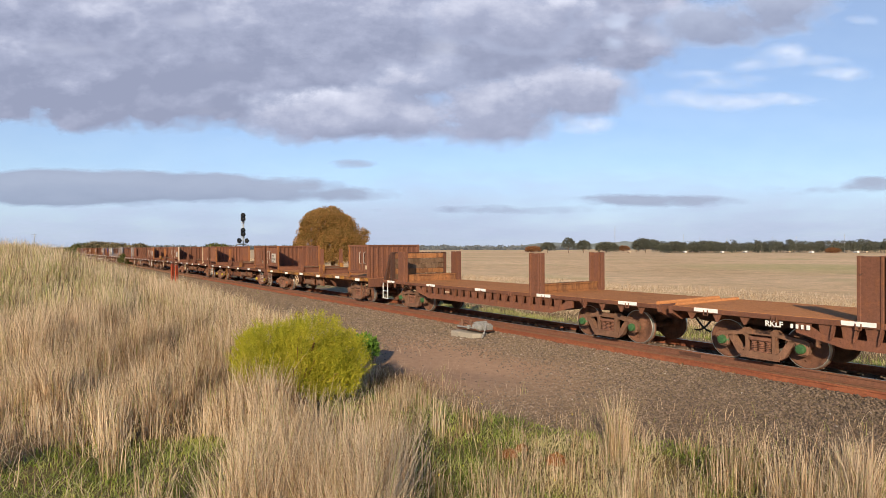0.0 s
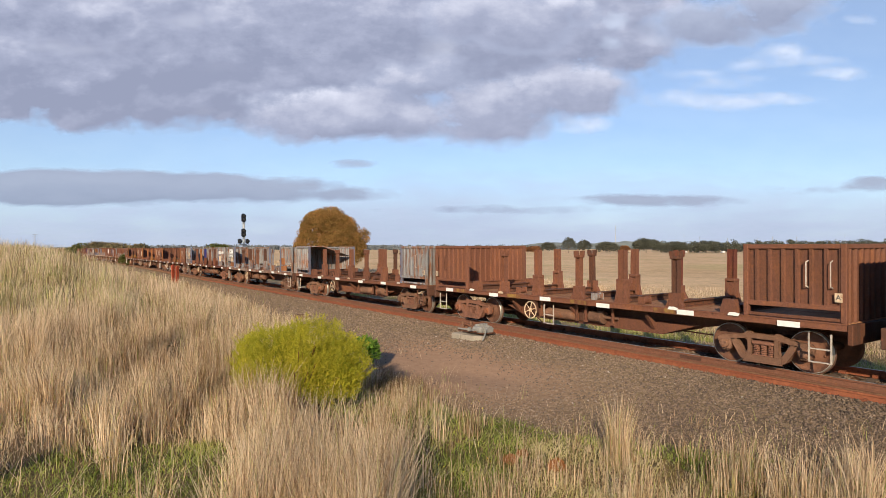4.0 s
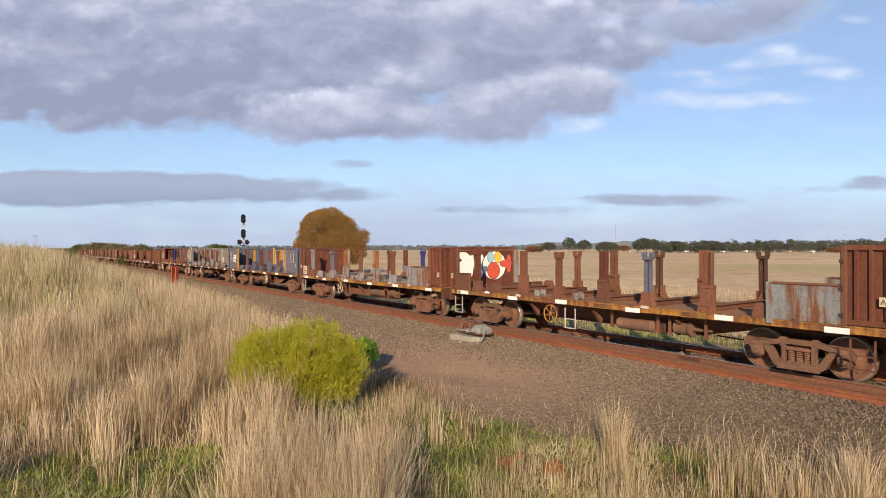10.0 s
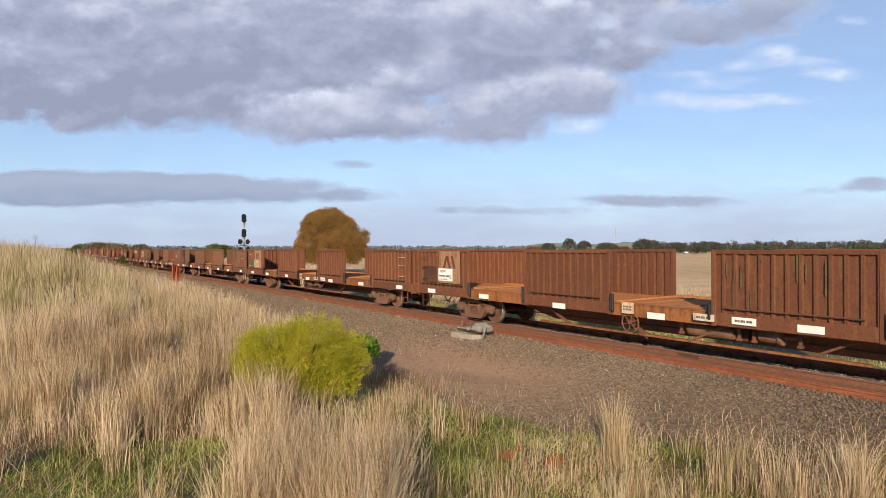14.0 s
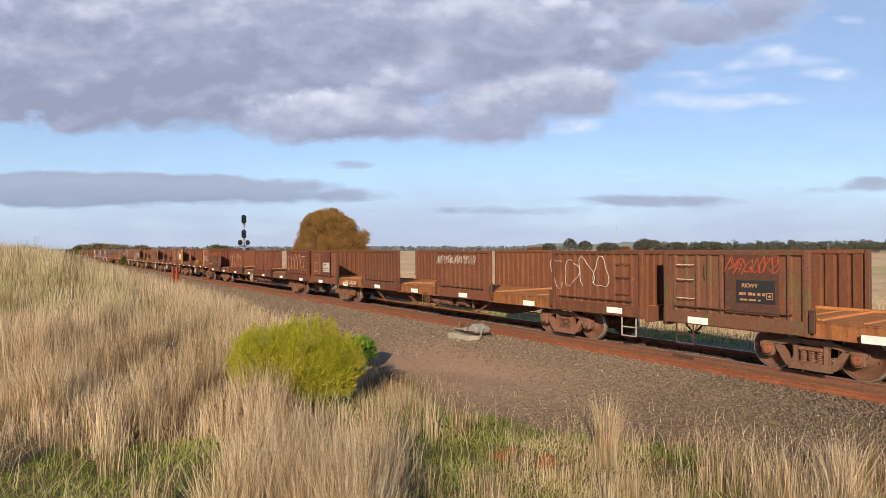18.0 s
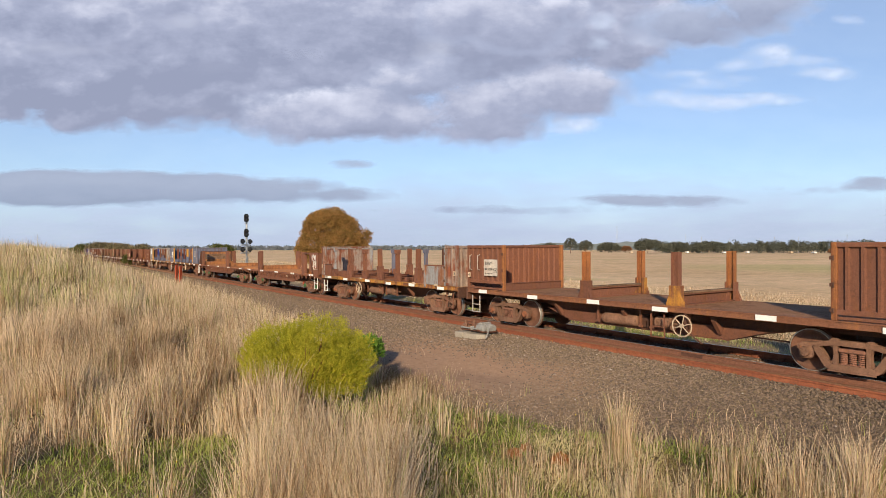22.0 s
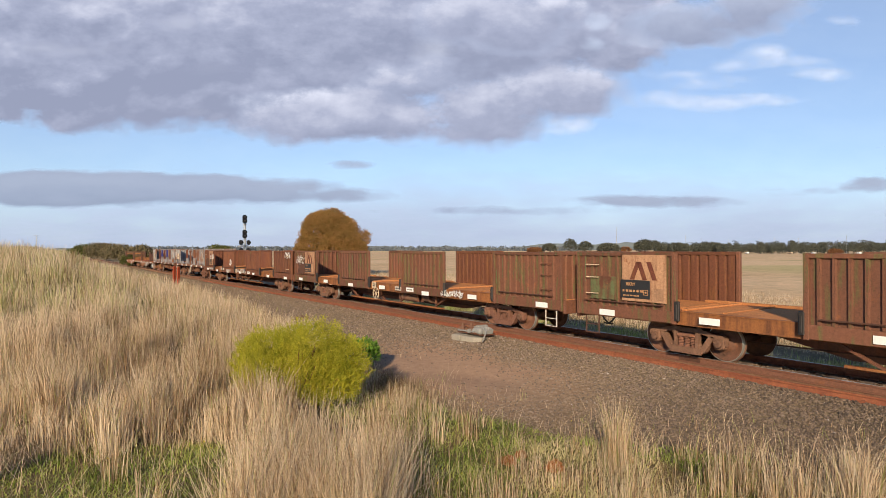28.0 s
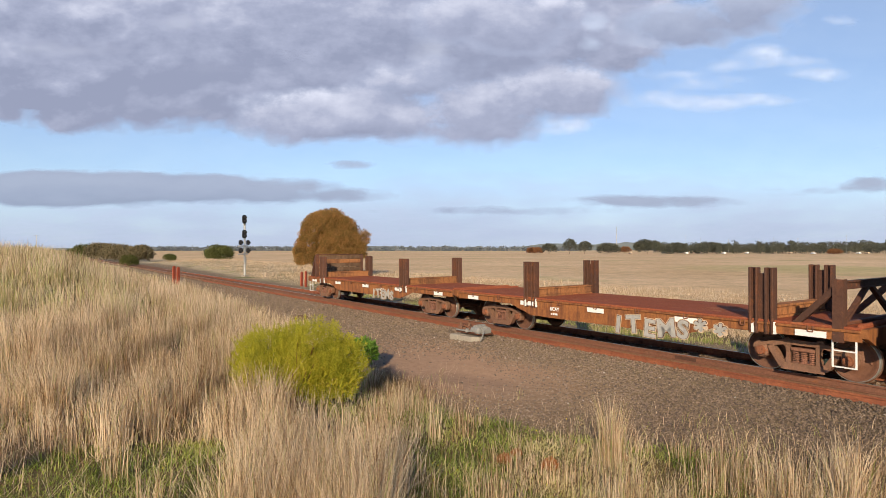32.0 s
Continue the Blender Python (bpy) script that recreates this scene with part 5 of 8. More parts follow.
        s.box(-0.27, -0.20, -0.09, 0.09, -0.12, 1.27, 0.01).box(0.22, 0.27, -0.09, 0.09, -0.12, 1.27, 0.01).box(0.12, 0.18, -0.09, 0.09, -0.12, 1.27, 0.01)
        return s.box(-0.20, 0.13, -0.075, -0.03, -0.12, 1.26).box(0.17, 0.23, -0.02, 0.02, -0.12, 1.24)
    # stanchion pairs of double channel, with a low timber-faced beam between
    for x in (mid, inner):
        for y in (-half + 0.05, half - 0.05):
            p = part("stanchion", double_post, RUST_DARK if solid else RUST, w, at=(x, y, zt), key=("flatpost", solid))
            if solid:
                part("foot_mark", lambda: Shape().prism([(-0.20, -0.30), (-0.13, -0.30), (-0.15, -0.08), (-0.20, -0.12)], "y", -0.115, -0.105).prism([(0.275, -0.30), (0.32, -0.30), (0.30, -0.04), (0.275, -0.04)], "y", -0.1, 0.0), WHITE, p, key="footmark")
        part("bolster_beam", lambda: Shape().box(-0.14, 0.14, -1.3, 1.3, 0, 0.05).box(-0.11, 0.11, -1.3, 1.3, 0.05, 0.24, 0.012).box(-0.14, 0.14, -1.3, 1.3, 0.24, 0.29), TIMBER, w, at=(x, 0, zt), key="flatbeam")
    if solid and not planks:
        xb = end * (hl - 0.40)
        bh = part("bulkhead", Shape().box(xb - 0.07, xb + 0.07, -half + 0.2, half - 0.2, zt, zt + 0.07, 0.012), RUST, w)
        for y in (-half + 0.08, half - 0.08):
            part("bulkhead_post", lambda: Shape().box(-0.10, 0.10, -0.1, -0.08, -0.32, 0.93).box(-0.10, -0.08, -0.08, 0.08, -0.32, 0.93).box(0.08, 0.10, -0.08, 0.08, -0.32, 0.93), RUST_DARK, bh, at=(xb, y, zt), key="bulkpost")
            part("brace", Shape().prism([(xb - end * 0.10, zt + 0.80), (xb - end * 0.10, zt + 0.62), (xb - end * 0.98, zt - 0.26), (xb - end * 1.14, zt - 0.26)], "y", y - 0.06, y + 0.06), RUST_DARK, bh)
        part("top_beam", Shape().box(xb - 0.07, xb + 0.07, -half + 0.1, half - 0.1, zt + 0.72, zt + 0.75).box(xb - 0.02, xb + 0.02, -half + 0.1, half - 0.1, zt + 0.75, zt + 0.86).box(xb - 0.07, xb + 0.07, -half + 0.1, half - 0.1, zt + 0.86, zt + 0.89), RUST_DARK, bh)
        for o in (-1, 1):
            part("cross_brace", Shape().prism([(o * 0.06, zt + 0.72), (o * 0.2, zt + 0.72), (o * 1.25, zt + 0.06), (o * 1.1, zt + 0.06)], "x", xb - 0.05, xb + 0.05), RUST_DARK, bh)
    elif plate:
        # a bulkhead boxed in by steel sheets
        xa, xe = inner + end * 0.92, end * (hl + 0.12)
        bh = part("bulkhead", Shape().box(min(xa, xe), max(xa, xe), -half + 0.1, half - 0.1, zt, zt + 0.05, 0.012), RUST, w)
        for y in (-half - 0.005, half - 0.015):
            pl = part("side_plate", Shape().prism([(xa, zt + 1.25), (xe, zt + 1.25), (xe, zt - 0.18), (xe - end * 0.5, zt - 0.18), (xa + end * 0.62, zt + 0.0), (xa, zt + 0.22)], "y", y, y + 0.02), RUST, bh)
            part("plate_rib", Shape().prism([(xa + end * 0.06, zt + 1.15), (xa + end * 0.16, zt + 1.15), (xa + end * 0.66, zt + 0.0), (xa + end * 0.56, zt + 0.0)], "y", y - (0.05 if y < 0 else -0.02), y + (0.0 if y < 0 else 0.07)), RUST_DARK, pl)
            part("top_bar", Shape().box(min(inner, xa), max(inner, xa), y - 0.03, y + 0.12, zt + 1.15, zt + 1.23, 0.01), RUST_DARK, bh)
            if y < 0:
                for i, (zc, h, x0, x1) in enumerate(((1.0, 0.3, 0.42, 0.95), (0.6, 0.55, 0.45, 1.1))):
                    u, v = sorted((xa + end * x0, xa + end * x1))
                    scrawl(pl, u, v, zt + zc, h, y - 0.008, WHITE, seed + i, stroke=0.028)
        part("end_sheet", Shape().box(min(xe, xe - end * 0.02), max(xe, xe - end * 0.02), -half, half, zt - 0.1, zt + 1.24), RUST, bh)
        part("inner_sheet", Shape().box(min(xa, xa + end * 0.02), max(xa, xa + end * 0.02), -half + 0.1, half - 0.1, zt, zt + 0.32), RUST_DARK, bh)
        handle(bh, [(xe - end * 0.12, -half - 0.02, zt + 0.28), (xe - end * 0.12, -half - 0.09, zt + 0.31), (xe - end * 0.55, -half - 0.09, zt + 0.31), (xe - end * 0.55, -half - 0.02, zt + 0.28)], DIRTYWHITE)
    else:
        # planks stacked between uprights, braced from the deck's end
        xb = inner + end * 0.92
        bh = part("bulkhead", Shape().box(xb - 0.09, xb + 0.09, -half + 0.1, half - 0.1, zt, zt + 0.06, 0.012), RUST, w)
        for k in range(5):
            part("plank", lambda: Shape().box(-0.05, 0.05, -half + 0.12, half - 0.12, 0, 0.215, 0.014), (WOODGREY, TIMBER, WOODGREY)[(k + seed) % 3], bh, at=(xb + r.uniform(-0.012, 0.012), 0, zt + 0.07 + k * 0.225), key="plank")
        for y in (-half + 0.08, half - 0.08):
            part("bulkhead_post", lambda: Shape().box(-0.09, 0.09, -0.08, -0.06, -0.1, 1.22).box(-0.09, -0.07, -0.06, 0.08, -0.1, 1.22).box(0.07, 0.09, -0.06, 0.08, -0.1, 1.22), RUST_DARK, bh, at=(xb + end * 0.02, y, zt), key="bulkpost_plank")
            part("brace", Shape().prism([(xb + end * 0.06, zt + 1.2), (xb + end * 0.22, zt + 1.12), (xb + end * 0.72, zt), (xb + end * 0.54, zt)], "y", y - 0.07, y + 0.07), RUST_DARK, bh)
        part("top_rail", Shape().box(xb - 0.10, xb + 0.10, -half + 0.05, half - 0.05, zt + 1.205, zt + 1.25, 0.01), RUST_DARK, bh)
    step_ladder(w, end * (hl - 0.3), -half + 0.02, zt - 0.1, WHITE, 0.42, 0.72)
    for k in range(5):
        panel(w, -hl + 0.9 + k * (L - 1.8) / 4, zt - (0.20 if solid else 0.045), 0.60, 0.09 if not solid else 0.13, -half - 0.04)
    for i in range(9):
        x = -hl + 0.9 + i * (L - 1.8) / 8
        part("lashing_ring", lambda: Shape().tube((-0.05, 0, 0), (-0.05, 0, -0.12), 0.013, 6).tube((0.05, 0, 0), (0.05, 0, -0.12), 0.013, 6).tube((-0.05, 0, -0.12), (0.05, 0, -0.12), 0.013, 6), RUST, w, at=(x, -half - 0.05, zt - 0.04), key="ring")
    if solid:
        text_part(w, code, -end * 1.6, -half - 0.045, zt - 0.30, 0.15, WHITE)
        bars(w, -end * 1.6, zt - 0.45, 0.3, 0.10, -half - 0.045, WHITE, 1, 4, seed)
    elif code:
        text_part(w, code, -4.75, -half - 0.045, zt - 0.21, 0.17, WHITE)
        bars(w, -4.2, zt - 0.21, 0.42, 0.15, -half - 0.045, WHITE, 1, 4, seed)
    else:
        bars(w, end * 2.0, zt - 0.24, 0.3, 0.10, -half - 0.045, CREAM, 1, 3, seed)
    for i, (fa, fb, zc, h, m) in enumerate(graffiti):
        scrawl(w, fa * hl, fb * hl, zc, h, -half - 0.045, m, seed * 7 + i)
    return w


# ---- surroundings ----
AX, AY = -0.8211, 0.5707          # the viewing axis on the ground
EYE0 = (0.03, -14.67, 2.66)


def survey(u, depth):
    """Ground place at a bearing (tangent to the right of the axis) and a depth along it."""
    return EYE0[0] + depth * (AX + AY * u), EYE0[1] + depth * (AY - AX * u)


def leaf_material(name, cols, trans=0.25, rough=0.75):
    m, nt, b = mat_new(name)
    geo = nt.nodes.new("ShaderNodeNewGeometry")
    tc = nt.nodes.new("ShaderNodeTexCoord")
    big = noise_tex(nt, tc.outputs["Object"], 0.9, 4)
    f = mix(nt, 0.45, geo.outputs["Random Per Island"], big)
    nt.links.new(ramp(nt, f, [(0.15 + 0.7 * i / (len(cols) - 1), c) for i, c in enumerate(cols)]), b.inputs["Base Color"])
    b.inputs["Roughness"].default_value = rough
    b.inputs["Specular IOR Level"].default_value = 0.2
    tr = nt.nodes.new("ShaderNodeBsdfTranslucent")
    nt.links.new(ramp(nt, f, [(0.15 + 0.7 * i / (len(cols) - 1), c) for i, c in enumerate(cols)]), tr.inputs[0])
    ms = nt.nodes.new("ShaderNodeMixShader")
    ms.inputs[0].default_value = trans
    nt.links.new(b.outputs[0], ms.inputs[1])
    nt.links.new(tr.outputs[0], ms.inputs[2])
    nt.links.new(ms.outputs[0], nt.nodes["Material Output"].inputs[0])
    return m


def grass_material():
    m, nt, b = mat_new("dry_and_green_grass")
    geo = nt.nodes.new("ShaderNodeNewGeometry")
    att = nt.nodes.new("ShaderNodeAttribute")
    att.attribute_name = "green"
    f = mix(nt, 0.38, geo.outputs["Random Per Island"], noise_tex(nt, geo.outputs["Position"], 0.9, 6, 0.7))
    tone = nt.nodes.new("ShaderNodeAttribute")
    tone.attribute_name = "tone"
    f = mix(nt, 0.5, f, tone.outputs["Fac"])
    straw = ramp(nt, f, [(0.29, (0.19, 0.115, 0.055)), (0.42, (0.44, 0.29, 0.160)), (0.54, (0.70, 0.52, 0.335)), (0.68, (0.83, 0.68, 0.48))])
    green = ramp(nt, f, [(0.3, (0.07, 0.13, 0.010)), (0.5, (0.24, 0.37, 0.032)), (0.7, (0.44, 0.50, 0.07))])
    col = mix(nt, att.outputs["Fac"], straw, green)
    nt.links.new(col, b.inputs["Base Color"])
    b.inputs["Roughness"].default_value = 0.7
    b.inputs["Specular IOR Level"].default_value = 0.25
    tr = nt.nodes.new("ShaderNodeBsdfTranslucent")
    nt.links.new(col, tr.inputs[0])
    ms = nt.nodes.new("ShaderNodeMixShader")
    ms.inputs[0].default_value = 0.40
    nt.links.new(b.outputs[0], ms.inputs[1])
    nt.links.new(tr.outputs[0], ms.inputs[2])
    nt.links.new(ms.outputs[0], nt.nodes["Material Output"].inputs[0])
    return m


GRASS = grass_material()
RNG = np.random.default_rng(7)


def blades(name, label, x, y, height, width, green, lean=0.13, droop=0.16, fan=None, tone=None):
    """Bent tapering blades of grass as one mesh. fan: the way each blade leans; tone: paler or darker straw."""
    n = len(x)
    z = ground_z(x, y) - 0.03
    a = RNG.uniform(0, 2 * np.pi, n)
    wx, wy = np.cos(a) * width / 2, np.sin(a) * width / 2
    la = RNG.normal(0.6, 1.9, n) if fan is None else fan + RNG.normal(0, 0.5, n)
    lx, ly = np.cos(la), np.sin(la)
    k = np.abs(RNG.normal(0, 1, n)) * lean * height
    d = RNG.uniform(0, droop, n) * height
    P = np.zeros((n, 5, 3), dtype=np.float32)
    P[:, 0] = np.stack([x - wx, y - wy, z], -1)
    P[:, 1] = np.stack([x + wx, y + wy, z], -1)
    mx, my, mz = x + lx * k * 0.45, y + ly * k * 0.45, z + height * 0.58
    P[:, 2] = np.stack([mx - wx * 0.8, my - wy * 0.8, mz], -1)
    P[:, 3] = np.stack([mx + wx * 0.8, my + wy * 0.8, mz], -1)
    P[:, 4] = np.stack([x + lx * (k + d), y + ly * (k + d), z + height - d * 0.4], -1)
    i = np.arange(n)[:, None] * 5
    F = np.concatenate([i + [0, 1, 3], i + [0, 3, 2], i + [2, 3, 4]], 1).reshape(-1)
    me = raw_mesh(name, P.reshape(-1, 3), F, 3, GRASS)
    at = me.attributes.new("green", "FLOAT", "POINT")
    base = np.repeat(green[:, None], 5, 1) * np.array([1, 1, 0.9, 0.9, 0.75])
    at.data.foreach_set("value", base.astype(np.float32).ravel())
    at = me.attributes.new("tone", "FLOAT", "POINT")
    tone = np.full(n, 0.5) if tone is None else tone
    at.data.foreach_set("value", np.repeat(tone.astype(np.float32), 5))
    return tagged(new(name, me), label, "grass", kind="stuff")


def polar(n, r0, r1, a0, a1):
    r = np.exp(RNG.uniform(np.log(r0), np.log(r1), n))
    a = np.radians(RNG.uniform(a0, a1, n))
    return EYE0[0] - r * np.cos(a), EYE0[1] + r * np.sin(a), r


def field01(x, y, s, k):
    return 0.5 + 0.5 * wave(x, y, s, k)


def bare_masks(x, y):
    """Two places where low green growth takes over: a hollow by the camera, and the strip along the gravel."""
    dx, dy = EYE0[0] - x, y - EYE0[1]
    r, a = np.hypot(dx, dy), np.degrees(np.arctan2(dy, dx))
    hollow = (1 - smooth(10.2, 12.6, r + 0.5 * wave(x, y, 0.9, 2.0))) * (1 - smooth(14.0, 20.0, a + 2.5 * wave(x, y, 0.7, 1.0)))
    strip = smooth(29.0, 32.5, a + 1.5 * wave(x, y, 0.8, 0.5)) * (1 - smooth(58, 66, a)) * (1 - smooth(13.5, 15.0, r))
    strip = np.maximum(strip, smooth(-15.0, -12.5, x) * (1 - smooth(2.0, 3.2, edge_y(x) - y)) * (1 - smooth(-7.5, -5.5, x)))
    return hollow, strip


def build_grass():
    # tall dry grass of the bank and the foreground, in tussocks whose stems fan out
    cx, cy, cr = polar(11500, 4.6, 130, -4, 74)
    inside = edge_y(cx) - cy                          # metres in from the gravel's edge
    thick = 0.6 * field01(cx, cy, 0.8, 2.2) + 0.4 * field01(cx, cy, 2.6, 1.7)
    hollow, right = bare_masks(cx, cy)
    bushy = np.exp(-(((cx + 12.6) / 1.45) ** 2 + ((cy + 9.7) / 1.1) ** 2) ** 2)
    corner = smooth(58, 63, np.degrees(np.arctan2(cy - EYE0[1], EYE0[0] - cx)))
    pick = RNG.random(len(cx))
    keep = (inside > 0.05) & (pick < np.clip(1.15 - 1.12 * right - 0.80 * corner - 0.85 * (thick < 0.44) - 1.10 * hollow, 0.03, 1)) & (RNG.random(len(cx)) > bushy * 1.2)
    keep &= (RNG.random(len(cx)) < np.where(cr < 13, 0.50, 1.0))
    cx, cy, cr, right, thick, inside = (v[keep] for v in (cx, cy, cr, right, thick, inside))
    per = 50
    m = len(cx)
    spread = 0.070 * (np.maximum(cr, 7) / 8) ** 0.95
    tus = np.repeat(np.arange(m), per)
    a, q = RNG.uniform(0, 2 * np.pi, m * per), RNG.random(m * per) ** 0.6
    x, y = cx[tus] + np.cos(a) * q * spread[tus] * 2, cy[tus] + np.sin(a) * q * spread[tus] * 2
    grow = np.clip(0.42 + 1.05 * thick + RNG.normal(0, 0.15, m) - 0.35 * right, 0.28, 1.35) * np.clip(0.45 + inside / 2.0, 0.45, 1)
    h = grow[tus] * RNG.uniform(0.55, 1.12, m * per)
    w = 0.0060 * np.where(cr[tus] < 14, 1.30, 0.72) * (np.maximum(cr[tus], 7) / 8) ** 0.8 * RNG.uniform(0.6, 1.35, m * per)
    # straw tone varies per tussock; broader dark patches are painted-in shade
    tone = np.clip(RNG.normal(0.46, 0.24, m) + 0.28 * (field01(cx, cy, 2.1, 0.4) - 0.5) + 0.14 * (cr > 19) + 0.07 * (cr <= 19) + 0.06 * (cr < 16) * (cx > -9.5), 0, 1)
    green = (RNG.random(m * per) < 0.06 + 0.10 * right[tus] + 0.16 * ((field01(cx, cy, 5.0, 2.9) > 0.68) & (cr > 22))[tus] + 0.22 * ((np.degrees(np.arctan2(cy - EYE0[1], EYE0[0] - cx)) < 4 + 4 * field01(cx, cy, 2.0, 0.3)) & (cr > 24))[tus]) * RNG.uniform(0.4, 0.9, m * per)
    blades("tall_dry_grass", "tall straw-coloured dry grass in dense tussocks", x, y, h, w, green, 0.16 + 0.14 * (RNG.random(m * per) < 0.18), 0.10, a + RNG.normal(0, 0.9, m * per), np.clip(tone[tus] + RNG.normal(0, 0.27, m * per), 0, 1))
    # loose single stems over the whole bank
    x, y, r = polar(42000, 4.6, 130, -4, 74)
    hollow, strip = bare_masks(x, y)
    keep = (edge_y(x) - y > 0.1) & (RNG.random(len(x)) > 0.95 * hollow + 0.86 * strip + 0.6 * smooth(58, 63, np.degrees(np.arctan2(y - EYE0[1], EYE0[0] - x)))) & (RNG.random(len(x)) > np.exp(-(((x + 12.6) / 1.45) ** 2 + ((y + 9.7) / 1.1) ** 2) ** 2))
    x, y, r = x[keep], y[keep], r[keep]
    blades("loose_dry_stems", "single dry straw stems standing between the tussocks", x, y, RNG.uniform(0.35, 0.95, len(x)), 0.0048 * (np.maximum(r, 7) / 8) ** 0.8, (RNG.random(len(x)) < 0.1) * 0.7, 0.26, 0.22, None, RNG.random(len(x)))
    # stems that wind and rain have bent over
    x, y, r = polar(26000, 4.6, 34, -4, 74)
    hollow, strip = bare_masks(x, y)
    keep = (edge_y(x) - y > 0.1) & (RNG.random(len(x)) > 0.7 * hollow + 0.92 * strip) & (RNG.random(len(x)) > np.exp(-(((x + 12.6) / 1.6) ** 2 + ((y + 9.7) / 1.3) ** 2) ** 2))
    x, y, r = x[keep], y[keep], r[keep]
    blades("bent_dry_stems", "bent and broken dry straw stems in the grass", x, y, RNG.uniform(0.35, 0.8, len(x)), 0.0056 * (np.maximum(r, 7) / 8) ** 0.8, (RNG.random(len(x)) < 0.06) * 0.6, 0.85, 0.5, None, np.clip(RNG.normal(0.62, 0.3, len(x)), 0, 1))
    # short green growth between
    x, y, r = polar(210000, 4.6, 45, -4, 74)
    patch = field01(x, y, 0.9, 4.1) * 0.6 + field01(x, y, 2.3, 0.7) * 0.4
    hollow, strip = bare_masks(x, y)
    keep = (edge_y(x) - y > -0.1) & (patch * 0.62 + 0.50 * strip + 0.44 * hollow + RNG.normal(0, 0.05, len(x)) > 0.54)
    x, y, r = x[keep], y[keep], r[keep]
    blades("short_green_grass", "short green grass and weeds among dry stalks", x, y, (RNG.uniform(0.04, 0.13, len(x)) + 0.16 * field01(x, y, 0.45, 1.3) ** 2 * RNG.random(len(x))) * 1.1, 0.011 * (np.maximum(r, 7) / 8) ** 0.7, np.clip(RNG.normal(0.95, 0.14, len(x)) - 0.55 * (field01(x, y, 1.3, 3.3) < 0.36), 0, 1), 0.9, 0.5, None, np.clip(0.25 + 0.65 * field01(x, y, 0.6, 5.2) + RNG.normal(0, 0.12, len(x)), 0, 1))
    # pale grass beyond the track
    x, y, r = polar(300000, 19, 150, 3, 76)
    keep = (y > 6.0 + 0.9 * field01(x, y, 1.7, 0.2)) & (y < 34) & (RNG.random(len(x)) < np.clip((y - 5.6) / 3, 0.25, 1) * np.clip((35 - y) / 14, 0, 1))
    x, y, r = x[keep], y[keep], r[keep]
    g = (field01(x, y, 1.6, 2.2) > 0.66) * (y < 8.5) * RNG.random(len(x))
    blades("far_side_grass", "pale dry grass along the far side of the track", x, y, RNG.uniform(0.18, 0.48, len(x)) * np.clip((y - 5.4) / 3.5, 0.25, 1) * (0.5 + 0.8 * field01(x, y, 2.9, 1.1)), 0.007 * (r / 18) ** 0.8, g, 0.3, 0.3, None, np.clip(RNG.normal(0.56, 0.12, len(x)), 0, 1))
    x, y = RNG.uniform(-40, 4, 34000), RNG.uniform(3.9, 6.4, 34000)
    keep = field01(x, y, 2.3, 0.9) + RNG.normal(0, 0.12, 34000) + 0.12 * (y - 5.2) > 0.66
    x, y = x[keep], y[keep]
    blades("verge_grass", "low green grass on the far shoulder of the track", x, y, RNG.uniform(0.06, 0.32, len(x)), np.full(len(x), 0.014), np.clip(RNG.normal(0.6, 0.3, len(x)), 0, 1), 0.35)
    # thin weeds on the gravel edge
    x, y, r = polar(26000, 7, 45, 5, 74)
    keep = (y > edge_y(x)) & (y < edge_y(x) + 2.2) & (RNG.random(len(x)) < 0.85 * field01(x, y, 0.8, 3.0) ** 2)
    x, y, r = x[keep], y[keep], r[keep]
    blades("gravel_weeds", "thin dry weeds on the gravel edge", x, y, RNG.uniform(0.1, 0.4, len(x)), 0.006 * (r / 9) ** 0.7, (RNG.random(len(x)) < 0.3) * 0.8, 0.5)
    # tufts that stand apart
    for u, depth, n, hh, sp in ((0.283, 9.7, 420, 1.28, 0.11), (0.50, 9.0, 120, 0.9, 0.16), (-0.075, 13.4, 320, 0.55, 0.30), (-0.045, 12.8, 320, 0.55, 0.3), (-0.06, 14.4, 260, 0.5, 0.35), (-0.10, 12.6, 300, 0.6, 0.3), (0.30, 8.3, 200, 0.9, 0.18), (0.47, 8.6, 260, 1.0, 0.2), (0.13, 9.4, 110, 0.6, 0.18),
                                (0.205, 9.0, 110, 0.6, 0.18), (0.40, 7.7, 200, 0.8, 0.22), (0.56, 8.4, 200, 0.75, 0.26), (0.62, 7.8, 200, 0.8, 0.26), (0.69, 8.2, 180, 0.75, 0.26), (0.09, 8.2, 140, 0.75, 0.2)):
        tx, ty = survey(u, depth)
        x, y = RNG.normal(tx, sp, n), RNG.normal(ty, sp, n)
        blades("grass_tuft", "upright tuft of dry straw grass at the gravel", x, y, RNG.uniform(0.45, 1.1, n) * hh, RNG.uniform(0.004, 0.008, n), (RNG.random(n) < 0.10) * 0.8, 0.10, 0.12, np.arctan2(y - ty, x - tx), np.clip(RNG.normal(0.55, 0.2, n), 0, 1))
    # sparse clumps of straw over the green strip
    cx, cy, cr = polar(330, 6.0, 14.5, 26, 72)
    hollow, strip = bare_masks(cx, cy)
    keep = (strip > 0.3) & (edge_y(cx) - cy > 0.15) & (RNG.random(330) < 0.15 + 0.6 * field01(cx, cy, 1.1, 0.8))
    cx, cy, cr = cx[keep], cy[keep], cr[keep]
    tus = np.repeat(np.arange(len(cx)), 26)
    x, y = cx[tus] + RNG.normal(0, 0.07, len(tus)), cy[tus] + RNG.normal(0, 0.07, len(tus))
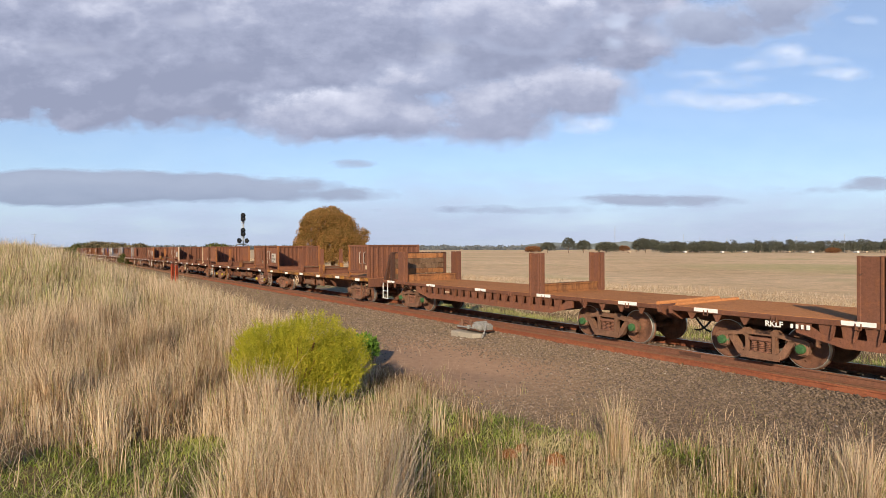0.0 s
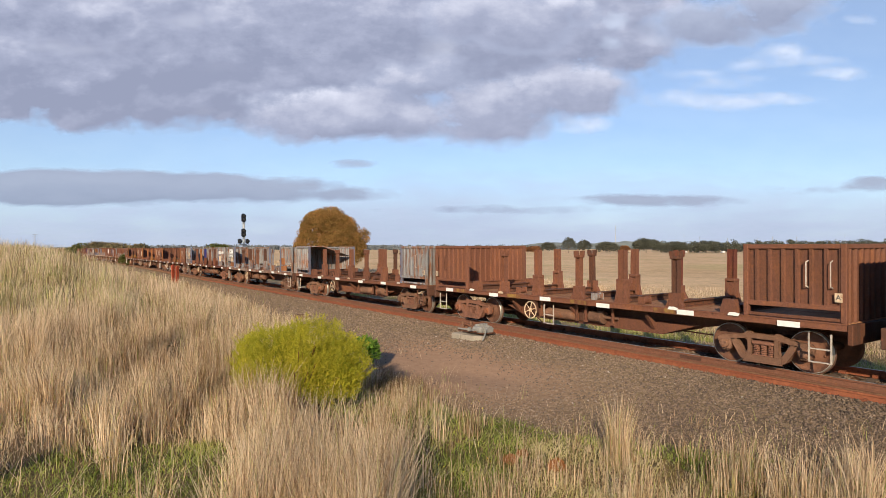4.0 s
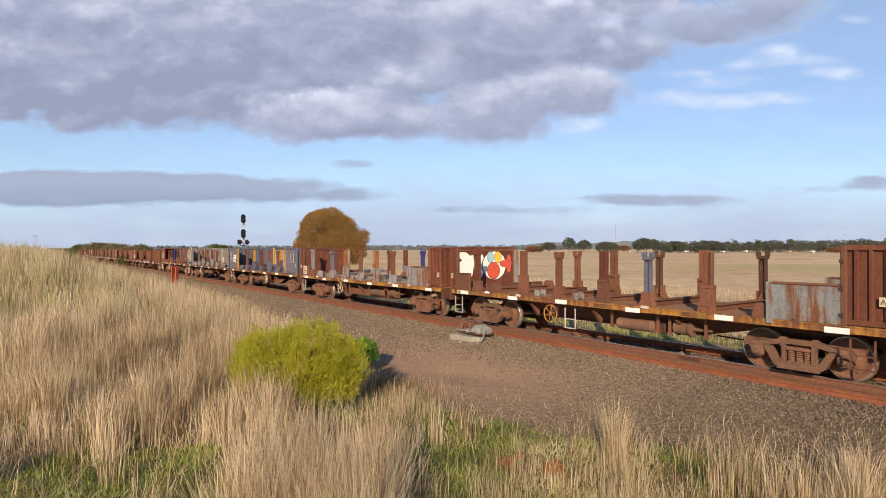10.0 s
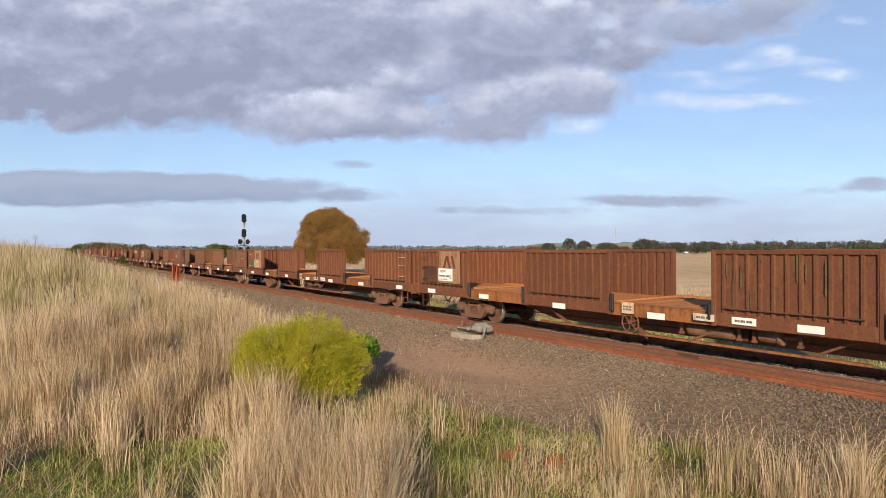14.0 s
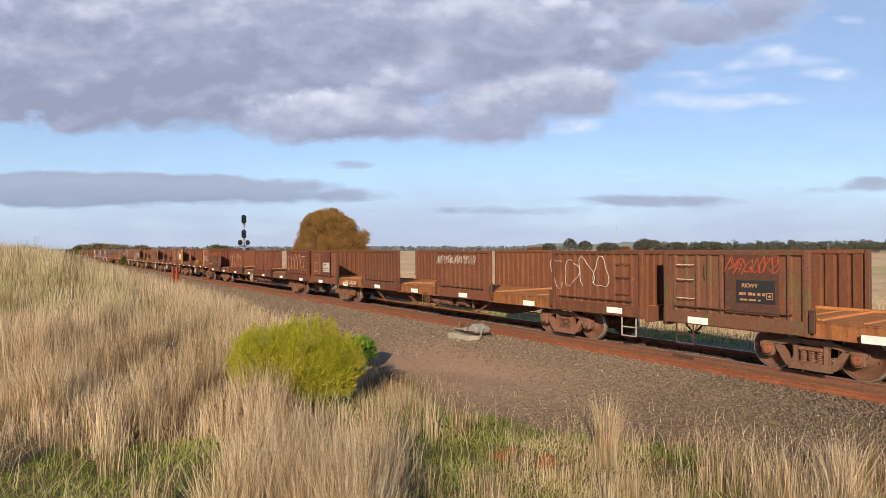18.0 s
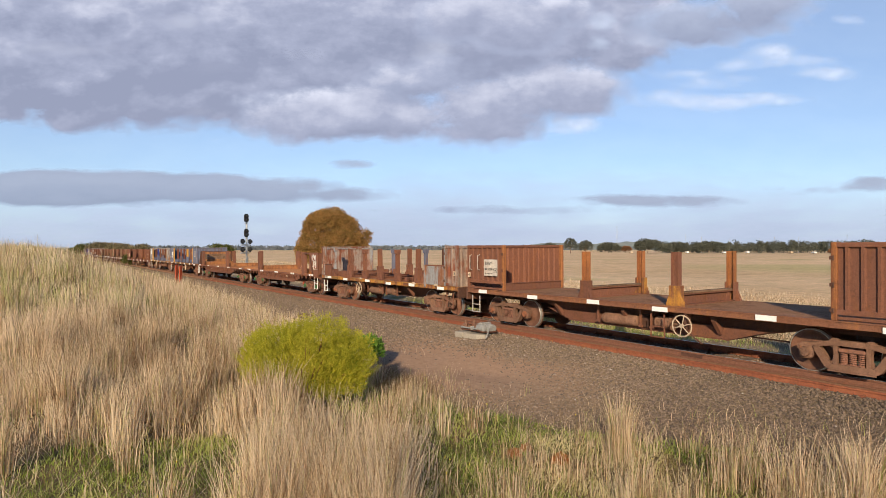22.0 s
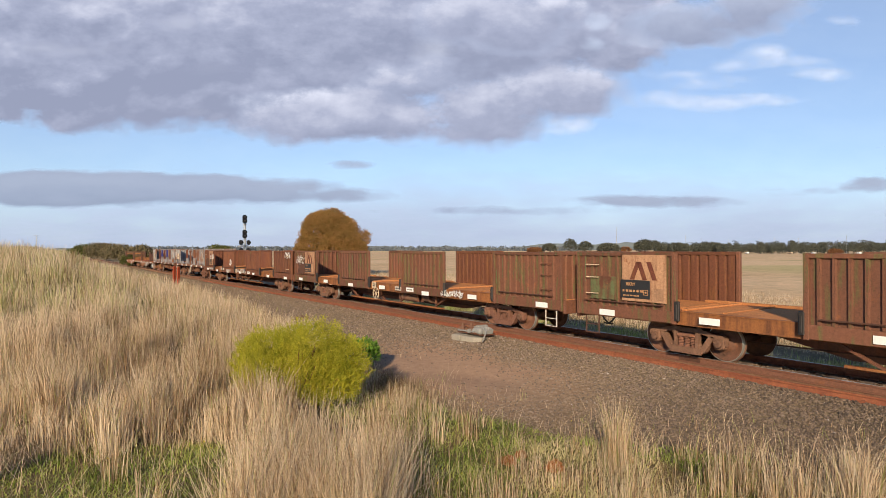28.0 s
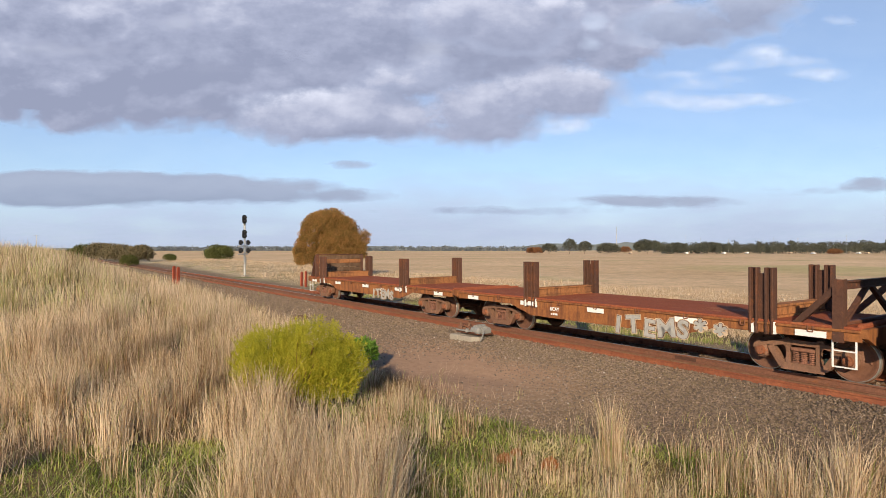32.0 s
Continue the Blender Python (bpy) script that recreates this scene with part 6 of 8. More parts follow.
    blades("straw_clumps", "sparse clumps of dry straw standing in green weeds", x, y, RNG.uniform(0.2, 0.75, len(tus)) * RNG.uniform(0.5, 1.1, len(cx))[tus], RNG.uniform(0.004, 0.007, len(tus)), (RNG.random(len(tus)) < 0.12) * 0.8, 0.28, 0.2, None, np.clip(RNG.normal(0.55, 0.15, len(cx))[tus] + RNG.normal(0, 0.15, len(tus)), 0, 1))
    # dry brown weeds on the soil beside the bush, darkened for its shadow
    x, y = RNG.normal(-13.3, 0.75, 2600), RNG.normal(-7.15, 0.34, 2600)
    blades("shadow_brown_weeds", "low dry weeds on bare soil, darkened as the bush's shadow", x, y, RNG.uniform(0.08, 0.42, 2600), np.full(2600, 0.007), (RNG.random(2600) < 0.08) * 0.8, 0.4, 0.3, None, RNG.uniform(0.0, 0.25, 2600))
    # low round rust-coloured weeds gone to seed
    for u, depth, rr in ((0.182, 9.6, 0.15), (0.105, 9.9, 0.13), (0.125, 10.2, 0.10), (0.30, 9.9, 0.12)):
        tx, ty = survey(u, depth)
        d = RNG.normal(0, 1, (900, 3))
        d = d / np.linalg.norm(d, axis=1)[:, None] * RNG.uniform(0.6, 1.0, 900)[:, None] * rr
        d[:, 2] = np.abs(d[:, 2]) * 1.1
        tri = d[:, None] + RNG.normal(0, 0.012, (900, 3, 3))
        tri += np.array([tx, ty, float(ground_z(tx, ty)) + 0.04])
        tagged(new("seed_weed", raw_mesh("seed_weed", tri.reshape(-1, 3), np.arange(2700), 3, DOCK)), "small round rust-brown weed gone to seed", "weed", kind="stuff")
    # yellow flower heads in the green
    x, y, r = polar(4200, 5.5, 13, -2, 72)
    hollow, strip = bare_masks(x, y)
    keep = (edge_y(x) - y > 0.2) & (RNG.random(len(x)) < 0.05 * (hollow + strip))
    x, y = x[keep], y[keep]
    n = len(x)
    tri = RNG.normal(0, 0.009, (n, 6, 3)) + np.stack([x, y, ground_z(x, y) + RNG.uniform(0.35, 0.6, n)], -1)[:, None]
    tagged(new("yellow_flowers", raw_mesh("yellow_flowers", tri.reshape(-1, 3), np.arange(n * 6), 3, FLOWER)), "small yellow flower heads among the green weeds", "flowers", kind="stuff")
    blades("flower_stalks", "thin green stalks of the yellow flowers", x, y, np.full(n, 0.5), np.full(n, 0.006), np.full(n, 0.9), 0.02, 0.02)


DOCK = leaf_material("rust_brown_seed_heads", ((0.20, 0.07, 0.02), (0.36, 0.14, 0.05), (0.48, 0.22, 0.09)), 0.2)
FLOWER = leaf_material("yellow_petals", ((0.72, 0.55, 0.03), (0.85, 0.72, 0.08)), 0.3)
build_grass()


def stone_material():
    m, nt, b = mat_new("ballast_stone")
    geo = nt.nodes.new("ShaderNodeNewGeometry")
    c = ramp(nt, geo.outputs["Random Per Island"], [(0.0, (0.115, 0.085, 0.064)), (0.35, (0.19, 0.138, 0.10)), (0.7, (0.265, 0.193, 0.14)), (0.994, (0.34, 0.25, 0.185)), (0.999, (0.55, 0.50, 0.46))])
    c = mix(nt, 0.5, c, ramp(nt, noise_tex(nt, geo.outputs["Position"], 45, 4), [(0.3, (0.6, 0.6, 0.6)), (0.7, (1.3, 1.3, 1.3))]), "MULTIPLY")
    sep = nt.nodes.new("ShaderNodeSeparateXYZ")
    nt.links.new(geo.outputs["Position"], sep.inputs[0])
    # stone colour gets darker towards the right, from x -10 to -3.5
    left_share = nt.nodes.new("ShaderNodeMapRange")
    left_share.inputs[1].default_value, left_share.inputs[2].default_value = -3.5, -10.0
    nt.links.new(sep.outputs["X"], left_share.inputs[0])
    c = mix(nt, left_share.outputs[0], mix(nt, 1.0, c, (0.66, 0.64, 0.62), "MULTIPLY"), c)
    nt.links.new(c, b.inputs["Base Color"])
    b.inputs["Roughness"].default_value = 0.9
    return m


def build_stones():
    x, y, r = polar(280000, 9, 60, 8, 80)
    e = edge_y(x)
    soil = np.exp(-(((x + 14.0) / 5.6) ** 2 + ((y + 4.9) / 2.3) ** 2) ** 2)
    keep = (y > e - 0.3) & (y < -1.06) & (RNG.random(len(x)) < np.clip((y - e + 0.5) / 1.6, 0.12, 1)) & (RNG.random(len(x)) > soil * 0.994) & (x < 6)
    x2, y2 = RNG.uniform(-30, 3, 16000), np.concatenate([RNG.uniform(-0.66, 0.66, 9000), RNG.uniform(0.86, 3.2, 7000)])
    x, y, r = np.concatenate([x[keep], x2]), np.concatenate([y[keep], y2]), np.concatenate([r[keep], np.full(16000, 15.0)])
    n = len(x)
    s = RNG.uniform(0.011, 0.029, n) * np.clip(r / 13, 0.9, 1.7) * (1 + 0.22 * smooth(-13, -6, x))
    z = ground_z(x, y) + s * 0.35
    octa = np.array([(1, 0, 0), (-1, 0, 0), (0, 1, 0), (0, -1, 0), (0, 0, 1), (0, 0, -1)], dtype=np.float32)
    P = octa[None] * RNG.uniform(0.55, 1.3, (n, 6, 1)) + RNG.normal(0, 0.26, (n, 6, 3))
    a = RNG.uniform(0, 2 * np.pi, n)
    c, d = np.cos(a)[:, None], np.sin(a)[:, None]
    P = np.stack([P[..., 0] * c - P[..., 1] * d, P[..., 0] * d + P[..., 1] * c, P[..., 2] * 0.75], -1) * s[:, None, None]
    P += np.stack([x, y, z], -1)[:, None]
    F = np.array([(0, 2, 4), (2, 1, 4), (1, 3, 4), (3, 0, 4), (2, 0, 5), (1, 2, 5), (3, 1, 5), (0, 3, 5)])
    F = (np.arange(n)[:, None, None] * 6 + F[None]).reshape(-1)
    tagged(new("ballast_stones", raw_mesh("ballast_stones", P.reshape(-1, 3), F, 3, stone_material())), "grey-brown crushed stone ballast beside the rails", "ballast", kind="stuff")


build_stones()


def tufts(centres, radii, per, size, aspect, up=0.2, seed=1):
    """Small leaves scattered in clumps: arrays of triangles."""
    g = np.random.default_rng(seed)
    C = np.repeat(centres, per, 0)
    R = np.repeat(radii, per)
    n = len(C)
    d = g.normal(0, 1, (n, 3))
    d /= np.linalg.norm(d, axis=1)[:, None]
    p = C + d * (R * g.uniform(0.35, 1.0, n) ** 0.6)[:, None]
    dirn = d + g.normal(0, 0.6, (n, 3)) + np.array([0, 0, up])
    dirn /= np.linalg.norm(dirn, axis=1)[:, None]
    side = np.cross(dirn, g.normal(0, 1, (n, 3)))
    side /= np.linalg.norm(side, axis=1)[:, None] + 1e-9
    s = size * g.uniform(0.6, 1.4, n)[:, None]
    A, B, T = p - side * s * aspect, p + side * s * aspect, p + dirn * s
    return np.stack([A, B, T], 1).reshape(-1, 3)


def crown_points(lobes, count, seed):
    """Clump centres over the surface of a few overlapping ellipsoids: (centre, radii)."""
    g = np.random.default_rng(seed)
    out, tot = [], sum(r[0] * r[2] for _, r in lobes)
    for c, r in lobes:
        n = int(count * r[0] * r[2] / tot)
        d = g.normal(0, 1, (n, 3))
        d /= np.linalg.norm(d, axis=1)[:, None]
        d[:, 2] = np.where(d[:, 2] < -0.55, -d[:, 2], d[:, 2])
        out.append(np.array(c) + d * np.array(r) * g.uniform(0.84, 1.0, (n, 1)))
    return np.concatenate(out)


def tree(name, label, x, y, lobes, clumps, clump_r, per, size, aspect, mat, trunk_h, trunk_r, seed, up=0.2, category="tree", limbs=6):
    z = float(ground_z(x, y))
    root = tagged(new(name), label, category)
    root.matrix_basis = pose(x, y, z)
    g = random.Random(seed)
    s = Shape()
    s.tube((0, 0, -0.1), (0.05, 0.02, trunk_h * 0.5), trunk_r, 10, trunk_r * 0.75)
    s.tube((0.05, 0.02, trunk_h * 0.5), (0.0, 0.05, trunk_h), trunk_r * 0.75, 10, trunk_r * 0.5)
    part("trunk", s, WOODGREY, root)
    for k in range(limbs):
        c, r = lobes[k % len(lobes)]
        e = (c[0] + g.uniform(-0.5, 0.5) * r[0], c[1] + g.uniform(-0.5, 0.5) * r[1], c[2] + g.uniform(-0.2, 0.4) * r[2])
        h = trunk_h * g.uniform(0.35, 1.0)
        part("limb", Shape().tube((0.03, 0.03, h), e, trunk_r * 0.42, 7, trunk_r * 0.12), WOODGREY, root)
    C = crown_points(lobes, clumps, seed)
    P = tufts(C, np.full(len(C), clump_r) * np.random.default_rng(seed).uniform(0.6, 1.3, len(C)), per, size, aspect, up, seed)
    me = raw_mesh("crown", P, np.arange(len(P)), 3, mat)
    part("crown", me, mat, root)
    return root


CASUARINA = leaf_material("casuarina_needles", [(0.09, 0.075, 0.025), (0.24, 0.165, 0.05), (0.44, 0.235, 0.075), (0.60, 0.31, 0.12)], 0.34)
WATTLE = leaf_material("bush_leaves", [(0.17, 0.20, 0.015), (0.37, 0.37, 0.03), (0.54, 0.48, 0.045), (0.66, 0.545, 0.09)], 0.38)
WEED = leaf_material("weed_leaves", [(0.08, 0.16, 0.02), (0.16, 0.30, 0.04), (0.24, 0.36, 0.07)], 0.35)
SCRUB = leaf_material("scrub_leaves", [(0.05, 0.06, 0.02), (0.10, 0.11, 0.03), (0.17, 0.16, 0.05)], 0.2)
OLIVE = leaf_material("olive_leaves", [(0.10, 0.085, 0.05), (0.17, 0.14, 0.075), (0.26, 0.20, 0.11)], 0.2)
# woodland greens are greyed in colour, a little haze of distance
WOODS = leaf_material("woodland_leaves", [(0.048, 0.056, 0.045), (0.082, 0.088, 0.066), (0.13, 0.125, 0.092)], 0.15)
# distance haze is painted into these leaves as a blue-grey colour
HAZEWOOD = leaf_material("haze_tinted_leaves", [(0.10, 0.12, 0.135), (0.14, 0.16, 0.175), (0.18, 0.195, 0.205)], 0.1)
AUTUMN = leaf_material("autumn_leaves", [(0.16, 0.07, 0.035), (0.26, 0.12, 0.05)], 0.2)


def build_plants():
    # the round casuarina behind the track
    k = 0.0706
    x, y = survey(-0.186, 75)
    R = np.array([AY, -AX, 0])            # to the right of the view

    def lobe(du, dz, ru, rz, depth=0.0):
        c = R * du * k + np.array([AX, AY, 0]) * depth
        return ((c[0], c[1], dz * k), (ru * k, ru * k, rz * k))
    base = 485
    lobes = [lobe(-8, base - 430, 52, 59), lobe(14, base - 440, 34, 32, -2.4), lobe(-59, base - 446, 9, 14), lobe(57, base - 423, 7, 14, -1.0), lobe(48, base - 444, 11, 16, -1.2), lobe(-34, base - 446, 30, 34, -1.4), lobe(32, base - 440, 28, 28, -1.6), lobe(-14, base - 400, 36, 24, -1.4), lobe(18, base - 408, 26, 24, -0.6), lobe(-32, base - 456, 30, 15, -1.0), lobe(14, base - 458, 38, 14, -2.2)]
    tree("casuarina_tree", "dense rounded casuarina tree with brown-green needles in the field", x, y, lobes, 1500, 0.40, 160, 0.17, 0.13, CASUARINA, 2.6, 0.32, 3, -0.25)
    # the yellow-green bush in the foreground
    bx, by = -12.6, -9.85
    z = float(ground_z(bx, by))
    root = tagged(new("wattle_bush"), "feathery yellow-green bush in the dry grass", "bush")
    root.matrix_basis = pose(bx, by, z)
    g = random.Random(5)
    for i in range(26):
        a, q = g.uniform(0, 6.28), g.uniform(0.2, 1.0)
        tip = (1.35 * q * math.cos(a), 1.2 * q * math.sin(a), g.uniform(1.2, 1.75) - 0.45 * q)
        part("stem", Shape().tube((0.1 * math.cos(a), 0.1 * math.sin(a), 0), tip, 0.018, 5, 0.006), RUST_RED, root)
    Rv = Vector((AY, -AX, 0))
    Lb = []
    for du, dz, ru, rz in ((-0.55, 0.95, 0.95, 0.62), (0.35, 1.08, 1.0, 0.68), (0.95, 0.85, 0.65, 0.6), (-0.85, 0.72, 0.58, 0.5), (-0.1, 0.65, 1.1, 0.55), (0.6, 0.6, 0.9, 0.5)):
        c = Rv * du
        Lb.append(((c.x, c.y, dz), (ru, ru * 0.8, rz)))
    C = crown_points(Lb, 420, 9)
    P = tufts(C, np.random.default_rng(2).uniform(0.09, 0.22, len(C)), 190, 0.055, 0.075, 0.25, 4)
    part("foliage", raw_mesh("foliage", P, np.arange(len(P)), 3, WATTLE), WATTLE, root)
    # plumes of narrow leaves that stand out of the crown
    gg = np.random.default_rng(44)
    tips = crown_points(Lb, 900, 19)
    out = tips - np.array([0, 0, 0.3])
    out = out / np.linalg.norm(out, axis=1)[:, None] + np.array([0, 0, 0.75]) + gg.normal(0, 0.25, tips.shape)
    out /= np.linalg.norm(out, axis=1)[:, None]
    k = 44
    t = np.tile(np.linspace(0, 1, k), len(tips))
    T, D = np.repeat(tips, k, 0), np.repeat(out, k, 0)
    base = T + D * (t * np.repeat(gg.uniform(0.12, 0.34, len(tips)), k))[:, None] + gg.normal(0, 0.012, T.shape)
    way = D * 0.8 + gg.normal(0, 0.7, T.shape)
    way /= np.linalg.norm(way, axis=1)[:, None]
    ss = np.cross(way, gg.normal(0, 1, T.shape))
    ss /= np.linalg.norm(ss, axis=1)[:, None] + 1e-9
    ln = (0.035 + 0.055 * gg.random(len(T)))[:, None]
    P = np.stack([base - ss * 0.0045, base + ss * 0.0045, base + way * ln], 1).reshape(-1, 3)
    part("plume", raw_mesh("plume", P, np.arange(len(P)), 3, WATTLE), WATTLE, root)
    P = tufts(crown_points(Lb[4:], 160, 12), np.full(160, 0.2)[:len(crown_points(Lb[4:], 160, 12))], 70, 0.10, 0.12, 0.3, 6)
    part("lower_foliage", raw_mesh("lower_foliage", P, np.arange(len(P)), 3, WATTLE), WATTLE, root)
    # the green weed at its side
    wx, wy = survey(-0.135, 17.5)
    wz = float(ground_z(wx, wy))
    wr = tagged(new("green_weed"), "bright green leafy weed beside the bush", "weed")
    wr.matrix_basis = pose(wx, wy, wz)
    part("stem", Shape().tube((0, 0, 0), (0.05, 0.03, 0.6), 0.015, 5, 0.006), WEED, wr)
    C = crown_points([((0, 0, 0.45), (0.36, 0.36, 0.40))], 60, 3)
    P = tufts(C, np.full(len(C), 0.14), 34, 0.10, 0.28, 0.4, 8)
    part("foliage", raw_mesh("foliage", P, np.arange(len(P)), 3, WEED), WEED, wr)
    # scrub along the far left of the track
    for u, depth, wd, ht, m, lab in ((-0.378, 120, 5.2, 2.5, SCRUB, "rounded dark green shrub in the dry grass"), (-0.528, 100, 2.6, 1.7, SCRUB, "low green shrub beside the track"), (-0.575, 190, 9, 4.6, OLIVE, "olive scrub tree on the rise"), (-0.602, 200, 8, 3.9, SCRUB, "low scrub tree on the rise"), (-0.545, 185, 9, 4.2, OLIVE, "brown-leaved scrub tree on the rise"),
                                      (-0.515, 180, 9, 4.0, OLIVE, "brown-leaved scrub tree on the rise"), (-0.622, 210, 5, 3.0, SCRUB, "low scrub tree on the rise"), (-0.46, 150, 3.0, 1.6, SCRUB, "small green shrub in the dry grass")):
        x, y = survey(u, depth)
        tree("shrub", lab, x, y, [((0, 0, ht * 0.55), (wd / 2, wd / 2, ht * 0.5)), ((wd * 0.22, 0.3, ht * 0.45), (wd * 0.36, wd * 0.36, ht * 0.42))], 130, wd * 0.11, 46, wd * 0.055, 0.3, m, ht * 0.4, 0.1, int(depth + ht * 10), category="shrub", limbs=3)
    # single trees before the wood
    for u, depth, wd, ht, m in ((0.172, 500, 11, 8, WOODS), (0.2065, 480, 9, 12, WOODS), (0.2315, 490, 10, 10, WOODS), (0.27, 500, 17, 8, WOODS), (0.335, 470, 19, 10, WOODS), (0.385, 500, 14, 9, WOODS), (0.298, 500, 8, 6, AUTUMN), (0.148, 560, 14, 5, AUTUMN), (0.645, 420, 8, 4, AUTUMN), (0.435, 520, 20, 9, WOODS)):
        x, y = survey(u, depth)
        tree("field_tree", "dark spreading tree at the edge of the field" if m is WOODS else "brown-leaved tree at the edge of the field", x, y, [((0, 0, ht * 0.62), (wd / 2, wd / 2, ht * 0.38)), ((wd * 0.2, 1, ht * 0.5), (wd * 0.4, wd * 0.4, ht * 0.4)), ((-wd * 0.25, -1, ht * 0.48), (wd * 0.3, wd * 0.3, ht * 0.36))], 160, wd * 0.09, 36, wd * 0.05, 0.35, m, ht * 0.5, 0.25, int(depth * 3 + ht), limbs=4)
    # the wood along the horizon
    g = np.random.default_rng(21)
    n = 520
    u = g.uniform(0.36, 0.98, n)
    depth = g.uniform(480, 640, n)
    wx, wy = EYE0[0] + depth * (AX + AY * u), EYE0[1] + depth * (AY - AX * u)
    hts = g.uniform(4.6, 9.0, n) + 3.2 * smooth(0.45, 0.95, u)
    tall = u > 0.5
    cen, rad = [], []
    for f, rr, wob in ((0.42, 2.0, 1.6), (0.60, 2.4, 1.8), (0.76, 2.1, 1.4), (0.90, 1.4, 0.9), (0.30, 1.8, 2.6)):
        take = np.where(tall & (f < 0.4), g.random(n) < 0.45, True)
        cen.append(np.stack([wx + g.normal(0, wob, n), wy + g.normal(0, wob, n), hts * f + g.normal(0, 0.5, n)], -1)[take])
        rad.append((rr * g.uniform(0.6, 1.2, n))[take])
    cen, rad = np.concatenate(cen), np.concatenate(rad)
    P = tufts(cen, rad, 30, 0.95, 0.4, 0.1, 31)
    # bare trunks under the crowns
    tx, ty, th = wx[:, None] + np.array([-0.2, 0.2, 0.0]) * AY, wy[:, None] - np.array([-0.2, 0.2, 0.0]) * AX, np.stack([np.full(n, -1.0), np.full(n, -1.0), hts * 0.9], -1)
    P = np.concatenate([P, np.stack([tx, ty, th], -1).reshape(-1, 3)])
    tagged(new("far_wood", raw_mesh("far_wood", P, np.arange(len(P)), 3, WOODS)), "dark belt of trees along the far edge of the field", "woodland", kind="stuff")
    u = g.uniform(-0.5, 0.22, 700)
    depth = g.uniform(1500, 1900, 700)
    wx, wy = EYE0[0] + depth * (AX + AY * u), EYE0[1] + depth * (AY - AX * u)
    cen = np.stack([wx, wy, g.uniform(0, 7.0, 700)], -1)
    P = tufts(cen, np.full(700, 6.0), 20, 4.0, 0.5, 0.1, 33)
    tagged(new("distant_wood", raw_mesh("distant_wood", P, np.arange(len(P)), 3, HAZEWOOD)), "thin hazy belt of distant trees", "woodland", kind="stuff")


build_plants()


def build_hills():
    m, nt, b = mat_new("haze_tinted_hills")
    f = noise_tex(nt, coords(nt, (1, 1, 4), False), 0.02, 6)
    # haze is put into the base colour, a blue-grey tint over the hills
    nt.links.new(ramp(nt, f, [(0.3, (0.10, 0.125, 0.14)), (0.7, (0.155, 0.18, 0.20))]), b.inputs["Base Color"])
    b.inputs["Roughness"].default_value = 1.0
    b.inputs["Specular IOR Level"].default_value = 0.0
    for i, (d, h0, u0, u1, k) in enumerate(((3300, 14, -0.75, 0.55, 3.0), (2600, 22, 0.06, 0.98, 5.0))):
        V, F = [], []
        n = 160
        for j in range(n + 1):
            u = u0 + (u1 - u0) * j / n
            x, y = survey(u, d)
            e = min(1, 8 * j / n, 8 * (n - j) / n)
            h = e * (h0 + h0 * 0.45 * math.sin(u * 11 + k) + h0 * 0.25 * math.sin(u * 31 + 2 * k) + 1.6 * math.sin(u * 173) + 1.1 * math.sin(u * 317 + 1))
            back = survey(u, d + 150)
            V += [(x, y, -2), (x, y, max(h, -1.5)), (*back, -2)]
        for j in range(n):
            a, c = j * 3, j * 3 + 3
            F += [(a, c, c + 1, a + 1), (a + 1, c + 1, c + 2, a + 2)]
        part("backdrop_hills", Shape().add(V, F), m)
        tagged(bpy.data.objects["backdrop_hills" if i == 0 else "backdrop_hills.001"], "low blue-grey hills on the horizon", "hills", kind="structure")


build_hills()


